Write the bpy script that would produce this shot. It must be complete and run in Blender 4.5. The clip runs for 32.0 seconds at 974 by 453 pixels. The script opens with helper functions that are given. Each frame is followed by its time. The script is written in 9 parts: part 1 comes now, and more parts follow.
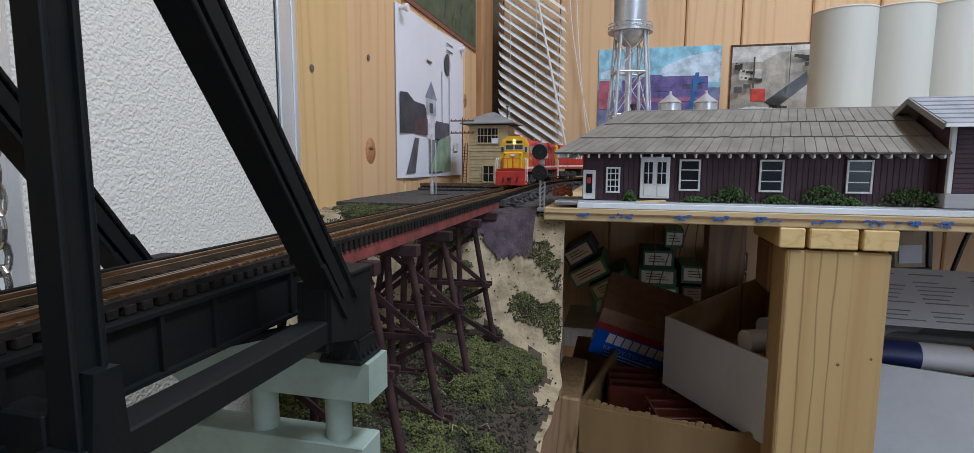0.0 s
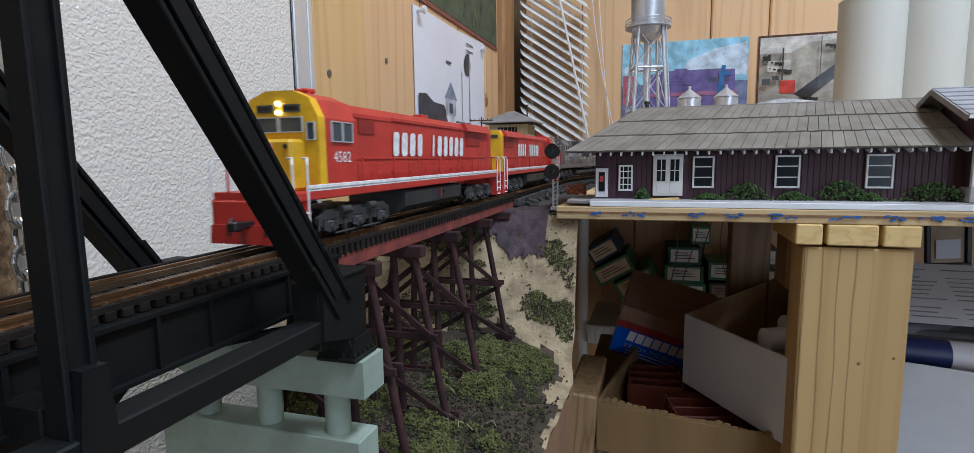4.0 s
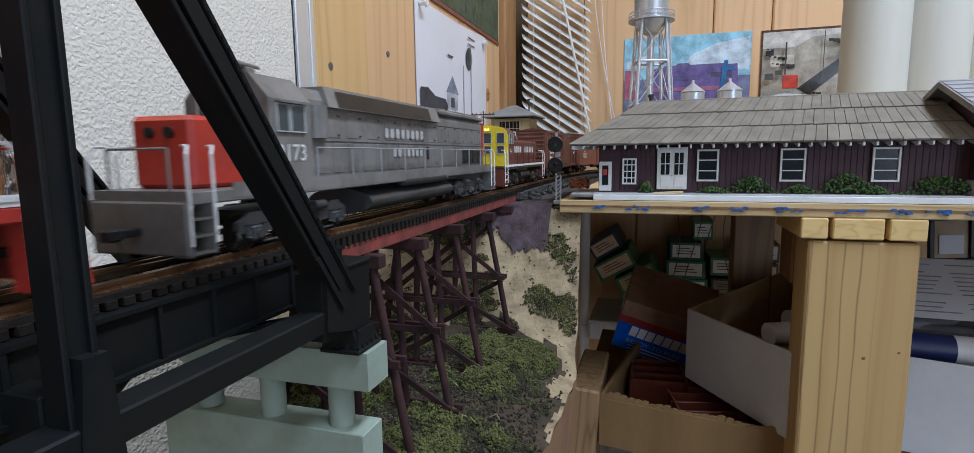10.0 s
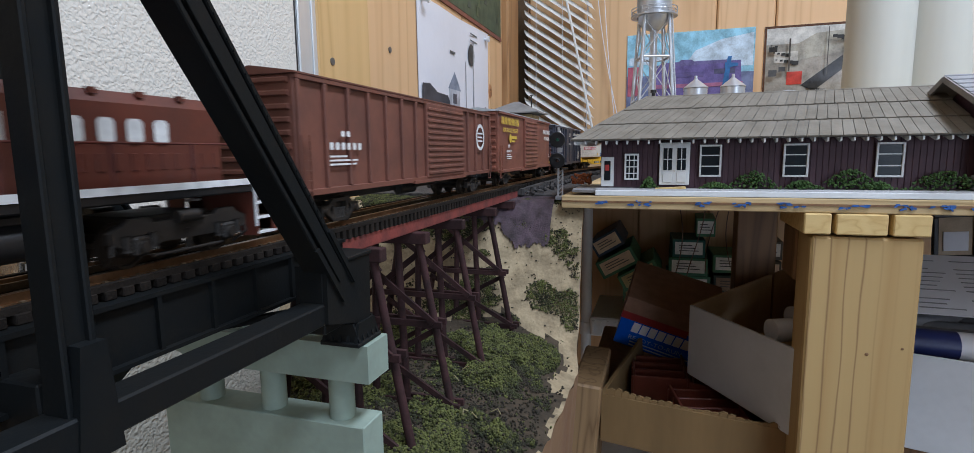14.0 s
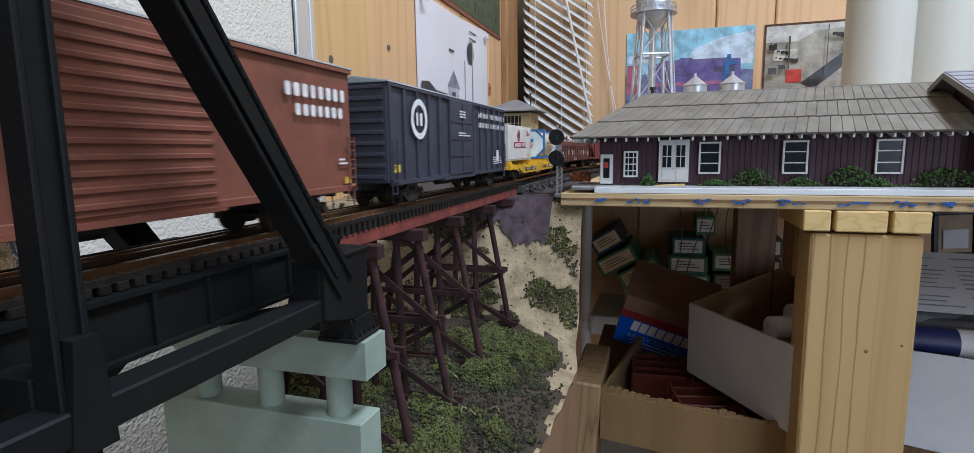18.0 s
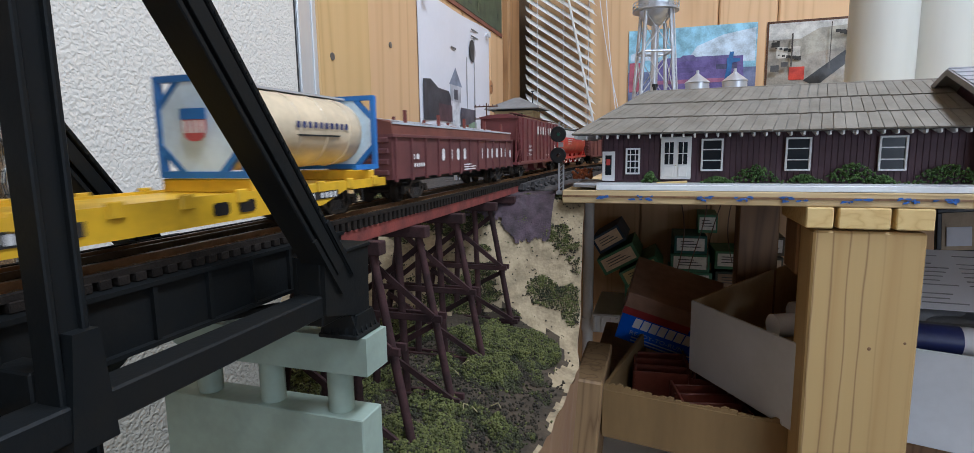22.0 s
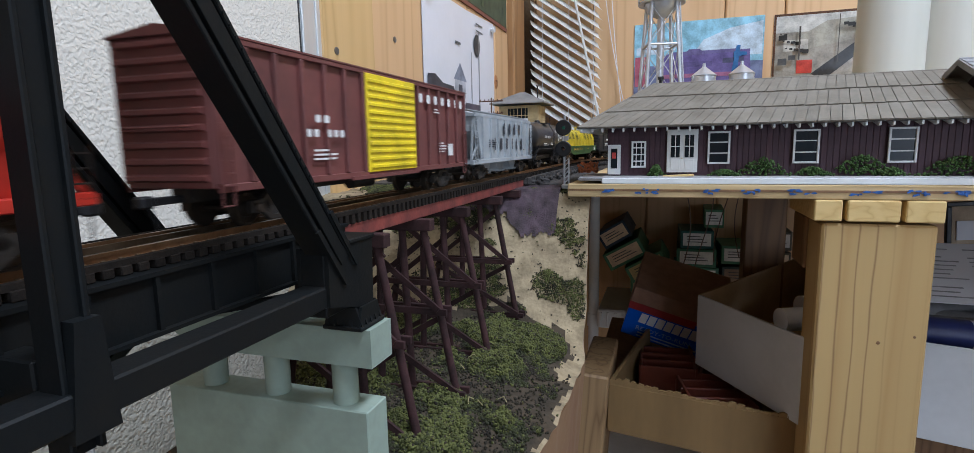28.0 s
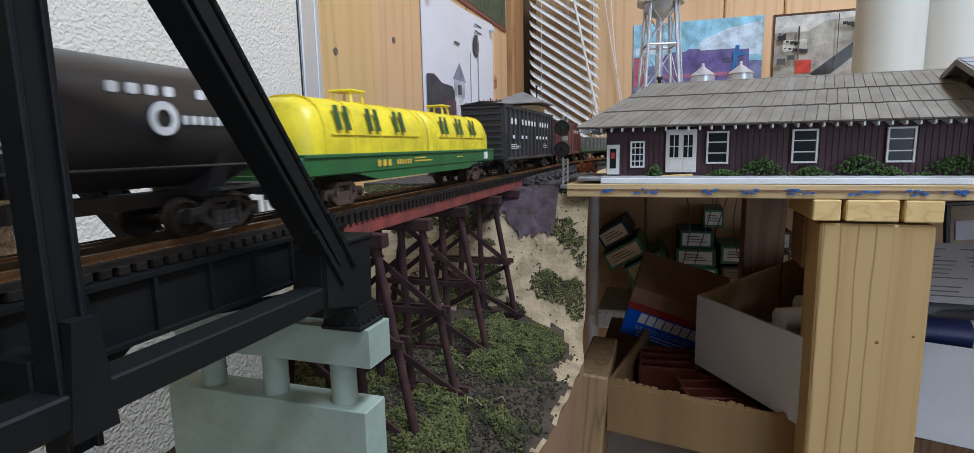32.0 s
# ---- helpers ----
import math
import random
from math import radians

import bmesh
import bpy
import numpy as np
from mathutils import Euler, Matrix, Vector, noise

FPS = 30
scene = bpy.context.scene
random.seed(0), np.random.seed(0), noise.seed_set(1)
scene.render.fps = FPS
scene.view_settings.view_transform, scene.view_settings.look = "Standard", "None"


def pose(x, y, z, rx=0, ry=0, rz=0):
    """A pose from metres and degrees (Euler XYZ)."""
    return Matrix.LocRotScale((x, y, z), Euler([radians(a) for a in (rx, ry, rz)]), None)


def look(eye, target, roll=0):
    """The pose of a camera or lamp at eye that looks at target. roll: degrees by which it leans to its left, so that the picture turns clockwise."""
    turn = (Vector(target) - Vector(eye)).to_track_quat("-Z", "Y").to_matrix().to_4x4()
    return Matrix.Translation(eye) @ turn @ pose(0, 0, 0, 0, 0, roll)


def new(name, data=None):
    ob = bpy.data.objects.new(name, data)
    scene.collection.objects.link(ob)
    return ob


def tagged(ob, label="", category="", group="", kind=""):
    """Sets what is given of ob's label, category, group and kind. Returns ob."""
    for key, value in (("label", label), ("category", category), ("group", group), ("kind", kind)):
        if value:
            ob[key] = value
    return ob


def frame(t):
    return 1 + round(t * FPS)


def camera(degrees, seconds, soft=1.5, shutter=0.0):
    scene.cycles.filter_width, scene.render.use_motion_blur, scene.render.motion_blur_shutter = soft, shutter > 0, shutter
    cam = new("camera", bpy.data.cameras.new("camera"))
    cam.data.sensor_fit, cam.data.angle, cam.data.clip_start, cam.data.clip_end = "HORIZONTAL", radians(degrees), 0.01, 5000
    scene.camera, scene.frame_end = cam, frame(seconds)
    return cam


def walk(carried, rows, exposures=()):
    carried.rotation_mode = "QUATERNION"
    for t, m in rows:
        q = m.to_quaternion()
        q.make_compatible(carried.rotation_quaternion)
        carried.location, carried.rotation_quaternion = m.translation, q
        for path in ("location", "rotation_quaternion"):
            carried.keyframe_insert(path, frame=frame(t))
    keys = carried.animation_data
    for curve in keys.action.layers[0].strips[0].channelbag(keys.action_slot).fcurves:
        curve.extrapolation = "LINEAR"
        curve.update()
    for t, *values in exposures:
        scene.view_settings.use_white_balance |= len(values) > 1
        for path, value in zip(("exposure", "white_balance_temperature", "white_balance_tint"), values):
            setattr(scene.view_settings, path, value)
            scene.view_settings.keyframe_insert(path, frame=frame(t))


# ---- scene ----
cam = camera(83.6, 32.0, soft=0.8, shutter=0.5)
PATH = [
    (0, (-0.01425, 0.10575, 0.02931), (-0.49021, 2.03354, -0.20966), 0.269),
    (0.5, (-0.01114, 0.10679, 0.03037), (-0.49917, 2.03145, -0.20948), 0.008),
    (1, (-0.00692, 0.10690, 0.03244), (-0.51432, 2.02638, -0.20865), -0.290),
    (1.5, (-0.00398, 0.10629, 0.03304), (-0.53247, 2.02000, -0.20866), -0.473),
    (2, (-0.00135, 0.10567, 0.03320), (-0.54987, 2.01346, -0.21066), -0.565),
    (2.5, (0.00036, 0.10542, 0.03238), (-0.56339, 2.00859, -0.21290), -0.661),
    (3, (0.00069, 0.10481, 0.03239), (-0.57288, 2.00491, -0.21385), -0.741),
    (3.5, (0.00072, 0.10476, 0.03197), (-0.58043, 2.00249, -0.21477), -0.792),
    (5.5, (-0.00091, 0.10494, 0.03114), (-0.58508, 2.00103, -0.22106), -0.673),
    (7, (-0.00133, 0.10567, 0.03030), (-0.58543, 2.00134, -0.22518), -0.685),
    (9, (-0.00191, 0.10606, 0.02983), (-0.58680, 2.00097, -0.22947), -0.695),
    (11, (-0.00184, 0.10686, 0.02864), (-0.58632, 2.00109, -0.23646), -0.641),
    (13, (-0.00172, 0.10706, 0.02779), (-0.59341, 1.99849, -0.24129), -0.643),
    (14.5, (-0.00130, 0.10708, 0.02735), (-0.59455, 1.99777, -0.24351), -0.669),
    (16.5, (-0.00143, 0.10751, 0.02681), (-0.59366, 1.99824, -0.24593), -0.727),
    (18, (-0.00088, 0.10783, 0.02628), (-0.59346, 1.99831, -0.24746), -0.748),
    (20, (-0.00080, 0.10783, 0.02614), (-0.59495, 1.99750, -0.24979), -0.745),
    (22, (-0.00088, 0.10831, 0.02532), (-0.59979, 1.99595, -0.25417), -0.778),
    (24, (-0.00098, 0.10856, 0.02475), (-0.60674, 1.99335, -0.25920), -0.863),
    (25.5, (-0.00100, 0.10906, 0.02405), (-0.61053, 1.99223, -0.26259), -0.931),
    (27.5, (-0.00103, 0.10948, 0.02328), (-0.61846, 1.98937, -0.26797), -1.036),
    (29, (-0.00097, 0.10959, 0.02329), (-0.61850, 1.98931, -0.26884), -1.037),
    (30.5, (-0.00068, 0.10949, 0.02320), (-0.61761, 1.98946, -0.26850), -1.062),
    (32, (-0.00047, 0.10952, 0.02323), (-0.61675, 1.98979, -0.26795), -1.093),
]
walk(cam, [(t, look(eye, target, roll)) for t, eye, target, roll in PATH], [(0, -0.05, 5680, 12), (5, 0.02, 5680, 12), (14, 0.06, 5680, 12), (18, 0.14, 5680, 12), (32, 0.14, 5680, 12)])

# ---- world and light ----
world = bpy.data.worlds.new("world")
scene.world = world
world.use_nodes = True
wn = world.node_tree.nodes
wn["Background"].inputs[0].default_value = (0.75, 0.85, 1.0, 1)
wn["Background"].inputs[1].default_value = 0.6


def area_lamp(name, m, sx, sy, watts, color):
    d = bpy.data.lights.new(name, "AREA")
    d.shape, d.size, d.size_y, d.energy, d.color = "RECTANGLE", sx, sy, watts, color
    ob = new(name, d)
    ob.matrix_world = m
    return ob


# ceiling fluorescent fixtures of the room and the daylight of the window behind
area_lamp("tube_light", pose(0.55, 0.15, 1.235, 0, 0, 90), 1.2, 0.25, 27.0, (0.88, 0.94, 1.0))
area_lamp("tube_light", pose(1.9, -1.5, 1.235, 0, 0, 90), 1.2, 0.25, 17.0, (0.86, 0.94, 1.0))
area_lamp("window_daylight", look((2.35, -3.56, 0.25), (0.1, 0.5, -0.05)), 1.6, 1.1, 27.0, (0.88, 0.94, 1.0))


# ---- materials ----
MATS = {}


def mat(name, color, rough=0.6, metal=0.0, var=0.12, scale=60.0, bump=0.15, bscale=None, dirt=None, coat=0.0, rand=0.0, stretch=(1, 1, 1)):
    if name in MATS:
        return MATS[name]
    m = bpy.data.materials.new(name)
    m.use_nodes = True
    nt = m.node_tree
    n, l = nt.nodes, nt.links
    b = n["Principled BSDF"]
    tc = n.new("ShaderNodeTexCoord")
    mp = n.new("ShaderNodeMapping")
    mp.inputs["Scale"].default_value = stretch
    l.new(tc.outputs["Object"], mp.inputs[0])
    n1 = n.new("ShaderNodeTexNoise")
    n1.inputs["Scale"].default_value, n1.inputs["Detail"].default_value = scale, 6
    n2 = n.new("ShaderNodeTexNoise")
    n2.inputs["Scale"].default_value, n2.inputs["Detail"].default_value = scale * 7, 4
    l.new(mp.outputs[0], n1.inputs["Vector"])
    l.new(mp.outputs[0], n2.inputs["Vector"])
    mix = n.new("ShaderNodeMix")
    mix.data_type = "RGBA"
    dark = tuple(c * (1 - var * 1.6) for c in color)
    light = tuple(min(1, c * (1 + var)) for c in color)
    mix.inputs[6].default_value, mix.inputs[7].default_value = (*(dirt or dark), 1), (*light, 1)
    r = n.new("ShaderNodeMapRange")
    r.inputs[1].default_value, r.inputs[2].default_value = 0.3, 0.62
    add = n.new("ShaderNodeMath")
    add.operation = "MULTIPLY_ADD"
    l.new(n2.outputs[0], add.inputs[0])
    add.inputs[1].default_value = 0.3
    sub = n.new("ShaderNodeMath")
    sub.operation = "MULTIPLY_ADD"
    l.new(n1.outputs[0], sub.inputs[0])
    sub.inputs[1].default_value, sub.inputs[2].default_value = 0.85, -0.08
    l.new(sub.outputs[0], add.inputs[2])
    l.new(add.outputs[0], r.inputs[0])
    l.new(r.outputs[0], mix.inputs[0])
    out = mix.outputs[2]
    if rand:
        oi = n.new("ShaderNodeObjectInfo")
        hs = n.new("ShaderNodeHueSaturation")
        mr = n.new("ShaderNodeMapRange")
        mr.inputs[3].default_value, mr.inputs[4].default_value = 1 - rand, 1 + rand
        l.new(oi.outputs["Random"], mr.inputs[0])
        l.new(mr.outputs[0], hs.inputs["Value"])
        l.new(out, hs.inputs["Color"])
        out = hs.outputs[0]
    l.new(out, b.inputs["Base Color"])
    rr = n.new("ShaderNodeMapRange")
    rr.inputs[3].default_value, rr.inputs[4].default_value = min(1, rough + 0.08), max(0.02, rough - 0.08)
    l.new(n1.outputs[0], rr.inputs[0])
    l.new(rr.outputs[0], b.inputs["Roughness"])
    b.inputs["Metallic"].default_value = metal
    b.inputs["Coat Weight"].default_value = coat
    if bump:
        bp = n.new("ShaderNodeBump")
        bp.inputs["Strength"].default_value, bp.inputs["Distance"].default_value = bump, 0.0006
        nb = n.new("ShaderNodeTexNoise")
        nb.inputs["Scale"].default_value, nb.inputs["Detail"].default_value = bscale or scale * 8, 4
        l.new(mp.outputs[0], nb.inputs["Vector"])
        l.new(nb.outputs[0], bp.inputs["Height"])
        l.new(bp.outputs[0], b.inputs["Normal"])
    MATS[name] = m
    return m


def wood(name, light, dark, axis="z", ring=40.0, rough=0.55, knots=False, bump=0.2, stretch=0.06):
    """Sawn timber: grain runs along the axis."""
    if name in MATS:
        return MATS[name]
    m = bpy.data.materials.new(name)
    m.use_nodes = True
    n, l = m.node_tree.nodes, m.node_tree.links
    b = n["Principled BSDF"]
    tc, mp = n.new("ShaderNodeTexCoord"), n.new("ShaderNodeMapping")
    mp.inputs["Scale"].default_value = tuple(stretch if a == axis else 1 for a in "xyz")
    oi = n.new("ShaderNodeObjectInfo")
    cm = n.new("ShaderNodeVectorMath")
    cm.operation = "MULTIPLY_ADD"
    cm.inputs[1].default_value = (7.0, 5.0, 3.0)
    l.new(oi.outputs["Random"], cm.inputs[0])
    l.new(tc.outputs["Object"], cm.inputs[2])
    l.new(cm.outputs[0], mp.inputs[0])
    nz = n.new("ShaderNodeTexNoise")
    nz.inputs["Scale"].default_value, nz.inputs["Detail"].default_value = ring * 0.5, 3
    l.new(mp.outputs[0], nz.inputs["Vector"])
    ml = n.new("ShaderNodeMath")
    ml.operation = "MULTIPLY"
    ml.inputs[1].default_value = 22.0
    l.new(nz.outputs[0], ml.inputs[0])
    fr = n.new("ShaderNodeMath")
    fr.operation = "PINGPONG"
    fr.inputs[1].default_value = 1.0
    l.new(ml.outputs[0], fr.inputs[0])
    pw = n.new("ShaderNodeMath")
    pw.operation = "POWER"
    pw.inputs[1].default_value = 3.0
    l.new(fr.outputs[0], pw.inputs[0])
    fine = n.new("ShaderNodeTexNoise")
    fine.inputs["Scale"].default_value, fine.inputs["Detail"].default_value = ring * 14, 5
    l.new(mp.outputs[0], fine.inputs["Vector"])
    ad = n.new("ShaderNodeMath")
    ad.operation = "MULTIPLY_ADD"
    l.new(fine.outputs[0], ad.inputs[0])
    ad.inputs[1].default_value = 0.35
    hm = n.new("ShaderNodeMath")
    hm.operation = "MULTIPLY"
    hm.inputs[1].default_value = 0.7
    l.new(pw.outputs[0], hm.inputs[0])
    l.new(hm.outputs[0], ad.inputs[2])
    mix = n.new("ShaderNodeMix")
    mix.data_type = "RGBA"
    mix.inputs[6].default_value, mix.inputs[7].default_value = (*light, 1), (*dark, 1)
    l.new(ad.outputs[0], mix.inputs[0])
    col = mix.outputs[2]
    if knots:
        kp = n.new("ShaderNodeMapping")
        kp.inputs["Scale"].default_value = tuple(0.55 if a == axis else 1.1 for a in "xyz")
        l.new(cm.outputs[0], kp.inputs[0])
        vo = n.new("ShaderNodeTexVoronoi")
        vo.inputs["Scale"].default_value = 9.0
        l.new(kp.outputs[0], vo.inputs["Vector"])
        kr = n.new("ShaderNodeMapRange")
        kr.inputs[1].default_value, kr.inputs[2].default_value = 0.07, 0.15
        kr.inputs[3].default_value, kr.inputs[4].default_value = 0.8, 0.0
        l.new(vo.outputs["Distance"], kr.inputs[0])
        km = n.new("ShaderNodeMix")
        km.data_type = "RGBA"
        km.inputs[7].default_value = (0.16, 0.07, 0.025, 1)
        l.new(kr.outputs[0], km.inputs[0])
        l.new(col, km.inputs[6])
        col = km.outputs[2]
    l.new(col, b.inputs["Base Color"])
    b.inputs["Roughness"].default_value = rough
    bp = n.new("ShaderNodeBump")
    bp.inputs["Strength"].default_value, bp.inputs["Distance"].default_value = bump, 0.0008
    l.new(ad.outputs[0], bp.inputs["Height"])
    l.new(bp.outputs[0], b.inputs["Normal"])
    MATS[name] = m
    return m


def glow(name, color, strength):
    if name in MATS:
        return MATS[name]
    m = bpy.data.materials.new(name)
    m.use_nodes = True
    b = m.node_tree.nodes["Principled BSDF"]
    b.inputs["Base Color"].default_value = (*color, 1)
    b.inputs["Emission Color"].default_value = (*color, 1)
    b.inputs["Emission Strength"].default_value = strength
    MATS[name] = m
    return m


def glass(name, color=(0.9, 0.95, 0.95), rough=0.05):
    if name in MATS:
        return MATS[name]
    m = bpy.data.materials.new(name)
    m.use_nodes = True
    b = m.node_tree.nodes["Principled BSDF"]
    b.inputs["Base Color"].default_value = (*color, 1)
    b.inputs["Roughness"].default_value = rough
    b.inputs["Transmission Weight"].default_value = 0.9
    b.inputs["IOR"].default_value = 1.2
    MATS[name] = m
    return m


# ---- mesh tools ----
class Shape:
    """Gathers boxes, tubes, beams and prisms into one mesh."""

    def __init__(self):
        self.v, self.f, self.smooth = [], [], set()

    def add(self, vs, fs, m=None, smooth=False):
        k = len(self.v)
        for p in vs:
            self.v.append(tuple(m @ Vector(p)) if m else tuple(p))
        for f in fs:
            if smooth:
                self.smooth.add(len(self.f))
            self.f.append(tuple(i + k for i in f))
        return self

    def box(self, x0, x1, y0, y1, z0, z1, c=0.0, m=None):
        c = min(c, (x1 - x0) * 0.45, (y1 - y0) * 0.45, (z1 - z0) * 0.45)
        if c <= 0:
            vs = [(x, y, z) for z in (z0, z1) for y in (y0, y1) for x in (x0, x1)]
            return self.add(vs, [(0, 2, 3, 1), (4, 5, 7, 6), (0, 1, 5, 4), (2, 6, 7, 3), (0, 4, 6, 2), (1, 3, 7, 5)], m)
        # a box with chamfered edges: three points at each corner
        vs, ix = [], {}
        for a, x in enumerate((x0, x1)):
            for b, y in enumerate((y0, y1)):
                for d, z in enumerate((z0, z1)):
                    sx, sy, sz = (c, -c)[a], (c, -c)[b], (c, -c)[d]
                    ix[a, b, d] = len(vs)
                    vs += [(x, y + sy, z + sz), (x + sx, y, z + sz), (x + sx, y + sy, z)]
        fs = []
        for a in (0, 1):
            q = [ix[a, 0, 0], ix[a, 1, 0], ix[a, 1, 1], ix[a, 0, 1]]
            fs.append(tuple(q) if a else tuple(q[::-1]))
            q = [ix[0, a, 0] + 1, ix[1, a, 0] + 1, ix[1, a, 1] + 1, ix[0, a, 1] + 1]
            fs.append(tuple(q[::-1]) if a else tuple(q))
            q = [ix[0, 0, a] + 2, ix[1, 0, a] + 2, ix[1, 1, a] + 2, ix[0, 1, a] + 2]
            fs.append(tuple(q) if a else tuple(q[::-1]))
        for a in (0, 1):
            for b in (0, 1):
                fs.append((ix[a, b, 0], ix[a, b, 1], ix[a, b, 1] + 1, ix[a, b, 0] + 1))
                fs.append((ix[a, 0, b], ix[a, 1, b], ix[a, 1, b] + 2, ix[a, 0, b] + 2))
                fs.append((ix[0, a, b] + 1, ix[1, a, b] + 1, ix[1, a, b] + 2, ix[0, a, b] + 2))
                for d in (0, 1):
                    k = ix[a, b, d]
                    fs.append((k, k + 1, k + 2))
        return self.add(vs, fs, m)

    def tube(self, p, q, r0, r1=None, n=12, cap=True, smooth=True):
        """A round bar or cone from p to q."""
        r1 = r0 if r1 is None else r1
        p, q = Vector(p), Vector(q)
        t = (q - p).to_track_quat("Z", "Y").to_matrix().to_4x4()
        ln = (q - p).length
        m = Matrix.Translation(p) @ t
        vs = [(r * math.cos(2 * math.pi * i / n), r * math.sin(2 * math.pi * i / n), z) for z, r in ((0, r0), (ln, r1)) for i in range(n)]
        self.add(vs, [(i, (i + 1) % n, n + (i + 1) % n, n + i) for i in range(n)], m, smooth)
        if cap:
            self.add(vs[:n], [tuple(range(n))[::-1]], m)
            self.add(vs[n:], [tuple(range(n))], m)
        return self

    def beam(self, p, q, w, h, up=(0, 0, 1), c=0.0):
        """A square bar from p to q, w across and h deep."""
        p, q, up = Vector(p), Vector(q), Vector(up)
        y = (q - p).normalized()
        x = y.cross(up)
        if x.length < 1e-4:
            x = Vector((1, 0, 0))
        x.normalize()
        z = x.cross(y)
        m = Matrix((x, y, z)).transposed().to_4x4()
        m.translation = p
        return self.box(-w / 2, w / 2, 0, (q - p).length, -h / 2, h / 2, c, m)

    def lathe(self, prof, n=24, m=None, arc=1.0, smooth=True):
        """Turns a profile of (r, z) about z."""
        k, full = len(prof), arc >= 1
        cols = n if full else n + 1
        vs = [(r * math.cos(2 * math.pi * arc * i / n), r * math.sin(2 * math.pi * arc * i / n), z) for i in range(cols) for r, z in prof]
        fs = [(i * k + j, ((i + 1) % cols) * k + j, ((i + 1) % cols) * k + j + 1, i * k + j + 1) for i in range(n) for j in range(k - 1)]
        return self.add(vs, fs, m, smooth)

    def prism(self, poly, a, b, axis="x", m=None, smooth=False):
        """A flat outline pushed from a to b along an axis."""
        n = len(poly)

        def at(u, v, w):
            return {"x": (w, u, v), "y": (u, w, v), "z": (u, v, w)}[axis]
        vs = [at(u, v, a) for u, v in poly] + [at(u, v, b) for u, v in poly]
        self.add(vs, [(i, (i + 1) % n, n + (i + 1) % n, n + i) for i in range(n)], m, smooth)
        return self.add(vs, [tuple(range(n))[::-1], tuple(range(n, 2 * n))], m)

    def wire(self, pts, r, n=6):
        for p, q in zip(pts, pts[1:]):
            self.tube(p, q, r, n=n)
        return self

    def mesh(self, name, material=None):
        me = bpy.data.meshes.new(name)
        me.from_pydata(self.v, [], self.f)
        for i in self.smooth:
            me.polygons[i].use_smooth = True
        bm = bmesh.new()
        bm.from_mesh(me)
        bmesh.ops.recalc_face_normals(bm, faces=bm.faces)
        bm.to_mesh(me)
        bm.free()
        if material:
            me.materials.append(material)
        return me


def part(name, shape, material, parent, label=""):
    me = shape if isinstance(shape, bpy.types.Mesh) else shape.mesh(name, material)
    ob = new(name, me)
    ob.parent = parent
    if label:
        ob["label"] = label
    return ob


def thing(name, label, category, m=None, group="", kind=""):
    ob = new(name)
    ob.empty_display_size = 0.01
    if m:
        ob.matrix_world = m
    return tagged(ob, label, category, group, kind)


def solid(name, shape, material, label, category, m=None, group="", kind=""):
    ob = new(name, shape.mesh(name, material))
    if m:
        ob.matrix_world = m
    return tagged(ob, label, category, group, kind)


def letters(text, size, m, material, parent, name="lettering", squeeze=1.0, label="", thick=0.0, shear=0.0, align="LEFT"):
    """Built-in font, turned into a flat mesh that stands in the local xz plane of m."""
    cu = bpy.data.curves.new(name, "FONT")
    cu.body, cu.size, cu.shear, cu.align_x = text, size, shear, align
    cu.resolution_u = 2
    cu.offset = thick
    tmp = bpy.data.objects.new(name, cu)
    scene.collection.objects.link(tmp)
    me = bpy.data.meshes.new_from_object(tmp)
    bpy.data.objects.remove(tmp)
    me.transform(m @ Matrix.Rotation(math.pi / 2, 4, "X") @ Matrix.Diagonal((squeeze, 1, 1, 1)))
    me.materials.clear()
    me.materials.append(material)
    ob = new(name, me)
    ob.parent = parent
    if label:
        ob["label"] = label
    return ob


# side faces of a car read along -y: text on its +x side
SIDE = Matrix.Rotation(math.pi / 2, 4, "Z")

# ---- plan ----
XT = -0.135          # centre of the track on the bridge
RZ = 0.0             # top of the rails
WALL_X, WALL_Y = -0.29, 1.363
FLOOR_Z, CEIL_Z = -1.05, 1.25

board_pine = wood("pine_board", (0.70, 0.455, 0.24), (0.57, 0.345, 0.165), ring=20, knots=True, stretch=0.035)
casing_pine = wood("pine_casing", (0.68, 0.45, 0.20), (0.55, 0.345, 0.135), ring=24, stretch=0.03)
stud_pine = wood("stud_pine", (0.72, 0.50, 0.22), (0.42, 0.23, 0.07), ring=34, rough=0.65, stretch=0.012)
end_grain = wood("end_grain", (0.74, 0.55, 0.24), (0.60, 0.40, 0.15), axis="x", ring=60, rough=0.75, stretch=0.5)
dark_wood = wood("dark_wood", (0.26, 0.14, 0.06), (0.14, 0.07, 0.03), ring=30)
plywood = wood("plywood", (0.62, 0.47, 0.25), (0.42, 0.29, 0.13), axis="x", ring=50, rough=0.75)
alu = mat("aluminium", (0.74, 0.76, 0.76), 0.28, 0.55, 0.05, 40, 0.05, stretch=(1, 1, 0.05))
white_paint = mat("white_paint", (0.78, 0.78, 0.76), 0.5, 0, 0.04, 30, 0.1)
floor_grey = mat("floor_grey", (0.16, 0.15, 0.14), 0.7, 0, 0.2, 5)
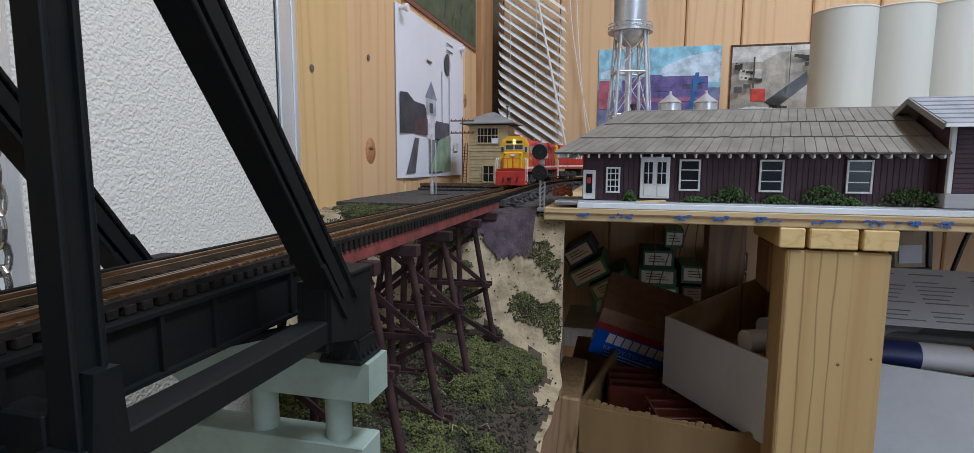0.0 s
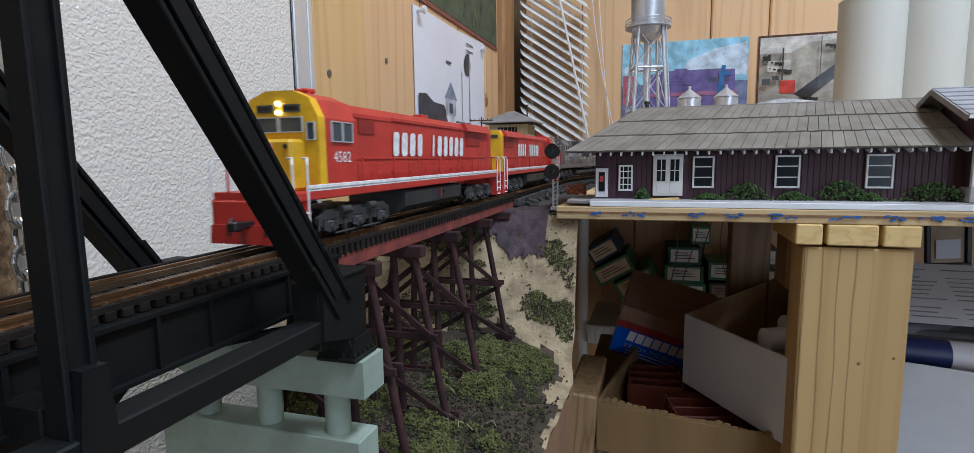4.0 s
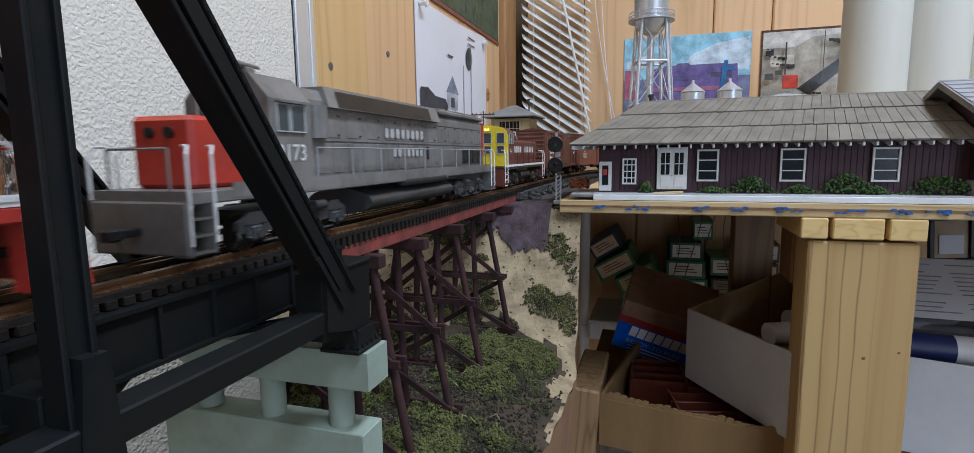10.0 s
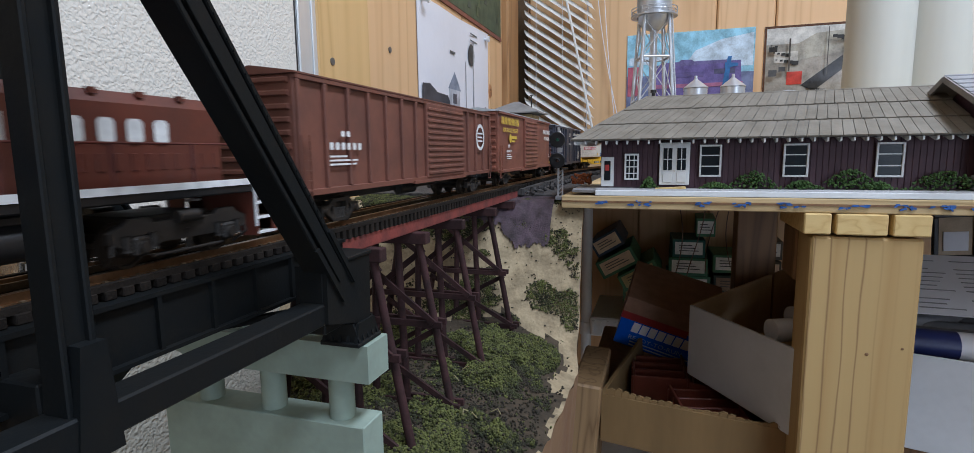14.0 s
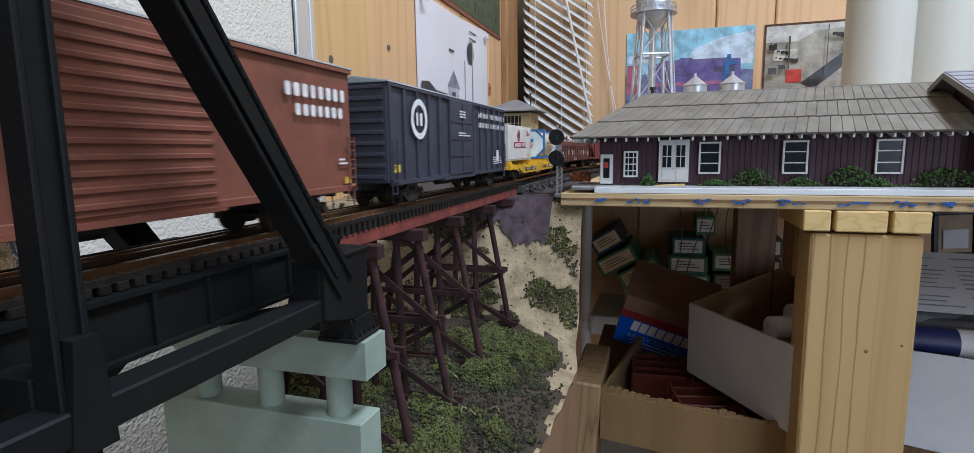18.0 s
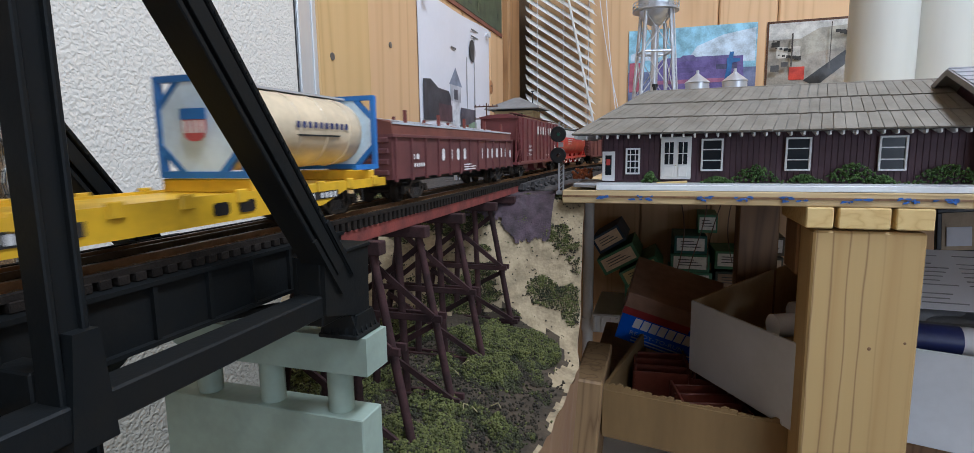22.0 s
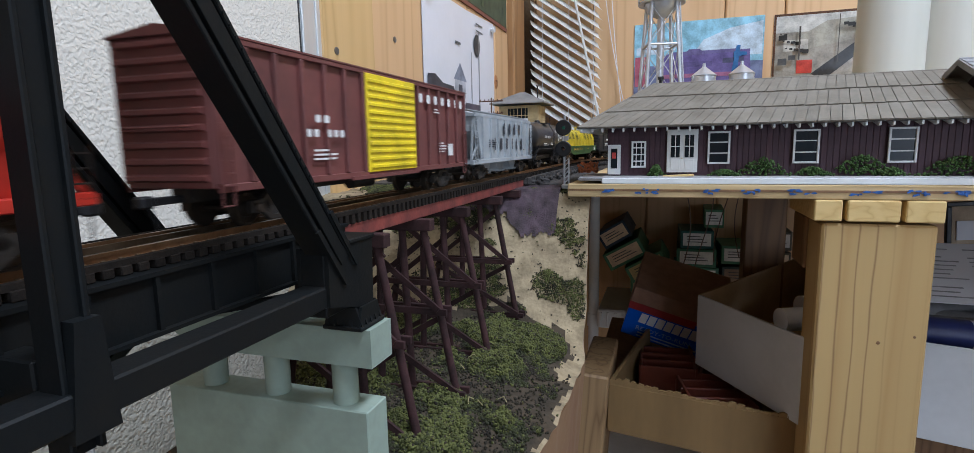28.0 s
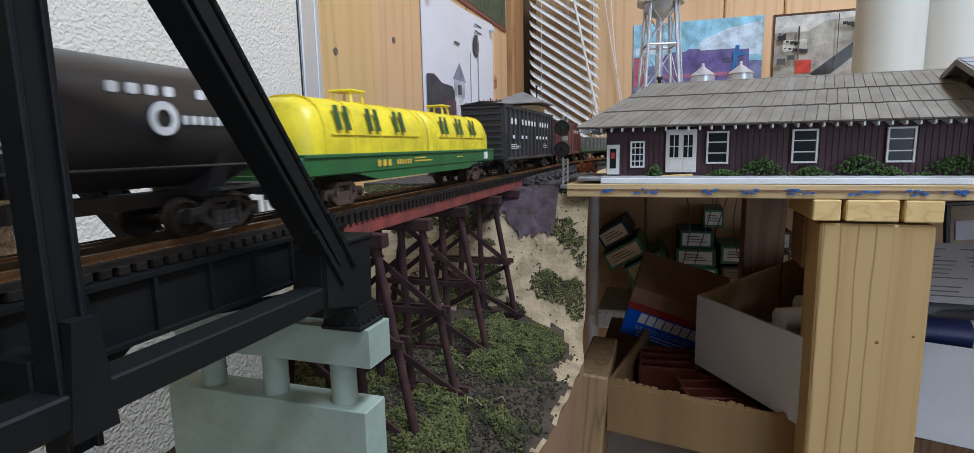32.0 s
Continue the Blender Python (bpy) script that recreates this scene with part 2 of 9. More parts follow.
bridge_black = mat("bridge_black", (0.0060, 0.0072, 0.0078), 0.55, 0, 0.25, 90, 0.12, dirt=(0.0105, 0.0105, 0.0095))
trestle_brown = mat("trestle_brown", (0.0360, 0.0155, 0.0154), 0.8, 0, 0.25, 120, 0.3, dirt=(0.019, 0.0105, 0.0100), rand=0.25)
trestle_brown.node_tree.nodes["Principled BSDF"].inputs["Specular IOR Level"].default_value = 0.25
stringer_red = mat("stringer_red", (0.20, 0.045, 0.035), 0.6, 0, 0.2, 90, 0.2, dirt=(0.11, 0.03, 0.027))
bridge_black.node_tree.nodes["Principled BSDF"].inputs["Specular IOR Level"].default_value = 0.16
tie_black = mat("tie_black", (0.017, 0.013, 0.010), 0.9, 0, 0.3, 200, 0.4, dirt=(0.010, 0.008, 0.0065), rand=0.3)
tie_black.node_tree.nodes["Principled BSDF"].inputs["Specular IOR Level"].default_value = 0.15
rail_brown = mat("rail_brown", (0.30, 0.17, 0.085), 0.34, 0.75, 0.2, 150, 0.1)
rail_steel = mat("rail_steel", (0.20, 0.14, 0.085), 0.34, 0.75, 0.2, 150, 0.1)
pier_green = mat("pier_green", (0.27, 0.335, 0.275), 0.75, 0, 0.05, 40, 0.15, dirt=(0.225, 0.275, 0.225))
plaster = mat("plaster_tan", (0.30, 0.235, 0.14), 0.9, 0, 0.16, 60, 1.0, 260, dirt=(0.135, 0.100, 0.056))
earth = mat("earth_brown", (0.046, 0.032, 0.018), 0.95, 0, 0.3, 60, 1.0, 260, dirt=(0.022, 0.017, 0.010))
offcut_pine = wood("offcut_pine", (0.33, 0.21, 0.10), (0.16, 0.09, 0.04), ring=45, knots=True)
abutment = mat("abutment_purple", (0.055, 0.035, 0.044), 0.9, 0, 0.35, 120, 1.0, dirt=(0.03, 0.022, 0.022))
fascia_brown = mat("fascia_brown", (0.19, 0.11, 0.055), 0.8, 0, 0.25, 25, 0.4, dirt=(0.2, 0.1, 0.05))
ballast = mat("ballast_dark", (0.05, 0.045, 0.042), 0.9, 0, 0.5, 260, 1.0, 400)
depot_plum = mat("depot_plum", (0.062, 0.028, 0.040), 0.6, 0, 0.2, 60, 0.15, dirt=(0.045, 0.02, 0.028), rand=0.12)
shingle_grey = mat("shingle_grey", (0.178, 0.160, 0.130), 0.85, 0, 0.10, 70, 0.3, dirt=(0.142, 0.124, 0.096), rand=0.06)
trim_white = mat("trim_white", (0.78, 0.80, 0.80), 0.45, 0, 0.05, 60, 0.05)
window_dark = mat("window_dark", (0.012, 0.017, 0.022), 0.2, 0, 0.2, 20, 0.0)
window_dark.node_tree.nodes["Principled BSDF"].inputs["Specular IOR Level"].default_value = 0.2
walk_grey = mat("walk_grey", (0.42, 0.42, 0.43), 0.75, 0, 0.12, 40, 0.2, stretch=(0.1, 1, 1))
silver = mat("silver_paint", (0.55, 0.57, 0.60), 0.32, 0.6, 0.08, 40, 0.05)
silo_white = mat("silo_white", (0.54, 0.54, 0.49), 0.6, 0, 0.05, 12, 0.1, stretch=(1, 1, 0.1))
tower_tan = mat("tower_tan", (0.46, 0.36, 0.19), 0.7, 0, 0.12, 70, 0.25)
roof_grey = mat("roof_grey", (0.22, 0.21, 0.20), 0.8, 0, 0.12, 60, 0.2)
black_plastic = mat("black_plastic", (0.013, 0.013, 0.014), 0.4, 0, 0.2, 80, 0.05)
pole_brown = mat("pole_brown", (0.10, 0.045, 0.025), 0.7, 0, 0.2, 80, 0.2)
blue_paint = mat("blue_marker", (0.03, 0.11, 0.36), 0.7, 0, 0.3, 300, 0.0)
paper_white = mat("paper_white", (0.74, 0.74, 0.78), 0.55, 0, 0.02, 20, 0.0)
blind_white = mat("blind_white", (0.80, 0.80, 0.77), 0.4, 0, 0.03, 30, 0.0)


def lined_pine():
    """Pale flat-sawn pine: a few dark growth lines towards one edge, plain wood beside them."""
    m = wood("pine_lined", (0.52, 0.36, 0.15), (0.44, 0.28, 0.105), ring=20, rough=0.65, stretch=0.012)
    n, l = m.node_tree.nodes, m.node_tree.links
    b = n["Principled BSDF"]
    base = b.inputs["Base Color"].links[0].from_socket
    tc, mp, nz = n.new("ShaderNodeTexCoord"), n.new("ShaderNodeMapping"), n.new("ShaderNodeTexNoise")
    mp.inputs["Scale"].default_value = (14, 14, 2.2)
    l.new(tc.outputs["Object"], mp.inputs[0])
    l.new(mp.outputs[0], nz.inputs["Vector"])
    sx, ad, wv, rp, mk = n.new("ShaderNodeSeparateXYZ"), n.new("ShaderNodeMath"), n.new("ShaderNodeMath"), n.new("ShaderNodeMapRange"), n.new("ShaderNodeMapRange")
    l.new(tc.outputs["Object"], sx.inputs[0])
    ad.operation = "MULTIPLY_ADD"
    l.new(nz.outputs[0], ad.inputs[0])
    ad.inputs[1].default_value = 0.005
    l.new(sx.outputs[0], ad.inputs[2])
    wv.operation = "PINGPONG"
    l.new(ad.outputs[0], wv.inputs[0])
    wv.inputs[1].default_value = 0.0052
    rp.inputs[1].default_value, rp.inputs[2].default_value = 0.0043, 0.0052
    l.new(wv.outputs[0], rp.inputs[0])
    mk.inputs[1].default_value, mk.inputs[2].default_value, mk.inputs[3].default_value, mk.inputs[4].default_value = 0.142, 0.150, 0.75, 0.08
    l.new(sx.outputs[0], mk.inputs[0])
    mu = n.new("ShaderNodeMath")
    mu.operation = "MULTIPLY"
    l.new(rp.outputs[0], mu.inputs[0])
    l.new(mk.outputs[0], mu.inputs[1])
    mix = n.new("ShaderNodeMix")
    mix.data_type = "RGBA"
    l.new(mu.outputs[0], mix.inputs[0])
    l.new(base, mix.inputs[6])
    mix.inputs[7].default_value = (0.20, 0.105, 0.04, 1)
    l.new(mix.outputs[2], b.inputs["Base Color"])
    return m


carton_white = mat("carton_white", (0.58, 0.60, 0.63), 0.7, 0, 0.04, 25, 0.05)
cardboard_in = mat("cardboard_pale", (0.46, 0.32, 0.18), 0.85, 0, 0.08, 30, 0.1)
cardboard = mat("cardboard", (0.22, 0.135, 0.052), 0.85, 0, 0.08, 30, 0.1, stretch=(1, 1, 0.2))


def hammered(name, color, emit, gloss, relief):
    """A raised pebble pattern, as on obscure door glass or an embossed panel."""
    m = bpy.data.materials.new(name)
    m.use_nodes = True
    n, l = m.node_tree.nodes, m.node_tree.links
    b = n["Principled BSDF"]
    b.inputs["Base Color"].default_value = (*color, 1)
    b.inputs["Roughness"].default_value = gloss
    b.inputs["Coat Weight"].default_value = 0.6
    b.inputs["Coat Roughness"].default_value = 0.12
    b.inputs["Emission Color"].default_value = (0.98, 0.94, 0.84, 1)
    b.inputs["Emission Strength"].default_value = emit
    tc, nz, vo = n.new("ShaderNodeTexCoord"), n.new("ShaderNodeTexNoise"), n.new("ShaderNodeTexVoronoi")
    nz.inputs["Scale"].default_value, nz.inputs["Detail"].default_value = 240, 2
    vo.inputs["Scale"].default_value = 520
    vo.feature = "SMOOTH_F1"
    l.new(tc.outputs["Object"], nz.inputs["Vector"])
    mx = n.new("ShaderNodeMix")
    mx.data_type = "VECTOR"
    mx.inputs[0].default_value = 0.004
    l.new(tc.outputs["Object"], mx.inputs[4])
    l.new(nz.outputs["Color"], mx.inputs[5])
    l.new(mx.outputs[1], vo.inputs["Vector"])
    bp = n.new("ShaderNodeBump")
    bp.inputs["Strength"].default_value, bp.inputs["Distance"].default_value = relief, 0.0012
    l.new(vo.outputs["Distance"], bp.inputs["Height"])
    l.new(bp.outputs[0], b.inputs["Normal"])
    l.new(bp.outputs[0], b.inputs["Coat Normal"])
    return m


# ---- the room ----
def wall(name, x0, x1, y0, y1, z0=FLOOR_Z, z1=CEIL_Z, m=None, label="vertical pine board wall of the room"):
    return solid(name, Shape().box(x0, x1, y0, y1, z0, z1), m or board_pine, label, "wall", kind="structure")


wall_west = wall("wall_west", WALL_X - 0.12, WALL_X - 0.012, -3.7, WALL_Y + 0.1)
wall_north = wall("wall_north", WALL_X - 0.012, 3.8, WALL_Y + 0.012, WALL_Y + 0.1)
wall("wall_east", 3.8, 3.9, -3.7, WALL_Y + 0.1, m=white_paint, label="white painted wall of the room")
# the south wall has a window opening for the daylight
wall("wall_south", WALL_X - 0.012, 1.3, -3.7, -3.6, m=white_paint, label="white painted wall beside the window")
wall("wall_south", 3.1, 3.8, -3.7, -3.6, m=white_paint, label="white painted wall beside the window")
wall("wall_south", 1.3, 3.1, -3.7, -3.6, FLOOR_Z, -0.3, m=white_paint, label="white painted wall under the window")
wall("wall_south", 1.3, 3.1, -3.7, -3.6, 1.0, CEIL_Z, m=white_paint, label="white painted wall over the window")
tagged(solid("floor", Shape().box(WALL_X - 0.12, 3.9, -3.7, WALL_Y + 0.1, FLOOR_Z - 0.1, FLOOR_Z), floor_grey, "grey concrete floor of the train room", "floor"), kind="structure")
tagged(solid("ceiling", Shape().box(WALL_X - 0.12, 3.9, -3.7, WALL_Y + 0.1, CEIL_Z, CEIL_Z + 0.1), white_paint, "plain white painted ceiling of the room", "ceiling"), kind="structure")

# pine boards that clad the two walls in view
for y0, y1 in ((0.6195, 0.772), (0.774, 0.911), (0.913, 1.05), (1.052, 1.135), (1.222, WALL_Y)):
    part("board", Shape().box(WALL_X - 0.012, WALL_X, y0, y1, -0.55, CEIL_Z - 0.01, 0.003), board_pine, wall_west)
x = WALL_X
k = 0
while x < 0.75:
    w = (0.13, 0.12, 0.145, 0.11)[k % 4]
    part("board", Shape().box(x + 0.001, x + w - 0.001, WALL_Y, WALL_Y + 0.012, -0.55, CEIL_Z - 0.01, 0.003), board_pine, wall_north)
    x, k = x + w, k + 1

door = thing("door_1", "door panel of bright hammered obscure glass with aluminium edge", "glass door", kind="structure")
# the pane's emission stands in for daylight coming through the glass
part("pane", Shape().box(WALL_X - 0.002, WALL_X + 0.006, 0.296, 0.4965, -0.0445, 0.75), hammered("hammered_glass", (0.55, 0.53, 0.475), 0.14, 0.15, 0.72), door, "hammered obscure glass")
# lower part in a darker tone without glow: its dimmer light is in the colour
part("dim_lower_pane", Shape().box(WALL_X - 0.002, WALL_X + 0.006, 0.20, 0.4965, -0.8, -0.0455), hammered("pebbled_pane_dim", (0.36, 0.34, 0.28), 0.0, 0.45, 1.0), door, "pebbled lower part of the door, toned darker and without glow")
part("frame", Shape().box(WALL_X, WALL_X + 0.0062, 0.4965, 0.4990, -0.8, 0.75, 0.0006), black_plastic, door, "dark rubber seal")
part("frame", Shape().box(WALL_X, WALL_X + 0.0050, 0.4990, 0.5270, -0.8, 0.75, 0.001).box(WALL_X + 0.0048, WALL_X + 0.0070, 0.5005, 0.5050, -0.8, 0.75, 0.001).box(WALL_X + 0.0048, WALL_X + 0.0064, 0.5205, 0.5265, -0.8, 0.75, 0.0008), alu, door, "bright aluminium edge strip")
part("frame", Shape().box(WALL_X, WALL_X + 0.014, 0.282, 0.296, -0.8, 0.75, 0.003), alu, door, "bright aluminium edge strip")
solid("door_casing", Shape().box(WALL_X - 0.012, WALL_X + 0.006, 0.5275, 0.6185, -0.8, 0.75, 0.002), casing_pine, "wide golden pine casing board beside the glass door", "casing", kind="structure")
solid("window_casing", Shape().box(WALL_X - 0.012, WALL_X + 0.012, 1.137, 1.218, -0.3, 0.75, 0.004), wood("casing_dark", (0.40, 0.22, 0.09), (0.24, 0.12, 0.045), ring=30), "brown wooden window casing next to the blind", "casing", kind="structure")
for y, z, r in ((0.6745, 0.040, 0.0150), (1.055, 0.135, 0.012)):
    kn = part("knot", Shape().lathe([(r, 0.0), (r * 0.93, 0.0007), (0, 0.0007)], 26, pose(WALL_X - 0.0002, y, z, 0, 90, 0) @ Matrix.Diagonal((1.0, 0.86, 1, 1))), wood("knot_red", (0.50, 0.24, 0.10), (0.34, 0.14, 0.05), axis="x", ring=120, stretch=1.0), wall_west, "round red brown knot")
    part("knot_heart", Shape().lathe([(r * 0.30, 0.0), (r * 0.26, 0.0010), (0, 0.0010)], 12, pose(WALL_X - 0.0002, y, z + r * 0.2, 0, 90, 0) @ Matrix.Diagonal((0.5, 1.6, 1, 1))), dark_wood, kn)
# quilted foil panel past the glass door, with a chain in front
foil = mat("bronze_foil", (0.42, 0.30, 0.18), 0.25, 0.8, 0.4, 220, 1.0, 260)
solid("foil_panel", Shape().box(WALL_X - 0.002, WALL_X + 0.005, -0.6, 0.28, -0.8, 0.75), foil, "crinkled bronze foil insulation sheet on the wall", "foil sheet")
for nm, y, zt in (("nail", 0.5485, 0.110), ("nail", 0.673, 0.1415)):
    solid("nail", Shape().tube((WALL_X, y, zt), (WALL_X + (0.0068 if y < 0.6 else 0.001), y, zt), 0.0030, 0.0034, n=12), mat("nail_grey", (0.2, 0.2, 0.2), 0.4, 0.8), "dull grey steel nail head in a pine board", "nail", group="nails in the wall")


def chain_at(x, y, z0, z1):
    ch = thing("chain", "bright zinc plated steel chain hanging near the bridge", "chain")
    z, k = z1, 0
    zinc = mat("zinc", (0.6, 0.6, 0.58), 0.25, 0.9)
    while z > z0:
        pts = [(0.0029 * math.cos(a), 0.0058 * math.sin(a)) for a in [i * math.pi / 5 for i in range(11)]]
        pts = [(x + (u if k % 2 else 0), y + (0 if k % 2 else u), z + v) for u, v in pts]
        part("link", Shape().wire(pts, 0.0011, 6), zinc, ch)
        z, k = z - 0.0088, k + 1


chain_at(-0.2, 0.2305, -0.06, 0.052)


# ---- pictures on the walls ----
def flat(poly, axis, at, th, m=None):
    return Shape().prism(poly, at, at + th, axis, m)


def rect(a, b, c, d):
    return [(a, c), (b, c), (b, d), (a, d)]


def ink(name, c, rough=0.5):
    return mat("ink_" + name, c, rough, 0, 0.25, 45, 0.0)


pr = thing("photo_print", "curling black and white railroad photo print pinned to the wall", "photo print")
X0 = WALL_X + 0.0012


def wave(y):
    return 0.0035 * max(0, (y - 0.745) / 0.277) ** 2 + 0.0015 * math.sin((y - 0.745) * 30)


sheet = Shape()
N = 14
vs = [(X0 + wave(0.745 + 0.277 * i / N) + d, 0.745 + 0.277 * i / N, z + (0.004 * i / N if z > 0.1 else -0.002 * i / N)) for d in (0, 0.0006) for z in (0.007, 0.221) for i in range(N + 1)]
M = N + 1
sheet.add(vs, [(i, i + 1, M + i + 1, M + i) for i in range(N)] + [(2 * M + i, 2 * M + i + 1, 3 * M + i + 1, 3 * M + i) for i in range(N)], smooth=True)
part("sheet", sheet, paper_white, pr, "white glossy paper")


def on_print(name, poly, c, k=0):
    part(name, flat(poly, "x", X0 + wave(sum(p[0] for p in poly) / len(poly)) + 0.0008 + 0.0004 * k, 0.0003), ink(name, c), pr)


on_print("ground_tone", rect(0.75, 1.005, 0.011, 0.062), (0.20, 0.19, 0.19))
on_print("grass_tone", [(0.86, 0.013), (1.005, 0.013), (1.005, 0.055), (0.95, 0.07), (0.90, 0.06)], (0.26, 0.36, 0.24), 1)
on_print("engine", [(0.752, 0.064), (0.752, 0.115), (0.775, 0.117), (0.80, 0.108), (0.838, 0.107), (0.845, 0.10), (0.85, 0.068)], (0.05, 0.05, 0.06), 1)
on_print("engine_side", rect(0.80, 0.85, 0.065, 0.088), (0.09, 0.05, 0.06), 2)
on_print("track_tone", [(0.77, 0.013), (0.80, 0.06), (0.815, 0.06), (0.80, 0.013)], (0.10, 0.10, 0.10), 2)
on_print("tower_wall", rect(0.853, 0.885, 0.06, 0.118), (0.62, 0.62, 0.64), 1)
on_print("tower_top", rect(0.848, 0.89, 0.095, 0.118), (0.45, 0.46, 0.5), 2)
on_print("tower_roof", [(0.844, 0.118), (0.896, 0.118), (0.87, 0.143)], (0.22, 0.25, 0.32), 2)
on_print("tower_window", rect(0.862, 0.876, 0.098, 0.112), (0.08, 0.08, 0.1), 3)
on_print("dark_band", rect(0.888, 0.995, 0.062, 0.088), (0.10, 0.09, 0.11), 1)
on_print("signal_mast", rect(0.949, 0.952, 0.03, 0.2), (0.35, 0.35, 0.36), 2)
on_print("signal_mast", rect(0.918, 0.920, 0.05, 0.165), (0.4, 0.4, 0.4), 2)
on_print("signal_disc", [(0.942 + 0.014 * math.cos(i * math.pi / 8), 0.178 + 0.017 * math.sin(i * math.pi / 8)) for i in range(16)], (0.05, 0.05, 0.05), 3)
on_print("crossarm", rect(0.936, 0.968, 0.199, 0.201), (0.12, 0.12, 0.12), 3)
on_print("crossarm", rect(0.936, 0.968, 0.209, 0.211), (0.12, 0.12, 0.12), 3)
on_print("bird_mark", rect(0.852, 0.872, 0.168, 0.171), (0.08, 0.08, 0.08), 3)
part("car_mark", flat(rect(0.965, 0.99, 0.045, 0.058), "x", X0 + wave(0.98) + 0.0022, 0.0003), ink("car", (0.6, 0.6, 0.58)), pr)
for y, z in ((0.757, 0.216), (1.006, 0.214)):
    solid("push_pin", Shape().tube((X0 + 0.002, y, z), (X0 + 0.010, y, z), 0.0022, 0.0035, n=10).tube((X0 + 0.010, y, z), (X0 + 0.013, y, z), 0.005, 0.005, n=12), mat("pin_clear", (0.7, 0.7, 0.7), 0.15), "clear plastic push pin holding a photo print", "push pin", group="push pins")

po = thing("landscape_poster", "dark green forest landscape poster above the photo print", "poster")
part("sheet", Shape().box(WALL_X, WALL_X + 0.002, 0.72, 1.12, 0.238, 0.62), ink("forest", (0.055, 0.085, 0.05)), po)
part("border", Shape().box(WALL_X, WALL_X + 0.0025, 0.718, 1.122, 0.231, 0.237), mat("poster_edge", (0.20, 0.07, 0.05), 0.5), po)
for i in range(60):
    y, z = random.uniform(0.74, 1.1), random.uniform(0.245, 0.6)
    h = random.uniform(0.01, 0.03)
    part("tree_mark", flat([(y - h * 0.35, z), (y + h * 0.35, z), (y, z + h)], "x", WALL_X + 0.0022 + 0.0001 * (i % 9), 0.0002), ink("tree%d" % (i % 3), [(0.03, 0.06, 0.025), (0.09, 0.12, 0.06), (0.05, 0.07, 0.06)][i % 3]), po)

YP = WALL_Y - 0.003


def wall_picture(name, label, x0, x1, z0, z1, layers, gloss=0.12):
    t = thing(name, label, "photo")
    part("sheet", Shape().box(x0, x1, YP, WALL_Y - 0.0005, z0, z1), paper_white, t)
    for i, (nm, poly, c) in enumerate(layers):
        poly = [(x0 + u * (x1 - x0), z0 + v * (z1 - z0)) for u, v in poly]
        part(nm, flat(poly, "y", YP - 0.0004 - 0.00025 * i, 0.0002), ink(name + nm, c, gloss), t)
    return t


# inks are paled so that they carry the sheen of the glossy sheet
wall_picture("color_photo", "glossy colour photo of a blue locomotive under clouds", -0.072, 0.179, 0.075, 0.272, [
    ("sky", rect(0.0, 1.0, 0.55, 1.0), (0.30, 0.56, 0.70)),
    ("cloud", [(0.45, 0.62), (0.55, 0.8), (0.75, 0.9), (0.99, 0.95), (0.99, 0.62)], (0.55, 0.66, 0.76)),
    ("cloud", [(0.02, 0.75), (0.2, 0.82), (0.32, 0.74), (0.2, 0.68), (0.02, 0.68)], (0.62, 0.70, 0.76)),
    ("yard", rect(0.0, 1.0, 0.0, 0.56), (0.17, 0.20, 0.33)),
    ("locomotive", [(0.2, 0.30), (0.2, 0.66), (0.9, 0.68), (0.92, 0.30)], (0.15, 0.12, 0.30)),
    ("roof_line", [(0.22, 0.64), (0.30, 0.69), (0.42, 0.69), (0.44, 0.71), (0.52, 0.71), (0.54, 0.69), (0.80, 0.69), (0.84, 0.66)], (0.15, 0.13, 0.28)),
    ("window_band", rect(0.70, 0.86, 0.55, 0.60), (0.09, 0.09, 0.16)),
    ("louvre_band", rect(0.30, 0.62, 0.53, 0.58), (0.12, 0.10, 0.24)),
    ("stripe", rect(0.2, 0.92, 0.42, 0.46), (0.33, 0.14, 0.24)),
    ("red_building", rect(0.01, 0.1, 0.35, 0.66), (0.42, 0.12, 0.17)),
    ("wheels", rect(0.22, 0.9, 0.24, 0.31), (0.02, 0.02, 0.04)),
    ("crane", [(0.75, 0.3), (0.8, 0.72), (0.83, 0.72), (0.80, 0.3)], (0.05, 0.15, 0.35)),
    ("crane", [(0.78, 0.6), (0.88, 0.62), (0.88, 0.65), (0.78, 0.66)], (0.05, 0.15, 0.35))])
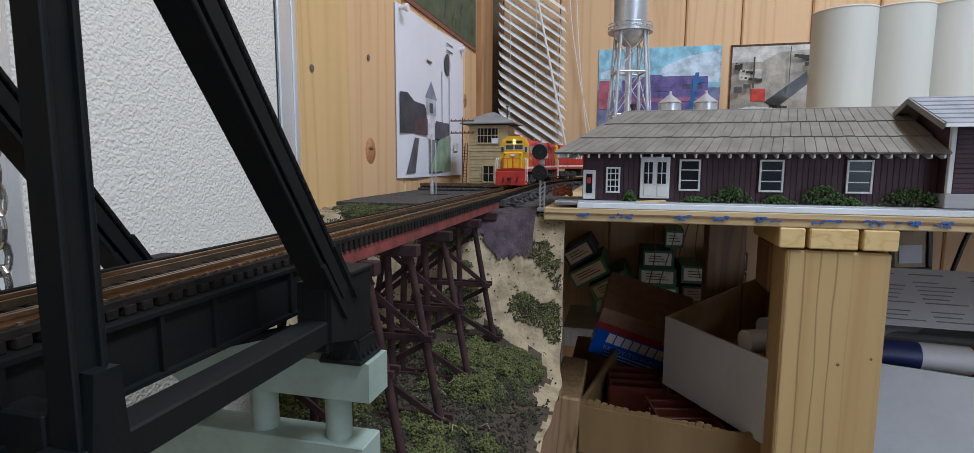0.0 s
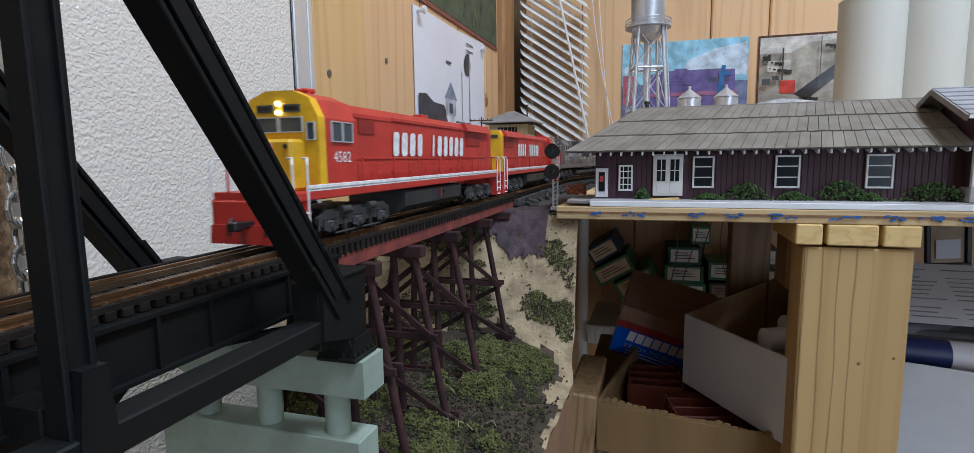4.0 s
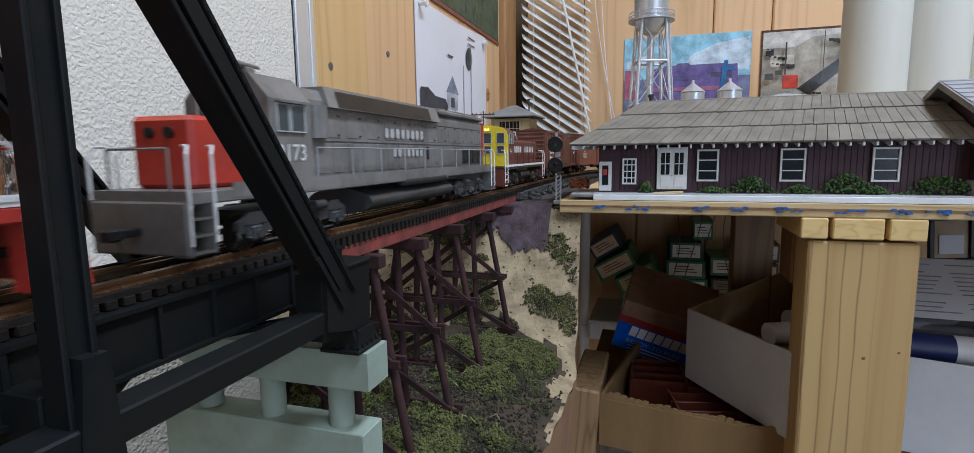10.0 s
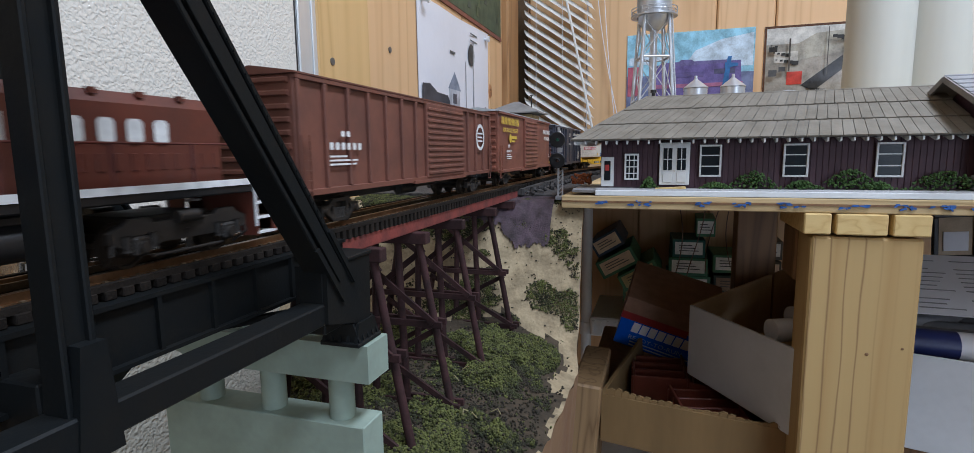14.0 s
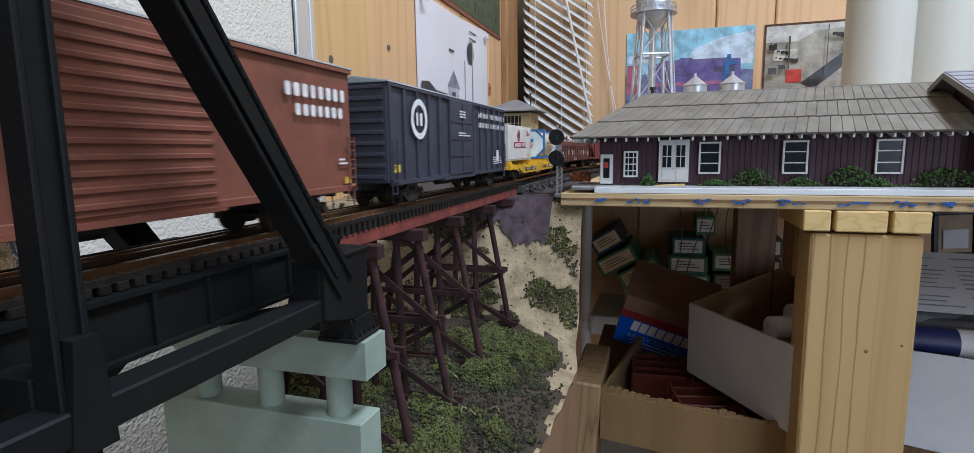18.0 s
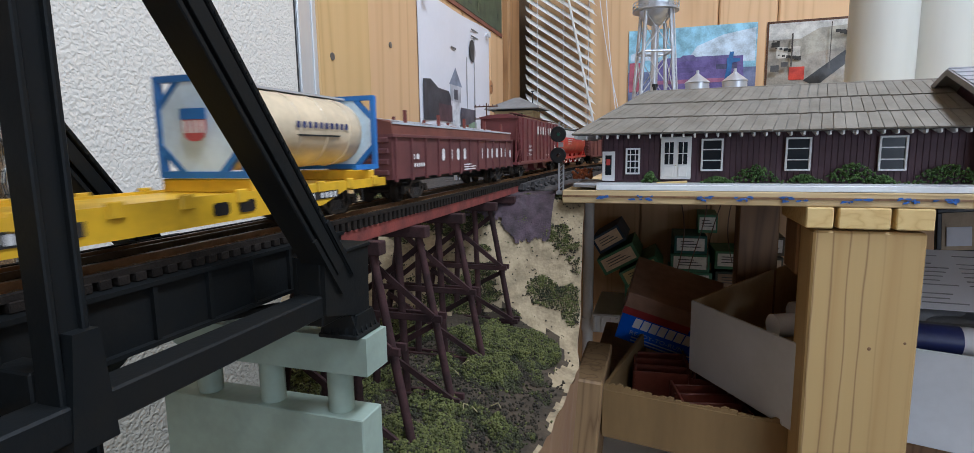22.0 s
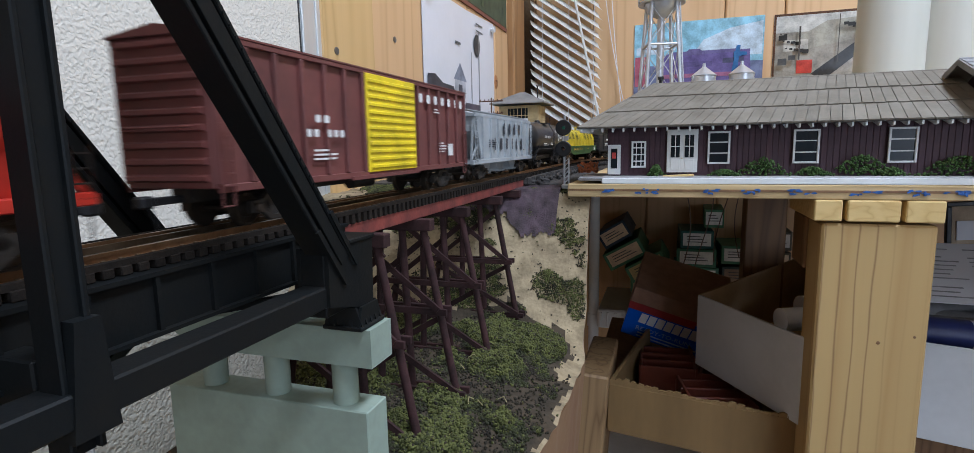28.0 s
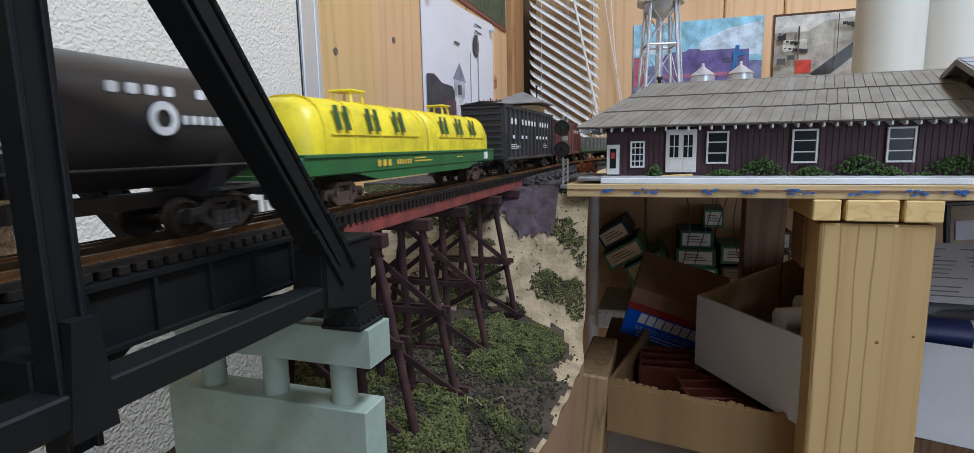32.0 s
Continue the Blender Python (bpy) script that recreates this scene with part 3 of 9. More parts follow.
wall_picture("yard_photo", "glossy photo of a rail yard with a red engine", 0.196, 0.349, 0.09, 0.27, [
    ("edge", rect(0.0, 1.0, 0.0, 1.0), (0.10, 0.05, 0.03)),
    ("ground", rect(0.025, 0.98, 0.02, 0.975), (0.34, 0.31, 0.26)),
    ("sky", rect(0.025, 0.98, 0.80, 0.975), (0.55, 0.54, 0.50)),
    ("hill", [(0.3, 0.75), (0.6, 0.9), (0.98, 0.92), (0.98, 0.7), (0.4, 0.62)], (0.38, 0.36, 0.30)),
    ("shed", rect(0.12, 0.4, 0.6, 0.72), (0.55, 0.52, 0.46)),
    ("train", [(0.45, 0.35), (0.95, 0.68), (0.98, 0.55), (0.6, 0.28)], (0.05, 0.05, 0.05)),
    ("engine", rect(0.28, 0.46, 0.36, 0.5), (0.50, 0.06, 0.04)),
    *[("yard_clutter", rect(0.04 + 0.9 * u, 0.04 + 0.9 * u + 0.02 + 0.09 * w, 0.06 + 0.8 * v, 0.06 + 0.8 * v + 0.012 + 0.05 * w), (g, g * 0.96, g * 0.9))
      for u, v, w, g in [((k * 0.618) % 1, (k * 0.377) % 1, (k * 0.231) % 1, (0.04, 0.55, 0.12, 0.30, 0.07, 0.42)[k % 6]) for k in range(46)] if not 0.24 < 0.04 + 0.9 * u < 0.5 or v > 0.6],
    ("mast", rect(0.28, 0.3, 0.5, 0.85), (0.08, 0.07, 0.06)),
    ("mast", rect(0.72, 0.73, 0.45, 0.95), (0.08, 0.07, 0.06)),
    ("car", rect(0.05, 0.15, 0.45, 0.52), (0.08, 0.08, 0.08)), ("car", rect(0.17, 0.25, 0.5, 0.55), (0.3, 0.3, 0.32)),
    ("shadow_tone", rect(0.02, 0.5, 0.05, 0.25), (0.14, 0.14, 0.15)),
    # pale wavy band: reflected light on the glossy sheet, drawn as ink
    ("snow", [(0.02, 0.26), (0.3, 0.30), (0.6, 0.27), (0.98, 0.22), (0.95, 0.16), (0.5, 0.21), (0.05, 0.2)], (0.72, 0.76, 0.80))])

# ---- window blind ----
bl = thing("window_blind", "lopsided white slatted venetian blind hanging across the corner window", "window blind")
for i in range(17):
    a = Vector((-0.262, 1.215, 0.415 - 0.0190 * i))
    b = Vector((-0.142, 1.335, 0.352 - 0.0205 * i))
    d = (b - a).normalized()
    n = Vector((0.707, -0.707, 0))
    side = (Vector((0, 0, 1)) - n * 0.85).normalized()
    s = Shape()
    prof = [(-0.0105, 0.0), (-0.005, 0.0016), (0.0, 0.0021), (0.005, 0.0016), (0.0105, 0.0)]
    up = d.cross(side)
    vs = [tuple(p + side * u + up * (-v - e)) for e in (0, 0.0005) for p in (a, b) for u, v in prof]
    s.add(vs, [(j, j + 1, 5 + j + 1, 5 + j) for j in range(4)] + [(10 + j, 10 + j + 1, 15 + j + 1, 15 + j) for j in range(4)] + [(0, 5, 15, 10), (4, 9, 19, 14)], smooth=True)
    part("slat", s, blind_white, bl)
for u in (0.12, 0.5, 0.88):
    p = Vector((-0.262, 1.215, 0.42)).lerp(Vector((-0.142, 1.335, 0.355)), u) + Vector((0.004, -0.004, 0))
    part("ladder_cord", Shape().tube(p, p - Vector((0, 0, 0.34)), 0.0006, n=5), paper_white, bl)
part("tilt_wand", Shape().tube((-0.206, 1.245, 0.42), (-0.132, 1.318, 0.04), 0.0024, n=8), blind_white, bl, "clear white tilt wand")
win = thing("window_1", "dark window in the corner behind the blind", "window", kind="structure")
part("pane", Shape().box(WALL_X - 0.004, WALL_X + 0.001, 1.225, 1.352, -0.05, 0.6), window_dark, win)
for x0, x1 in ((-0.1398, -0.0836), (-0.1235, -0.0930)):
    pts = [(x0 + (x1 - x0) * (u ** 1.5), 1.345, 0.42 - 0.34 * u) for u in [i / 12 for i in range(13)]]
    solid("pull_cord", Shape().wire(pts, 0.0009, 5), paper_white, "thin white pull cord hanging from the blind", "cord", group="blind cords")

# ---- layout table, posts and what lies under it ----
table = thing("table_top", "raw plywood layout table edge marked with blue paint", "table", kind="structure")
part("sheet", Shape().box(-0.0745, 3.4, 0.54, WALL_Y - 0.002, -0.0175, -0.0075, 0.0006), plywood, table)
part("sheet", Shape().box(-0.288, -0.0745, 0.585, WALL_Y - 0.002, -0.0175, -0.0105, 0.0006), ballast, table, "dark cinder covered track base")
part("ply_line", Shape().box(-0.074, 3.39, 0.5394, 0.5402, -0.0128, -0.0112), dark_wood, table, "dark glue line of the plywood")
for x, w in ((-0.044, 0.012), (-0.012, 0.02), (0.03, 0.012), (0.056, 0.015), (0.09, 0.018), (0.128, 0.016), (0.158, 0.012), (0.18, 0.014), (0.2, 0.01)):
    dab = Shape()
    for k in range(9):
        u, v, q = x + random.uniform(-0.5, 0.5) * w, -0.0125 + random.uniform(-0.0016, 0.0016), random.uniform(0.0008, 0.0026)
        lean = random.uniform(-0.0008, 0.0008)
        dab.prism([(u - q, v - 0.0003 + lean), (u, v - 0.0007), (u + q, v - 0.0004 - lean), (u + q * 0.7, v + 0.0006), (u - q * 0.5, v + 0.0005)], 0.5385 - 0.00004 * k, 0.5392, "y")
    part("paint_mark", dab, blue_paint, table, "rough blue paint dab")
for x0, x1 in ((0.0985, 0.1155), (0.1185, 0.1495), (0.1525, 0.1745)):
    solid("wood_block", Shape().box(x0, x1, 0.5385, 0.62, -0.0325, -0.0178, 0.0008), end_grain, "short sawn pine block under the plywood edge", "wood block", group="blocks under the table")
leg = thing("table_leg", "upright pale pine stud with dark growth lines and knots", "table leg", group="table legs")
part("stud", Shape().box(0.1045, 0.1725, 0.5415, 0.5795, FLOOR_Z, -0.0345, 0.0015), lined_pine(), leg)
for x, z, r in ((0.1440, -0.118, 0.0008), (0.1650, -0.112, 0.0006)):
    part("knot", Shape().lathe([(r * 1.6, 0), (r, 0.0003), (0, 0.0003)], 14, pose(x, 0.5414, z, 90, 0, 0)), dark_wood, leg, "small dark knot")
# cleat and rear stud: shade under the table put into the wood colour
part("leg_strap", Shape().box(0.1025, 0.1755, 0.5795, 0.62, -0.075, -0.0345, 0.001), dark_wood, leg, "pine cleat behind the stud, darkened for the shade there")
solid("table_leg", Shape().box(0.096, 0.142, 0.85, 0.888, FLOOR_Z, -0.018, 0.0015), dark_wood, "pine stud under the table, coloured brown for the shadow there", "table leg", group="table legs")
solid("table_leg", Shape().box(1.6, 1.67, 0.56, 0.60, FLOOR_Z, -0.018, 0.0015), stud_pine, "upright pale pine stud carrying the layout table", "table leg", group="table legs")
solid("table_leg", Shape().box(3.2, 3.27, 0.56, 0.60, FLOOR_Z, -0.018, 0.0015), stud_pine, "upright pale pine stud carrying the layout table", "table leg", group="table legs")
rack = thing("storage_rack", "white plastic storage rack with a ribbed shelf under the table", "storage rack")
part("pole", Shape().tube((-0.133, 1.20, FLOOR_Z), (-0.133, 1.20, -0.018), 0.0105, n=18), white_paint, rack)
part("collar", Shape().tube((-0.133, 1.20, -0.345), (-0.133, 1.20, -0.318), 0.0128, n=18), white_paint, rack)
part("pole", Shape().tube((0.62, 1.20, FLOOR_Z), (0.62, 1.20, -0.018), 0.0105, n=18), white_paint, rack)
part("shelf_edge", Shape().box(-0.122, 0.61, 1.168, 1.180, -0.338, -0.300, 0.003), white_paint, rack)
for i in range(50):
    part("rib", Shape().box(-0.118 + i * 0.0142, -0.1125 + i * 0.0142, 1.1645, 1.168, -0.334, -0.305, 0.001), white_paint, rack)
part("shelf", Shape().box(-0.122, 0.61, 1.180, 1.36, -0.310, -0.3035, 0.001), white_paint, rack)
part("shelf", Shape().box(-0.122, 0.61, 0.98, 1.36, -0.50, -0.49, 0.001), white_paint, rack)


def kit_box(x, y, z, w, h, d, rz, ry, label_c, body=(0.07, 0.22, 0.11), label="dark green model kit box with a pale end label"):
    t = thing("kit_box", label, "kit box", pose(x, y, z, 0, ry, rz), group="model kit boxes")
    part("carton", Shape().box(-w / 2, w / 2, 0, d, -h / 2, h / 2, 0.001), mat("kit_%02d%02d" % (body[0] * 99, body[1] * 99), body, 0.5), t)
    part("end_label", Shape().box(-w * 0.42, w * 0.42, -0.0008, 0, -h * 0.34, h * 0.36), mat("lab_%02d" % (label_c[2] * 99), label_c, 0.6), t, "pale end label")
    for k in range(3):
        part("text_bar", Shape().box(-w * 0.3, w * (0.1 + 0.1 * k), -0.0014, -0.0008, h * (0.16 - 0.15 * k), h * (0.20 - 0.15 * k)), ink("kitbar", (0.06, 0.06, 0.06)), t)
    return t


cream, white_l = (0.78, 0.62, 0.42), (0.84, 0.82, 0.76)
kit_box(-0.094, 1.2, -0.155, 0.06, 0.036, 0.14, 0, -32, cream, (0.03, 0.06, 0.10), "blue grey model kit box with a tan label")
kit_box(-0.073, 1.19, -0.192, 0.078, 0.036, 0.14, 0, -30, cream)
kit_box(-0.030, 1.18, -0.213, 0.078, 0.034, 0.14, 0, -30, (0.55, 0.46, 0.2))
kit_box(-0.028, 1.24, -0.267, 0.07, 0.04, 0.1, 0, -2, (0.5, 0.45, 0.2))
for i, (x, z, w, c, body) in enumerate([(0.064, -0.285, 0.075, white_l, (0.07, 0.22, 0.11)), (0.066, -0.242, 0.078, white_l, (0.06, 0.20, 0.11)), (0.062, -0.205, 0.074, white_l, (0.06, 0.20, 0.11)),
                                        (0.062, -0.168, 0.062, white_l, (0.025, 0.12, 0.10)), (0.092, -0.125, 0.036, white_l, (0.07, 0.22, 0.11)),
                                        (0.138, -0.196, 0.06, white_l, (0.07, 0.22, 0.11)), (0.14, -0.237, 0.06, (0.3, 0.2, 0.12), (0.02, 0.04, 0.03)), (0.142, -0.275, 0.06, white_l, (0.07, 0.22, 0.11)),
                                        (0.205, -0.165, 0.05, white_l, (0.12, 0.10, 0.07)), (0.205, -0.205, 0.05, cream, (0.10, 0.08, 0.05)), (0.205, -0.245, 0.05, white_l, (0.10, 0.08, 0.05))]):
    kit_box(x, 1.25, z, w, 0.036, 0.1, (-2, 3, -1, 2)[i % 4], 0, c, body)

wb = thing("model_train_carton", "glossy blue and brown ready to run model train carton", "carton", pose(0.0145, 0.783, -0.188, 14, 16, 0) @ Matrix.Diagonal((0.74, 0.74, 0.74, 1)))
bx = Shape().box(-0.075, 0.075, -0.02, 0.12, -0.045, 0.045, 0.001)
part("carton", bx, mat("carton_blue", (0.014, 0.13, 0.70), 0.16, 0, 0.1, 20, 0, coat=0.5), wb)
part("lid", Shape().box(-0.0755, 0.0755, -0.0205, 0.1205, 0.012, 0.0458, 0.001), mat("carton_brown", (0.30, 0.17, 0.11), 0.45), wb, "brown lid with a red band")
part("red_band", Shape().box(-0.0757, 0.03, -0.0212, -0.0204, 0.006, 0.019), mat("band_red", (0.30, 0.03, 0.03), 0.4), wb)
for k in range(8):
    part("brand_block", Shape().prism([(-0.054 + k * 0.0135, -0.014), (-0.0425 + k * 0.0135, -0.014), (-0.0405 + k * 0.0135, 0.004), (-0.052 + k * 0.0135, 0.004)], -0.0222, -0.0214, "y"), paper_white, wb, "white brand lettering block")
letters("READY-TO-RUN", 0.011, Matrix.Translation((-0.055, -0.0222, -0.028)), ink("skyblue", (0.30, 0.42, 0.62)), wb, squeeze=1.1)
for k in range(2):
    part("text_bar", Shape().box(-0.05, 0.045 - 0.02 * k, -0.0212, -0.0204, -0.0345 - 0.006 * k, -0.0325 - 0.006 * k), ink("skyblue", (0.30, 0.42, 0.62)), wb)


def open_box(name, label, p, q, depth, z0, z1, th, m_out, m_in, back=True, way=None):
    """An open carton whose front edge runs from p to q."""
    p, q = Vector((*p, 0)), Vector((*q, 0))
    d = (q - p).normalized()
    n = Vector((*way, 0)).normalized() if way else Vector((-d.y, d.x, 0))
    t = thing(name, label, "carton")
    for nm, a, b in (("front_panel", p, q), ("back_panel", p + n * depth, q + n * depth), ("side_panel", p, p + n * depth), ("side_panel", q, q + n * depth)):
        if nm == "back_panel" and not back:
            continue
        e = (b - a).normalized() * (0.0015 if nm == "side_panel" else 0)
        part(nm, Shape().beam(a + e + Vector((0, 0, (z0 + z1) / 2)), b - e + Vector((0, 0, (z0 + z1) / 2)), th, z1 - z0, c=0.0004), m_out if nm == "front_panel" else m_in, t)
    part("bottom", Shape().prism([(v.x, v.y) for v in (p, q, q + n * depth, p + n * depth)], z0, z0 + 0.002, "z"), m_in, t)
    return t, p, d, n


open_box("white_carton", "open white cardboard carton holding rolls under the table", (0.0345, 0.679), (0.112, 0.560), 0.30, -0.200, -0.128, 0.003, carton_white, cardboard_in, way=(0.516, 0.857))
for i in range(5):
    a = Vector((0.098 + i * 0.022, 0.62 + i * 0.032, -0.130 + i * 0.004))
    r = thing("paper_roll", "grey cardboard roll with a white and blue wrapper", "paper roll", group="rolls in the carton")
    part("core", Shape().tube(a, a + Vector((0.22, 0.10, 0)), 0.009, n=16), mat("roll_grey", (0.16, 0.16, 0.17), 0.5), r)
    part("wrapper", Shape().tube(a - Vector((0.001, 0.0005, 0)), a + Vector((0.04, 0.018, 0)), 0.0102, n=18), (paper_white if i < 2 else mat("roll_grey", (0.16, 0.16, 0.17), 0.5)), r)
    if i == 0:
        part("blue_end", Shape().tube(a + Vector((0.04, 0.018, 0)), a + Vector((0.07, 0.032, 0)), 0.0103, n=18), mat("navy", (0.02, 0.03, 0.12), 0.4), r)
open_box("white_carton", "open white carton of grey tubes beside the table leg", (0.188, 0.62), (0.40, 0.56), 0.30, -0.22, -0.139, 0.003, carton_white, cardboard_in)
for i in range(5):
    a = Vector((0.172 + 0.002 * i, 0.645 + i * 0.017, -0.137 + 0.0015 * i))
    r = thing("paper_roll", "long grey cardboard tube lying in a white carton", "paper roll", group="rolls in the carton")
    part("core", Shape().tube(a, a + Vector((0.34, -0.022, -0.004)), 0.0085 if i else 0.012, n=16), mat("roll_grey2", (0.13, 0.13, 0.135), 0.4), r)
    if i == 0:
        d = Vector((0.34, -0.022, -0.004))
        part("wrapper", Shape().tube(a + d * 0.20, a + d * 0.31, 0.0123, n=20), paper_white, r)
        part("stripe", Shape().tube(a - d * 0.01, a + d * 0.20, 0.0125, n=20), mat("navy", (0.02, 0.03, 0.12), 0.4), r, "navy blue wrapper")
        part("stripe", Shape().tube(a + d * 0.31, a + d * 0.9, 0.0125, n=20), mat("wrapper_red", (0.30, 0.02, 0.02), 0.35), r, "red wrapper")
pap = thing("printed_sheet", "white printed instruction sheet lying over the grey tubes", "paper sheet", pose(0.305, 0.703, -0.0985, 25, 0, -3))
part("sheet", Shape().box(-0.085, 0.12, -0.046, 0.046, -0.0004, 0.0004), paper_white, pap)
for k in range(12):
    for x0 in (-0.078, -0.036, 0.014, 0.060):
        if (k * 5 + int(x0 * 1000)) % 7 == 0:
            continue
        part("text_bar", Shape().box(x0, x0 + 0.034 - 0.004 * ((k * 7) % 4), -0.038 + k * 0.0066, -0.0366 + k * 0.0066, 0.0004, 0.0007), ink("bar_grey", (0.28, 0.28, 0.30)), pap)
fr = thing("picture_frame", "small black picture frame leaning on the wall under the table", "picture frame", pose(0.385, 0.99, -0.092, 0, -4, 0))
for a, b, c, d in ((-0.026, 0.026, 0.026, 0.032), (-0.026, 0.026, -0.032, -0.026), (-0.026, -0.02, -0.026, 0.026), (0.02, 0.026, -0.026, 0.026)):
    part("frame_bar", Shape().box(a, b, -0.004, 0.004, c, d, 0.001), black_plastic, fr)
part("card", Shape().box(-0.02, 0.02, 0.0, 0.003, -0.026, 0.026), mat("card_tan", (0.5, 0.38, 0.25), 0.6), fr)
part("photo", Shape().box(-0.014, 0.014, -0.002, 0, -0.02, 0.006), paper_white, fr)
for i, (x, y, z) in enumerate(((0.236, 0.695, -0.119), (0.222, 0.735, -0.112))):
    solid("plastic_bag", Shape().lathe([(0.0, -0.008), (0.009, -0.004), (0.011, 0.002), (0.006, 0.007), (0, 0.008)], 9, pose(x, y, z, 60, 20, 30)), glass("clear_plastic"), "small crumpled clear plastic wrapper on the tubes", "plastic wrapper")
solid("cable", Shape().wire([(0.36 + 0.05 * u, 0.9, -0.14 + 0.09 * u * u + 0.01 * math.sin(9 * u)) for u in [i / 10 for i in range(11)]], 0.0028, 8), black_plastic, "black rubber cable looping under the table", "cable")

rnd0 = random.Random(11)
low, *_ = open_box("cardboard_box", "torn open brown cardboard box under the table", (-0.046, 0.605), (0.118, 0.575), 0.185, -0.246, -0.199, 0.004, cardboard, cardboard, back=False)
# the torn upper edge of the front panel
for k in range(26):
    u, w = k / 26, rnd0.uniform(0.4, 1.0)
    x, y = -0.046 + 0.164 * u, 0.6047 - 0.030 * u
    h = 0.0015 + 0.0035 * w * (0.5 + 0.5 * math.sin(k * 0.9)) + (0.003 if k < 7 else 0)
    part("torn_edge", Shape().prism([(x, -0.1992), (x + 0.0066, -0.1992), (x + 0.0066, -0.1990 + h * 0.8), (x + 0.003, -0.1990 + h), (x, -0.1990 + h * 0.7)], y - 0.0016, y + 0.0008, "y"), cardboard, low)
# added support for the box; dark wood keeps the shaded space below it dim
solid("lower_shelf", Shape().box(-0.075, 0.62, 0.67, 0.96, -0.262, -0.2475, 0.001), dark_wood, "added shelf board under the cardboard box, dark to match the shade", "shelf", kind="structure")
# plastic car bodies in the box
crate_red = mat("crate_red", (0.15, 0.035, 0.02), 0.45)
for i, (x, y, z, rz) in enumerate(((0.006, 0.715, -0.238, 4), (0.069, 0.705, -0.238, -6), (0.050, 0.640, -0.240, 12))):
    c = thing("model_car_body", "dark red plastic model freight car body in a box", "model car", pose(x, y, z, 0, 0, rz), group="car bodies in the box")
    part("floor_plate", Shape().box(-0.03, 0.03, -0.034, 0.034, -0.002, 0.002), crate_red, c)
    for sx in (-0.027, 0.027):
        part("side", Shape().box(sx - 0.001, sx + 0.001, -0.034, 0.034, 0, 0.03), crate_red, c)
    for k in range(4):
        part("rib", Shape().box(-0.03, 0.03, -0.032 + k * 0.0195, -0.029 + k * 0.0195, 0, 0.028, 0.0005), crate_red, c)
solid("wood_offcut", Shape().box(-0.0135, 0.0135, -0.006, 0.1, -0.09, 0.047, 0.002), offcut_pine, "knotty pine offcut standing beside the hillside", "wood block", pose(-0.0610, 0.592, -0.232, 0, 4, 0))
for i in range(4):
    x = 0.02 + 0.03 * i
    pts = [(x + 0.012 * math.sin(3 * u + i), 0.86 + 0.04 * i, -0.018 - 0.13 * u) for u in [k / 10 for k in range(11)]]
    solid("wire", Shape().wire(pts, 0.0007, 5), mat("wire_brown", (0.16, 0.10, 0.07), 0.5), "thin brown wire hanging below the layout", "wire", group="wires under the layout")

# ---- the hillside and its base ----
def ground_z(x, y):
    e = 0.30 * max(0, x + 0.115) + 0.10 * max(0, -0.19 - x)
    u = min(1, max(0, (y - 0.470 - 0.20 * (x + 0.1)) / 0.085))
    u = u * u * (3 - 2 * u)
    z = (-0.103 - e) * (1 - u) + u * (-0.0155 - 0.06 * max(0, x + 0.083))
    z += 0.006 * noise.noise((x * 30, y * 30, 0)) * (0.4 + u * (1 - u) * 3) + 0.002 * noise.noise((x * 110, y * 110, 3)) + 0.0009 * noise.noise((x * 300, y * 300, 5))
    return z


def edge_x(y):
    return -0.0500 - 0.07 * max(0, 0.40 - y) - 0.10 * max(0, y - 0.46) + 0.003 * noise.noise((y * 50, 0, 7))


def left_x(y):
    u = min(1, max(0, (y - 0.40) / 0.06))
    return -0.200 - 0.088 * u * u * (3 - 2 * u)


NX, NY = 70, 90
ys = [0.27 + (0.605 - 0.27) * j / NY for j in range(NY + 1)]
vs, fs = [], []
for y in ys:
    for i in range(NX + 1):
        x = left_x(y) + (edge_x(y) - left_x(y)) * i / NX
        vs.append((x, y, ground_z(x, y)))
for j in range(NY):
    for i in range(NX):
        k = j * (NX + 1) + i
        fs.append((k, k + 1, k + NX + 2, k + NX + 1))
hill = thing("hillside", "tan plaster hillside with patches of green ground foam", "hillside", kind="structure")
def valley(k):
    """Whether a point of the ground lies on the brown valley floor."""
    x, y, z = vs[k]
    return y < 0.484 + 0.2 * (x + 0.1) + 0.008 * noise.noise((x * 40, y * 40, 5)) and x < edge_x(y) - (0.004 if y < 0.42 else 0.012) + 0.006 * noise.noise((y * 40, 3, 1)) + 0.003 * noise.noise((x * 160, y * 160, 2))


part("plaster", Shape().add(vs, [f for f in fs if not valley(f[0])], smooth=True), plaster, hill)
part("valley_floor", Shape().add(vs, [f for f in fs if valley(f[0])], smooth=True), earth, hill, "brown painted valley floor")
vs, fs = [], []
for y in ys:
    x = edge_x(y)
    z = ground_z(x, y)
    for k in range(7):
        vs.append((x - 0.0016 * k + 0.0018 * noise.noise((y * 60, k * 0.9, 2)), y, z - 0.026 * k))
for j in range(NY):
    for k in range(6):
        i = j * 7 + k
        fs.append((i, i + 7, i + 8, i + 1))
part("fascia", Shape().add(vs, fs, smooth=True), fascia_brown, hill, "rough brown plaster edge")
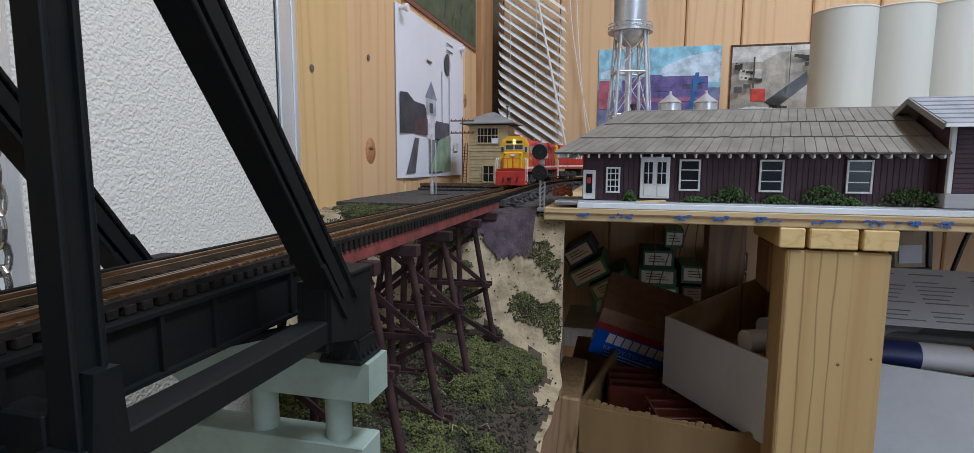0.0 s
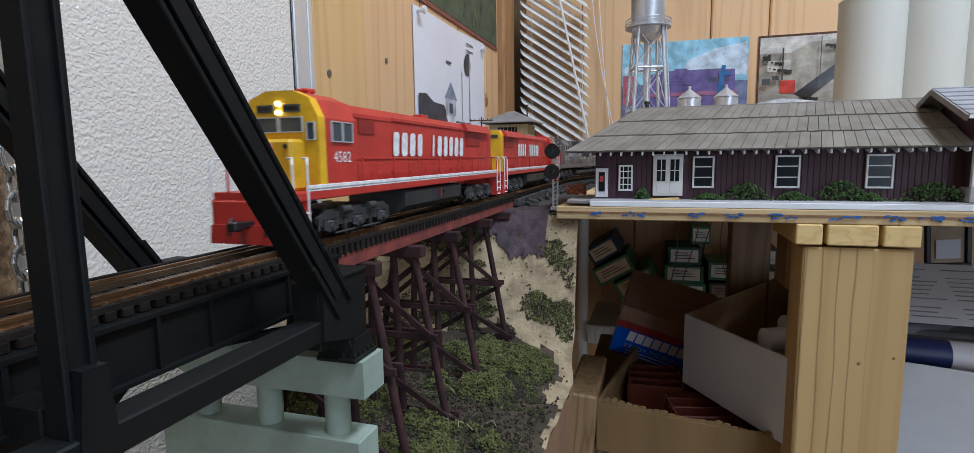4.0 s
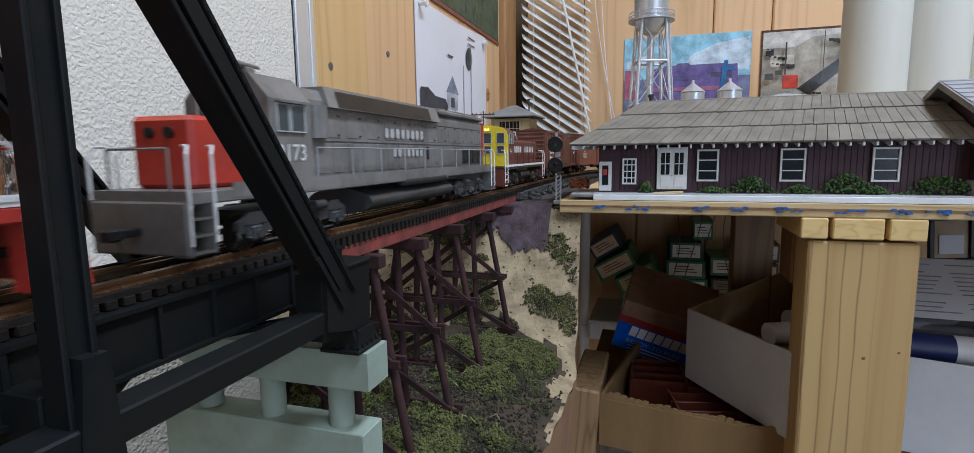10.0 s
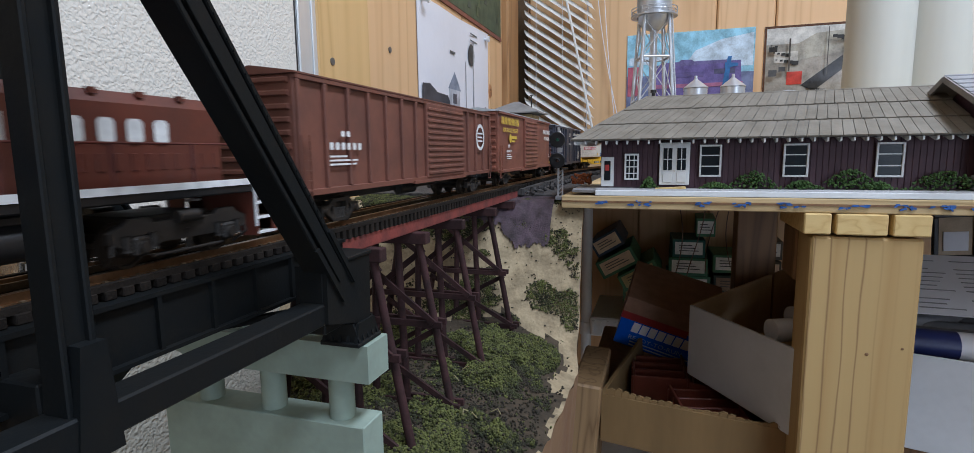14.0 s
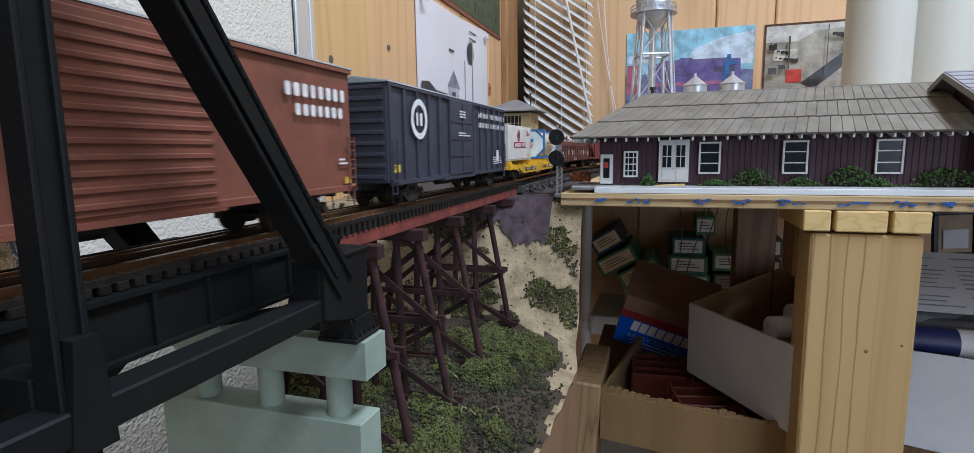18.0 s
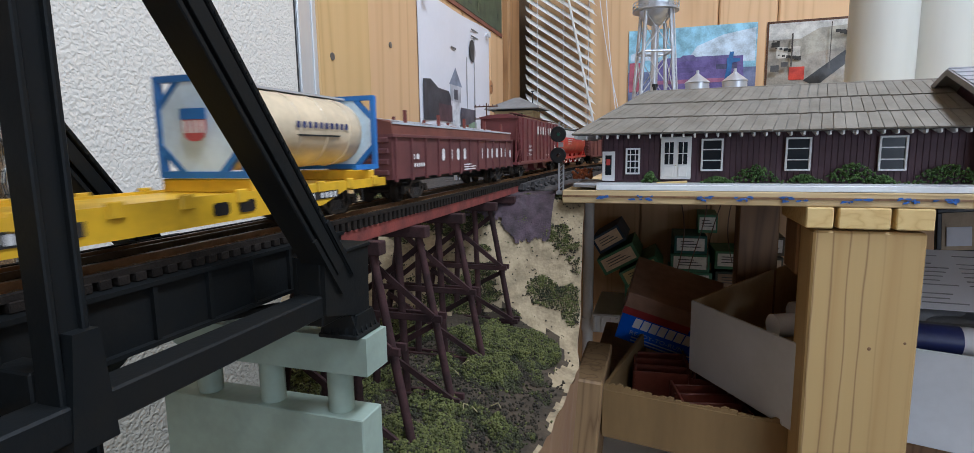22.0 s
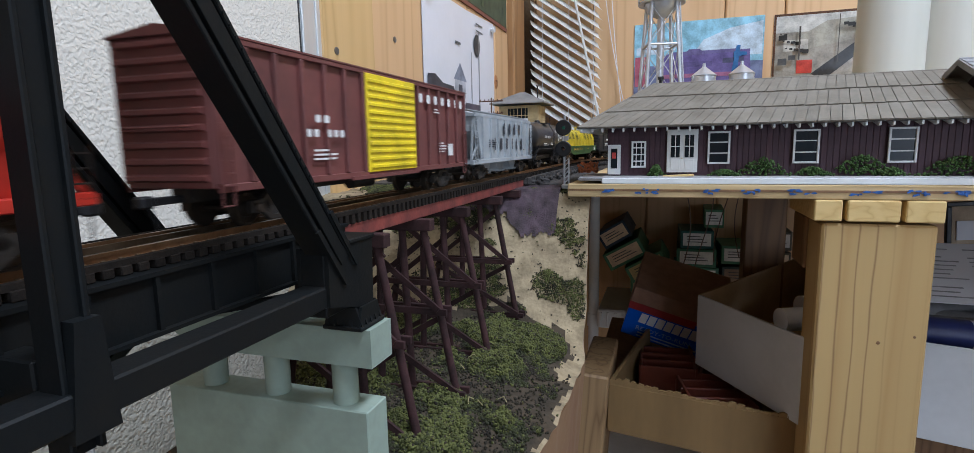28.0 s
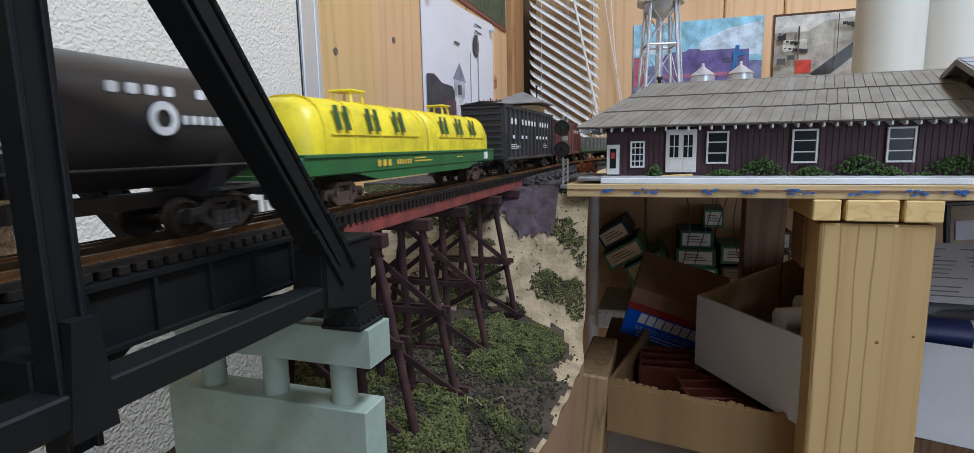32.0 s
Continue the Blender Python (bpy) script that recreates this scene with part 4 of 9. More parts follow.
solid("base_board", Shape().box(-0.288, -0.085, 0.10, 0.62, -0.262, -0.252, 0.001), stud_pine, "pine shelf board below the hillside", "shelf", kind="structure")
vs, fs, NA = [], [], 72
for j in range(NA + 1):
    for i in range(NA + 1):
        x, y = -0.185 + 0.103 * i / NA, 0.512 + 0.085 * j / NA
        vs.append((x, y, min(-0.0118, ground_z(x, y) + 0.0015 + 0.0022 * noise.noise((x * 160, y * 160, 8)) + (0.004 if y > 0.53 else 0.002))))
for j in range(NA):
    for i in range(NA):
        k = j * (NA + 1) + i
        x, y, z = vs[k]
        if y > 0.520 + 0.008 * noise.noise((x * 60, 1, 3)) + 0.003 * noise.noise((x * 260, y * 260, 3)) + 0.25 * max(0, x + 0.102):
            fs.append((k, k + 1, k + NA + 2, k + NA + 1))
part("abutment", Shape().add(vs, fs, smooth=True), abutment, hill, "dark purple rock round the bridge end")
# ground foam: many little clumps
rnd = random.Random(4)
ico = bmesh.new()
bmesh.ops.create_icosphere(ico, subdivisions=1, radius=1)
IV, IF = [v.co.copy() for v in ico.verts], [tuple(v.index for v in f.verts) for f in ico.faces]
ico.free()


def clump(s, p, r):
    q = Euler((rnd.random() * 6, rnd.random() * 6, rnd.random() * 6)).to_matrix()
    s.add([p + q @ Vector((v.x * r * rnd.uniform(0.6, 1.25), v.y * r * rnd.uniform(0.6, 1.25), v.z * r * rnd.uniform(0.6, 1.25))) for v in IV], IF)


fo = [Shape(), Shape(), Shape()]
for k in range(150000):
    x, y = rnd.uniform(-0.27, -0.050), rnd.uniform(0.285, 0.585)
    ed = edge_x(y)
    if x > ed - 0.002 or x < left_x(y) + 0.002:
        continue
    gz = ground_z(x, y)
    fine_n = noise.noise((x * 150, y * 150, gz * 150 + 9))
    d = noise.noise((x * 26, y * 26, gz * 30 + 11)) + 0.55 * noise.noise((x * 60, y * 60, gz * 60 + 4)) + 0.25 * fine_n
    low = y < 0.474 + 0.2 * (x + 0.1) + 0.012 * noise.noise((x * 35, y * 35, 6))
    bare = 0.6 if low and x > ed - (0.008 if y < 0.42 else 0.016) + 0.008 * noise.noise((y * 40, 3, 1)) else 0.0
    cut = (-0.20 if low else 0.06) + bare
    if d < cut and rnd.random() > (0.10 if low and not bare else 0.012):
        continue
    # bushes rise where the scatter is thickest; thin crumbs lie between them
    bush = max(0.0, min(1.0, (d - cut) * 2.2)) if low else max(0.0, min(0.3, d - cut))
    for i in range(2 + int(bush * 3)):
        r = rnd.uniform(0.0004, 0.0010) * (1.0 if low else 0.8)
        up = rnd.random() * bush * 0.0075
        # light on the bush tops is put into the colour: raised clumps take lighter green
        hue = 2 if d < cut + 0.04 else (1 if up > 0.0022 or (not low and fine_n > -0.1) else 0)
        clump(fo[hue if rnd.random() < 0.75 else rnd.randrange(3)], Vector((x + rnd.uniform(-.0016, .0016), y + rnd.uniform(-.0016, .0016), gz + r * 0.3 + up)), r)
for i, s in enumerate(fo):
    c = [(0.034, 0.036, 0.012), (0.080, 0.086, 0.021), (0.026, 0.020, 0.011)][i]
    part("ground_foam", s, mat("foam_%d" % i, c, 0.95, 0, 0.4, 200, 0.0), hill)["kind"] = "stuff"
# curled dry straw on the slope
for k in range(6):
    x, y = rnd.uniform(-0.12, -0.075), rnd.uniform(0.33, 0.45)
    z = ground_z(x, y) + 0.004
    a = rnd.random() * 6
    part("straw", Shape().wire([(x, y, z), (x + 0.003 * math.cos(a), y + 0.003 * math.sin(a), z + 0.002), (x + 0.006 * math.cos(a + .5), y + 0.006 * math.sin(a + .5), z)], 0.0003, 4), mat("straw", (0.26, 0.22, 0.11), 0.8), hill)

# ---- bridge, trestle and track ----
br = thing("truss_bridge", "black plastic through truss railroad bridge", "bridge")


def channel(p, q, w, h, t=0.0016):
    """A built-up steel member: two flange plates on a recessed web; w across x, h in the truss plane."""
    p, q = Vector(p), Vector(q)
    d = (q - p).normalized()
    o = Vector((1, 0, 0)).cross(d).normalized() * (h / 2 - t / 2)
    s = Shape()
    s.beam(p + o, q + o, t, w, up=(1, 0, 0), c=0.0003)
    s.beam(p - o, q - o, t, w, up=(1, 0, 0), c=0.0003)
    s.beam(p, q, h - 2 * t, w * 0.55, up=(1, 0, 0))
    return s


def bar(p, q, w, h):
    """A plain boxed member with softened edges."""
    return Shape().beam(p, q, h, w, up=(1, 0, 0), c=0.0005)


PANEL = 0.0875
for X, nm in ((-0.1005, "near"), (-0.1725, "far")):
    tops = [0.1735 - PANEL * i for i in range(6)]
    XO = X + 0.0015
    part("end_post", channel((XO, 0.2562, -0.0157), (XO, 0.1775, 0.094), 0.0088, 0.0092), bridge_black, br)
    part("cover_strip", Shape().beam((XO + 0.0042, 0.2530, -0.011), (XO + 0.0042, 0.1800, 0.0905), 0.0040, 0.0006, up=(1, 0, 0), c=0.0001), bridge_black, br)
    part("top_chord", channel((X, 0.179, 0.092), (X, -0.27, 0.092), 0.009, 0.010), bridge_black, br)
    part("bottom_chord", bar((X, 0.250, -0.0209), (X, -0.36, -0.0209), 0.0085, 0.0066), bridge_black, br)
    for i, y in enumerate(tops):
        part("vertical_post", channel((X, y, -0.030), (X, y, 0.09), 0.0060, 0.0064, 0.0012), bridge_black, br)
        part("gusset", Shape().prism([(y - 0.0034, -0.0265), (y + 0.0052, -0.0265), (y + 0.0036, -0.0052), (y - 0.0012, -0.0052)], X - 0.0047, X + 0.0047, "x"), bridge_black, br)
        if i < 5:
            part("diagonal", channel((X, y, -0.022) if i % 2 else (X, y, 0.088), (X, y - PANEL, 0.088) if i % 2 else (X, y - PANEL, -0.022), 0.006, 0.007), bridge_black, br)
    part("bolster", Shape().box(X - 0.0050, X + 0.0038, 0.2450, 0.2705, -0.0275, -0.0062, 0.0005), bridge_black, br)
    for o in (-0.0058, 0.0040):
        part("gusset_plate", Shape().prism([(0.2450, -0.0064), (0.2705, -0.0064), (0.2695, -0.0285), (0.2605, -0.0280), (0.2446, -0.0237)], X + o, X + o + 0.0014, "x"), bridge_black, br)
    part("top_plate", Shape().box(X - 0.0062, X + 0.0060, 0.2560, 0.2712, -0.0064, -0.0050, 0.0003), bridge_black, br)
    for d, e in ((-0.0041, 0.2540), (0.0041, 0.2585)):
        part("post_angle", Shape().beam((X + 0.0059, 0.2562 + d * 0.81, -0.0157 + d * 0.58), (X + 0.0059, 0.2432 + d * 0.81, 0.0025 + d * 0.58), 0.0016, 0.0012, up=(1, 0, 0)), bridge_black, br)
    sh = Shape().box(X - 0.0068, X + 0.0080, 0.2570, 0.2722, -0.0355, -0.0340, 0.0003).box(X - 0.0045, X + 0.0050, 0.2598, 0.2690, -0.0342, -0.0276, 0.0003)
    fins = []
    for k in range(5):
        y = 0.2585 + k * 0.0030
        fins.append(Shape().prism([(X - 0.0066, -0.0342), (X + 0.0078, -0.0342), (X + 0.0054, -0.0278), (X - 0.0048, -0.0278)], y - 0.0005, y + 0.0005, "y"))
        x = X - 0.0055 + k * 0.0030
        fins.append(Shape().prism([(0.2572, -0.0342), (0.2720, -0.0342), (0.2694, -0.0278), (0.2594, -0.0278)], x - 0.0005, x + 0.0005, "x"))
    part("bearing_shoe", sh, bridge_black, br)
    for fin in fins:
        part("shoe_fin", fin, bridge_black, br)
    # small rivets along the end post
    rv = Shape()
    for k in range(46):
        p = Vector((X + 0.0059, 0.2583, -0.012)).lerp(Vector((X + 0.0059, 0.1822, 0.093)), k / 45)
        rv.box(p.x - 0.0002, p.x + 0.0003, p.y - 0.0003, p.y + 0.0003, p.z - 0.0003, p.z + 0.0003)
    part("rivets", rv, bridge_black, br)["kind"] = "stuff"
for y in [0.1735 - 0.0875 * i for i in range(6)]:
    part("floor_beam", Shape().box(-0.168, -0.105, y - 0.003, y + 0.003, -0.0255, -0.0125, 0.0004), bridge_black, br)
for X in (-0.1165, -0.1535):
    g = Shape().box(X - 0.0012, X + 0.0012, -0.34, 0.286, -0.0190, -0.0046).box(X - 0.0032, X + 0.0032, -0.34, 0.286, -0.0198, -0.0188).box(X - 0.0026, X + 0.0026, -0.34, 0.286, -0.0056, -0.0045)
    for k in range(34):
        g.box(X - 0.0024, X + 0.0024, 0.2537 - k * 0.0166, 0.2549 - k * 0.0166, -0.0190, -0.0052)
    part("plate_girder", g, bridge_black, br)
for i in range(3):
    y = 0.261 - 0.0875 * i
    part("wind_brace", Shape().beam((-0.168, y, -0.0235), (-0.105, y - 0.0875, -0.0235), 0.003, 0.003).beam((-0.105, y, -0.0230), (-0.168, y - 0.0875, -0.0230), 0.003, 0.002), bridge_black, br)
    part("top_strut", Shape().beam((-0.1725, y - 0.065, 0.092), (-0.1005, y - 0.065, 0.092), 0.005, 0.006), bridge_black, br)

pier = thing("bridge_pier", "pale green painted concrete bridge pier with round columns", "bridge pier")
part("cap", Shape().prism([(-0.0910, -0.0487), (-0.0910, -0.0356), (-0.1790, -0.0356), (-0.1790, -0.0410), (-0.1640, -0.0487)], 0.2595, 0.2735, "y"), pier_green, pier)
for x in (-0.1060, -0.1348, -0.1636):
    part("column", Shape().tube((x, 0.2665, -0.066), (x, 0.2665, -0.048), 0.0045, n=20), pier_green, pier)
part("footing", Shape().box(-0.1805, -0.0940, 0.2600, 0.2735, -0.252, -0.0648, 0.0004), pier_green, pier)

tr = thing("timber_trestle", "dark brown timber trestle with a red girder top", "trestle")
for X in (-0.1215, -0.1485):
    part("stringer", Shape().box(X - 0.0028, X + 0.0028, 0.288, 0.572, -0.0122, -0.0062, 0.0003), stringer_red, tr, "dark red painted stringer")
for X in (-0.1285, -0.1415):
    part("stringer", Shape().box(X - 0.002, X + 0.002, 0.288, 0.572, -0.0122, -0.0064, 0.0003), stringer_red, tr, "dark red painted stringer")
BENTS = [(0.311, -0.108), (0.358, -0.104), (0.412, -0.104), (0.481, -0.100), (0.534, -0.063)]
for y, zb in BENTS:
    part("cap_beam", Shape().box(-0.160, -0.1115, y - 0.003, y + 0.003, -0.0182, -0.0123, 0.0004), trestle_brown, tr)
    k = (-0.018 - zb) / 0.085
    for xt, xb in ((-0.1165, -0.1165 + 0.0175 * k), (-0.1285, -0.1285 + 0.003 * k), (-0.1415, -0.1415 - 0.003 * k), (-0.1535, -0.1535 - 0.0175 * k)):
        part("trestle_post", Shape().tube((xt, y, -0.018), (xb, y, zb - 0.01), 0.0019, 0.0021, n=9), trestle_brown, tr)
    levels = [-0.020, -0.061, zb] if zb < -0.08 else [-0.020, zb + 0.004]
    for z in levels[1:]:
        hw = 0.0185 + 0.0175 * (-0.018 - z) / 0.085 + 0.004
        for dy in (-0.0032, 0.0032):
            part("sash_beam", Shape().box(-0.135 - hw, -0.135 + hw, y + dy - 0.0010, y + dy + 0.0010, z, z + 0.0034, 0.0002), trestle_brown, tr)
    for z1, z0 in zip(levels, levels[1:]):
        h1, h0 = [0.0185 + 0.0175 * (-0.018 - z) / 0.085 for z in (z1, z0)]
        part("sway_brace", Shape().beam((-0.135 - h1, y - 0.0045, z1 - 0.002), (-0.135 + h0, y - 0.0045, z0 + 0.003), 0.0014, 0.0030), trestle_brown, tr)
        part("sway_brace", Shape().beam((-0.135 + h1, y + 0.0045, z1 - 0.002), (-0.135 - h0, y + 0.0045, z0 + 0.003), 0.0014, 0.0030), trestle_brown, tr)
part("cap_beam", Shape().box(-0.157, -0.1135, 0.2885, 0.2945, -0.0182, -0.0123, 0.0004), trestle_brown, tr)


# the track: straight over the bridge, then curves to the right behind the depot; (length, radius)
COURSE = [(0.85 + 4.0, 0), (0.9 * radians(15), 0.9), (0.27 * radians(75), 0.27), (9.0, 0)]


def rail_path(s):
    """Place and heading on the track, s metres along it."""
    x, y, a, left = XT, -4.0, 0.0, s + 4.0
    for ln, r in COURSE:
        d = min(left, ln)
        if r:
            b = a + d / r
            x, y, a = x + r * (math.cos(a) - math.cos(b)), y + r * (math.sin(b) - math.sin(a)), b
        else:
            x, y = x + d * math.sin(a), y + d * math.cos(a)
        left -= d
        if left <= 0:
            break
    return x, y, a


track = thing("railroad_track", "model railroad track with brown rails on black ties", "track", kind="structure")


def swept(off0, off1, z0, z1, s0, s1, ds=0.02):
    """A bar that follows the track between two side offsets."""
    s = Shape()
    n = max(2, int((s1 - s0) / ds))
    vs = []
    for i in range(n + 1):
        x, y, a = rail_path(s0 + (s1 - s0) * i / n)
        for o, z in ((off0, z0), (off1, z0), (off1, z1), (off0, z1)):
            vs.append((x + o * math.cos(a), y - o * math.sin(a), z))
    return s.add(vs, [(4 * i + j, 4 * i + (j + 1) % 4, 4 * i + 4 + (j + 1) % 4, 4 * i + 4 + j) for i in range(n) for j in range(4)] + [(0, 1, 2, 3), (4 * n, 4 * n + 1, 4 * n + 2, 4 * n + 3)])


S0, S1 = -3.45, 4.2
for o in (-0.0086, 0.0086):
    part("rail", swept(o - 0.0005, o + 0.0005, -0.0009, RZ, S0, S1).add(*[(lambda q: (q.v, q.f))(swept(o - 0.0012, o + 0.0012, -0.0023, -0.0019, S0, S1))][0]).add(*[(lambda q: (q.v, q.f))(swept(o - 0.0003, o + 0.0003, -0.0019, -0.0009, S0, S1))][0]), rail_brown, track, "worn brown rail")
for o in (-0.0052, 0.0052):
    part("guard_rail", swept(o - 0.0004, o + 0.0004, -0.0023, -0.0005, -0.36, 0.60), rail_steel, track, "dark inner guard rail")
tie = Shape().box(-0.0172, 0.0172, -0.00125, 0.00125, -0.0062, -0.0023, 0.0002).mesh("tie", tie_black)
bridge_tie = Shape().box(-0.0178, 0.0178, -0.00145, 0.00145, -0.0044, -0.0022, 0.0002).mesh("tie", tie_black)
s = -0.06
while s < 0.60:
    ob = new("tie", tie if s > 0.287 else bridge_tie)
    ob.parent = track
    ob.matrix_basis = pose(XT, s, 0)
    s += 0.0044
far_ties = Shape()
s = S0
while s < S1:
    if not -0.06 <= s < 0.60:
        x, y, a = rail_path(s)
        far_ties.box(-0.0155, 0.0155, -0.00125, 0.00125, -0.0062, -0.0023, 0, pose(x, y, 0, 0, 0, -math.degrees(a)))
    s += 0.0062
part("tie_row", far_ties, tie_black, track)["kind"] = "stuff"
spikes = Shape()
for i in range(150):
    y = -0.06 + i * 0.0044
    for o in (-0.0105, -0.0067, 0.0067, 0.0105):
        spikes.box(XT + o - 0.0005, XT + o + 0.0005, y - 0.0005, y + 0.0005, -0.0023, -0.0015)
part("spike_row", spikes, mat("spike", (0.30, 0.22, 0.14), 0.4, 0.6), track)["kind"] = "stuff"
for o in (-0.0163, 0.0163):
    part("guard_timber", swept(o - 0.0010, o + 0.0010, -0.0023, -0.0008, -0.36, 0.572), tie_black, track)
part("roadbed", swept(-0.020, 0.020, -0.0105, -0.0050, 0.575, S1), ballast, track, "black ballast roadbed")
# shelf that carries the track past the bridge
solid("track_shelf", Shape().box(-0.288, -0.07, -3.55, -0.34, -0.03, -0.0063, 0.001), plywood, "plywood shelf carrying the track along the wall", "shelf", kind="structure")
lump = Shape()
for k in range(420):
    s = rnd.uniform(0.575, 1.1)
    x, y, a = rail_path(s)
    o = rnd.choice((-1, 1)) * rnd.uniform(0.016, 0.034)
    clump(lump, Vector((x + o * math.cos(a), y - o * math.sin(a), -0.0075 + rnd.uniform(-0.002, 0.001))), rnd.uniform(0.0012, 0.0035))
solid("ballast_heap", lump, ballast, "loose black cinders heaped beside the curved track", "ballast", kind="stuff")
# the spare track, veneer and drum beside the wall
sp = thing("siding_track", "dark unused siding track lying near the wall", "track")
part("roadbed", Shape().box(-0.283, -0.165, 0.80, 0.835, -0.0105, -0.0068, 0.001), ballast, sp)
for i in range(22):
    part("tie", Shape().box(-0.280 + i * 0.0052, -0.2775 + i * 0.0052, 0.803, 0.832, -0.0068, -0.0045, 0.0002), tie_black, sp)
for y in (0.810, 0.826):
    part("rail", Shape().box(-0.283, -0.165, y - 0.0005, y + 0.0005, -0.0045, -0.0012), rail_steel, sp)
solid("veneer_strip", Shape().box(-0.284, -0.19, 0.60, 0.70, -0.0195, -0.0165, 0.0008), stud_pine, "thin pale wood strip beside the track", "wood strip")
solid("wire_spool", Shape().lathe([(0.0, 0), (0.034, 0), (0.036, 0.004), (0.036, 0.028), (0.033, 0.031), (0.030, 0.030), (0, 0.029)], 28), mat("spool_blue", (0.10, 0.14, 0.17), 0.35), "dark blue grey plastic tub standing by the wall", "tub", pose(-0.247, 0.573, -0.0505))
solid("shelf_bracket", Shape().box(-0.288, -0.20, 0.535, 0.72, -0.06, -0.0507, 0.001), stud_pine, "pale pine ledge along the wall behind the trestle", "ledge", kind="structure")

# ---- buildings on the table ----
dep = thing("depot", "plum brown wooden railroad depot with a grey shingle roof", "depot")
DX0, DX1, DY0, DY1, DZ0, DZ1 = -0.0445, 0.203, 0.555, 0.655, -0.0015, 0.036
w = Shape().box(DX0, DX1, DY0 + 0.001, DY1, DZ0, DZ1)
part("wall", w, depot_plum, dep)
plank = Shape().box(0.0001, 0.0038, -0.0005, 0, 0, DZ1 - DZ0, 0.0002).mesh("plank", depot_plum)
x = DX0
while x < DX1 - 0.003:
    ob = new("plank", plank)
    ob.parent = dep
    ob.matrix_basis = pose(x, DY0 + 0.0011, DZ0)
    x += 0.0039
sideplank = Shape().box(-0.0011, 0, 0.0002, 0.0036, 0, DZ1 - DZ0, 0.0003).mesh("plank", depot_plum)
for i in range(25):
    ob = new("plank", sideplank)
    ob.parent = dep
    ob.matrix_basis = pose(DX0 + 0.0002, DY0 + 0.0012 + i * 0.0039, DZ0)


def sash(parent, x0, x1, z0, z1, y, cols, rows, m=None, fr=0.0014, name="window"):
    wn_ = part(name, Shape().box(x0 + 0.0005, x1 - 0.0005, y - 0.0012, y - 0.0006, z0 + 0.0005, z1 - 0.0005), window_dark, parent, "white framed window with dark panes")
    f = Shape()
    f.box(x0, x0 + fr, y - 0.0024, y - 0.0008, z0, z1, 0.0002).box(x1 - fr, x1, y - 0.0024, y - 0.0008, z0, z1, 0.0002)
    f.box(x0 + fr, x1 - fr, y - 0.0023, y - 0.0008, z0, z0 + fr, 0.0002).box(x0 + fr, x1 - fr, y - 0.0023, y - 0.0008, z1 - fr, z1, 0.0002)
    part("window_frame", f, m or trim_white, wn_)
    for i in range(1, cols):
        xx = x0 + (x1 - x0) * i / cols
        part("muntin", Shape().box(xx - 0.0003, xx + 0.0003, y - 0.0019, y - 0.0012, z0 + fr, z1 - fr), m or trim_white, wn_)
    for i in range(1, rows):
        zz = z0 + (z1 - z0) * i / rows
        part("muntin", Shape().box(x0 + fr, x1 - fr, y - 0.0020, y - 0.0012, zz - 0.0004, zz + 0.0004), m or trim_white, wn_)
    return wn_


sash(dep, -0.0268, -0.0158, 0.0045, 0.0250, DY0, 3, 4)
for a, b in ((0.0285, 0.0440), (0.0855, 0.1022), (0.1435, 0.1605)):
    sash(dep, a, b, 0.0070, 0.0312, DY0, 1, 3)
dd = part("double_door", Shape().box(-0.0005, 0.0217, DY0 - 0.0022, DY0, 0.0008, 0.0332, 0.0003), trim_white, dep, "white double door with glazed tops")
for a, b in ((0.0014, 0.0098), (0.0114, 0.0198)):
    part("glazing", Shape().box(a + 0.001, b - 0.001, DY0 - 0.0028, DY0 - 0.0021, 0.0122, 0.0290), window_dark, dd)
    part("muntin", Shape().box((a + b) / 2 - 0.0003, (a + b) / 2 + 0.0003, DY0 - 0.0031, DY0 - 0.0027, 0.0122, 0.0290).box(a + 0.001, b - 0.001, DY0 - 0.0031, DY0 - 0.0027, 0.0202, 0.0208), trim_white, dd)
    part("panel", Shape().box(a + 0.0008, b - 0.0008, DY0 - 0.0028, DY0 - 0.0021, 0.0026, 0.0105, 0.0003), trim_white, dd)
part("knob", Shape().tube((0.0105, DY0 - 0.002, 0.0115), (0.0105, DY0 - 0.0036, 0.0115), 0.0004, n=8), mat("brass", (0.5, 0.35, 0.1), 0.3, 0.9), dd)
ed = part("door", Shape().box(DX0 - 0.0003, DX0 + 0.0095, DY0 - 0.0022, DY0, -0.0008, 0.0225, 0.0003), trim_white, dep, "white framed door with a red poster")
part("glazing", Shape().box(DX0 + 0.0022, DX0 + 0.0070, DY0 - 0.0028, DY0 - 0.0021, 0.0040, 0.0195), window_dark, ed)
part("sign", Shape().box(DX0 + 0.0030, DX0 + 0.0060, DY0 - 0.0032, DY0 - 0.0027, 0.0118, 0.0165), mat("sign_red", (0.5, 0.05, 0.04), 0.5), ed, "small red sign")
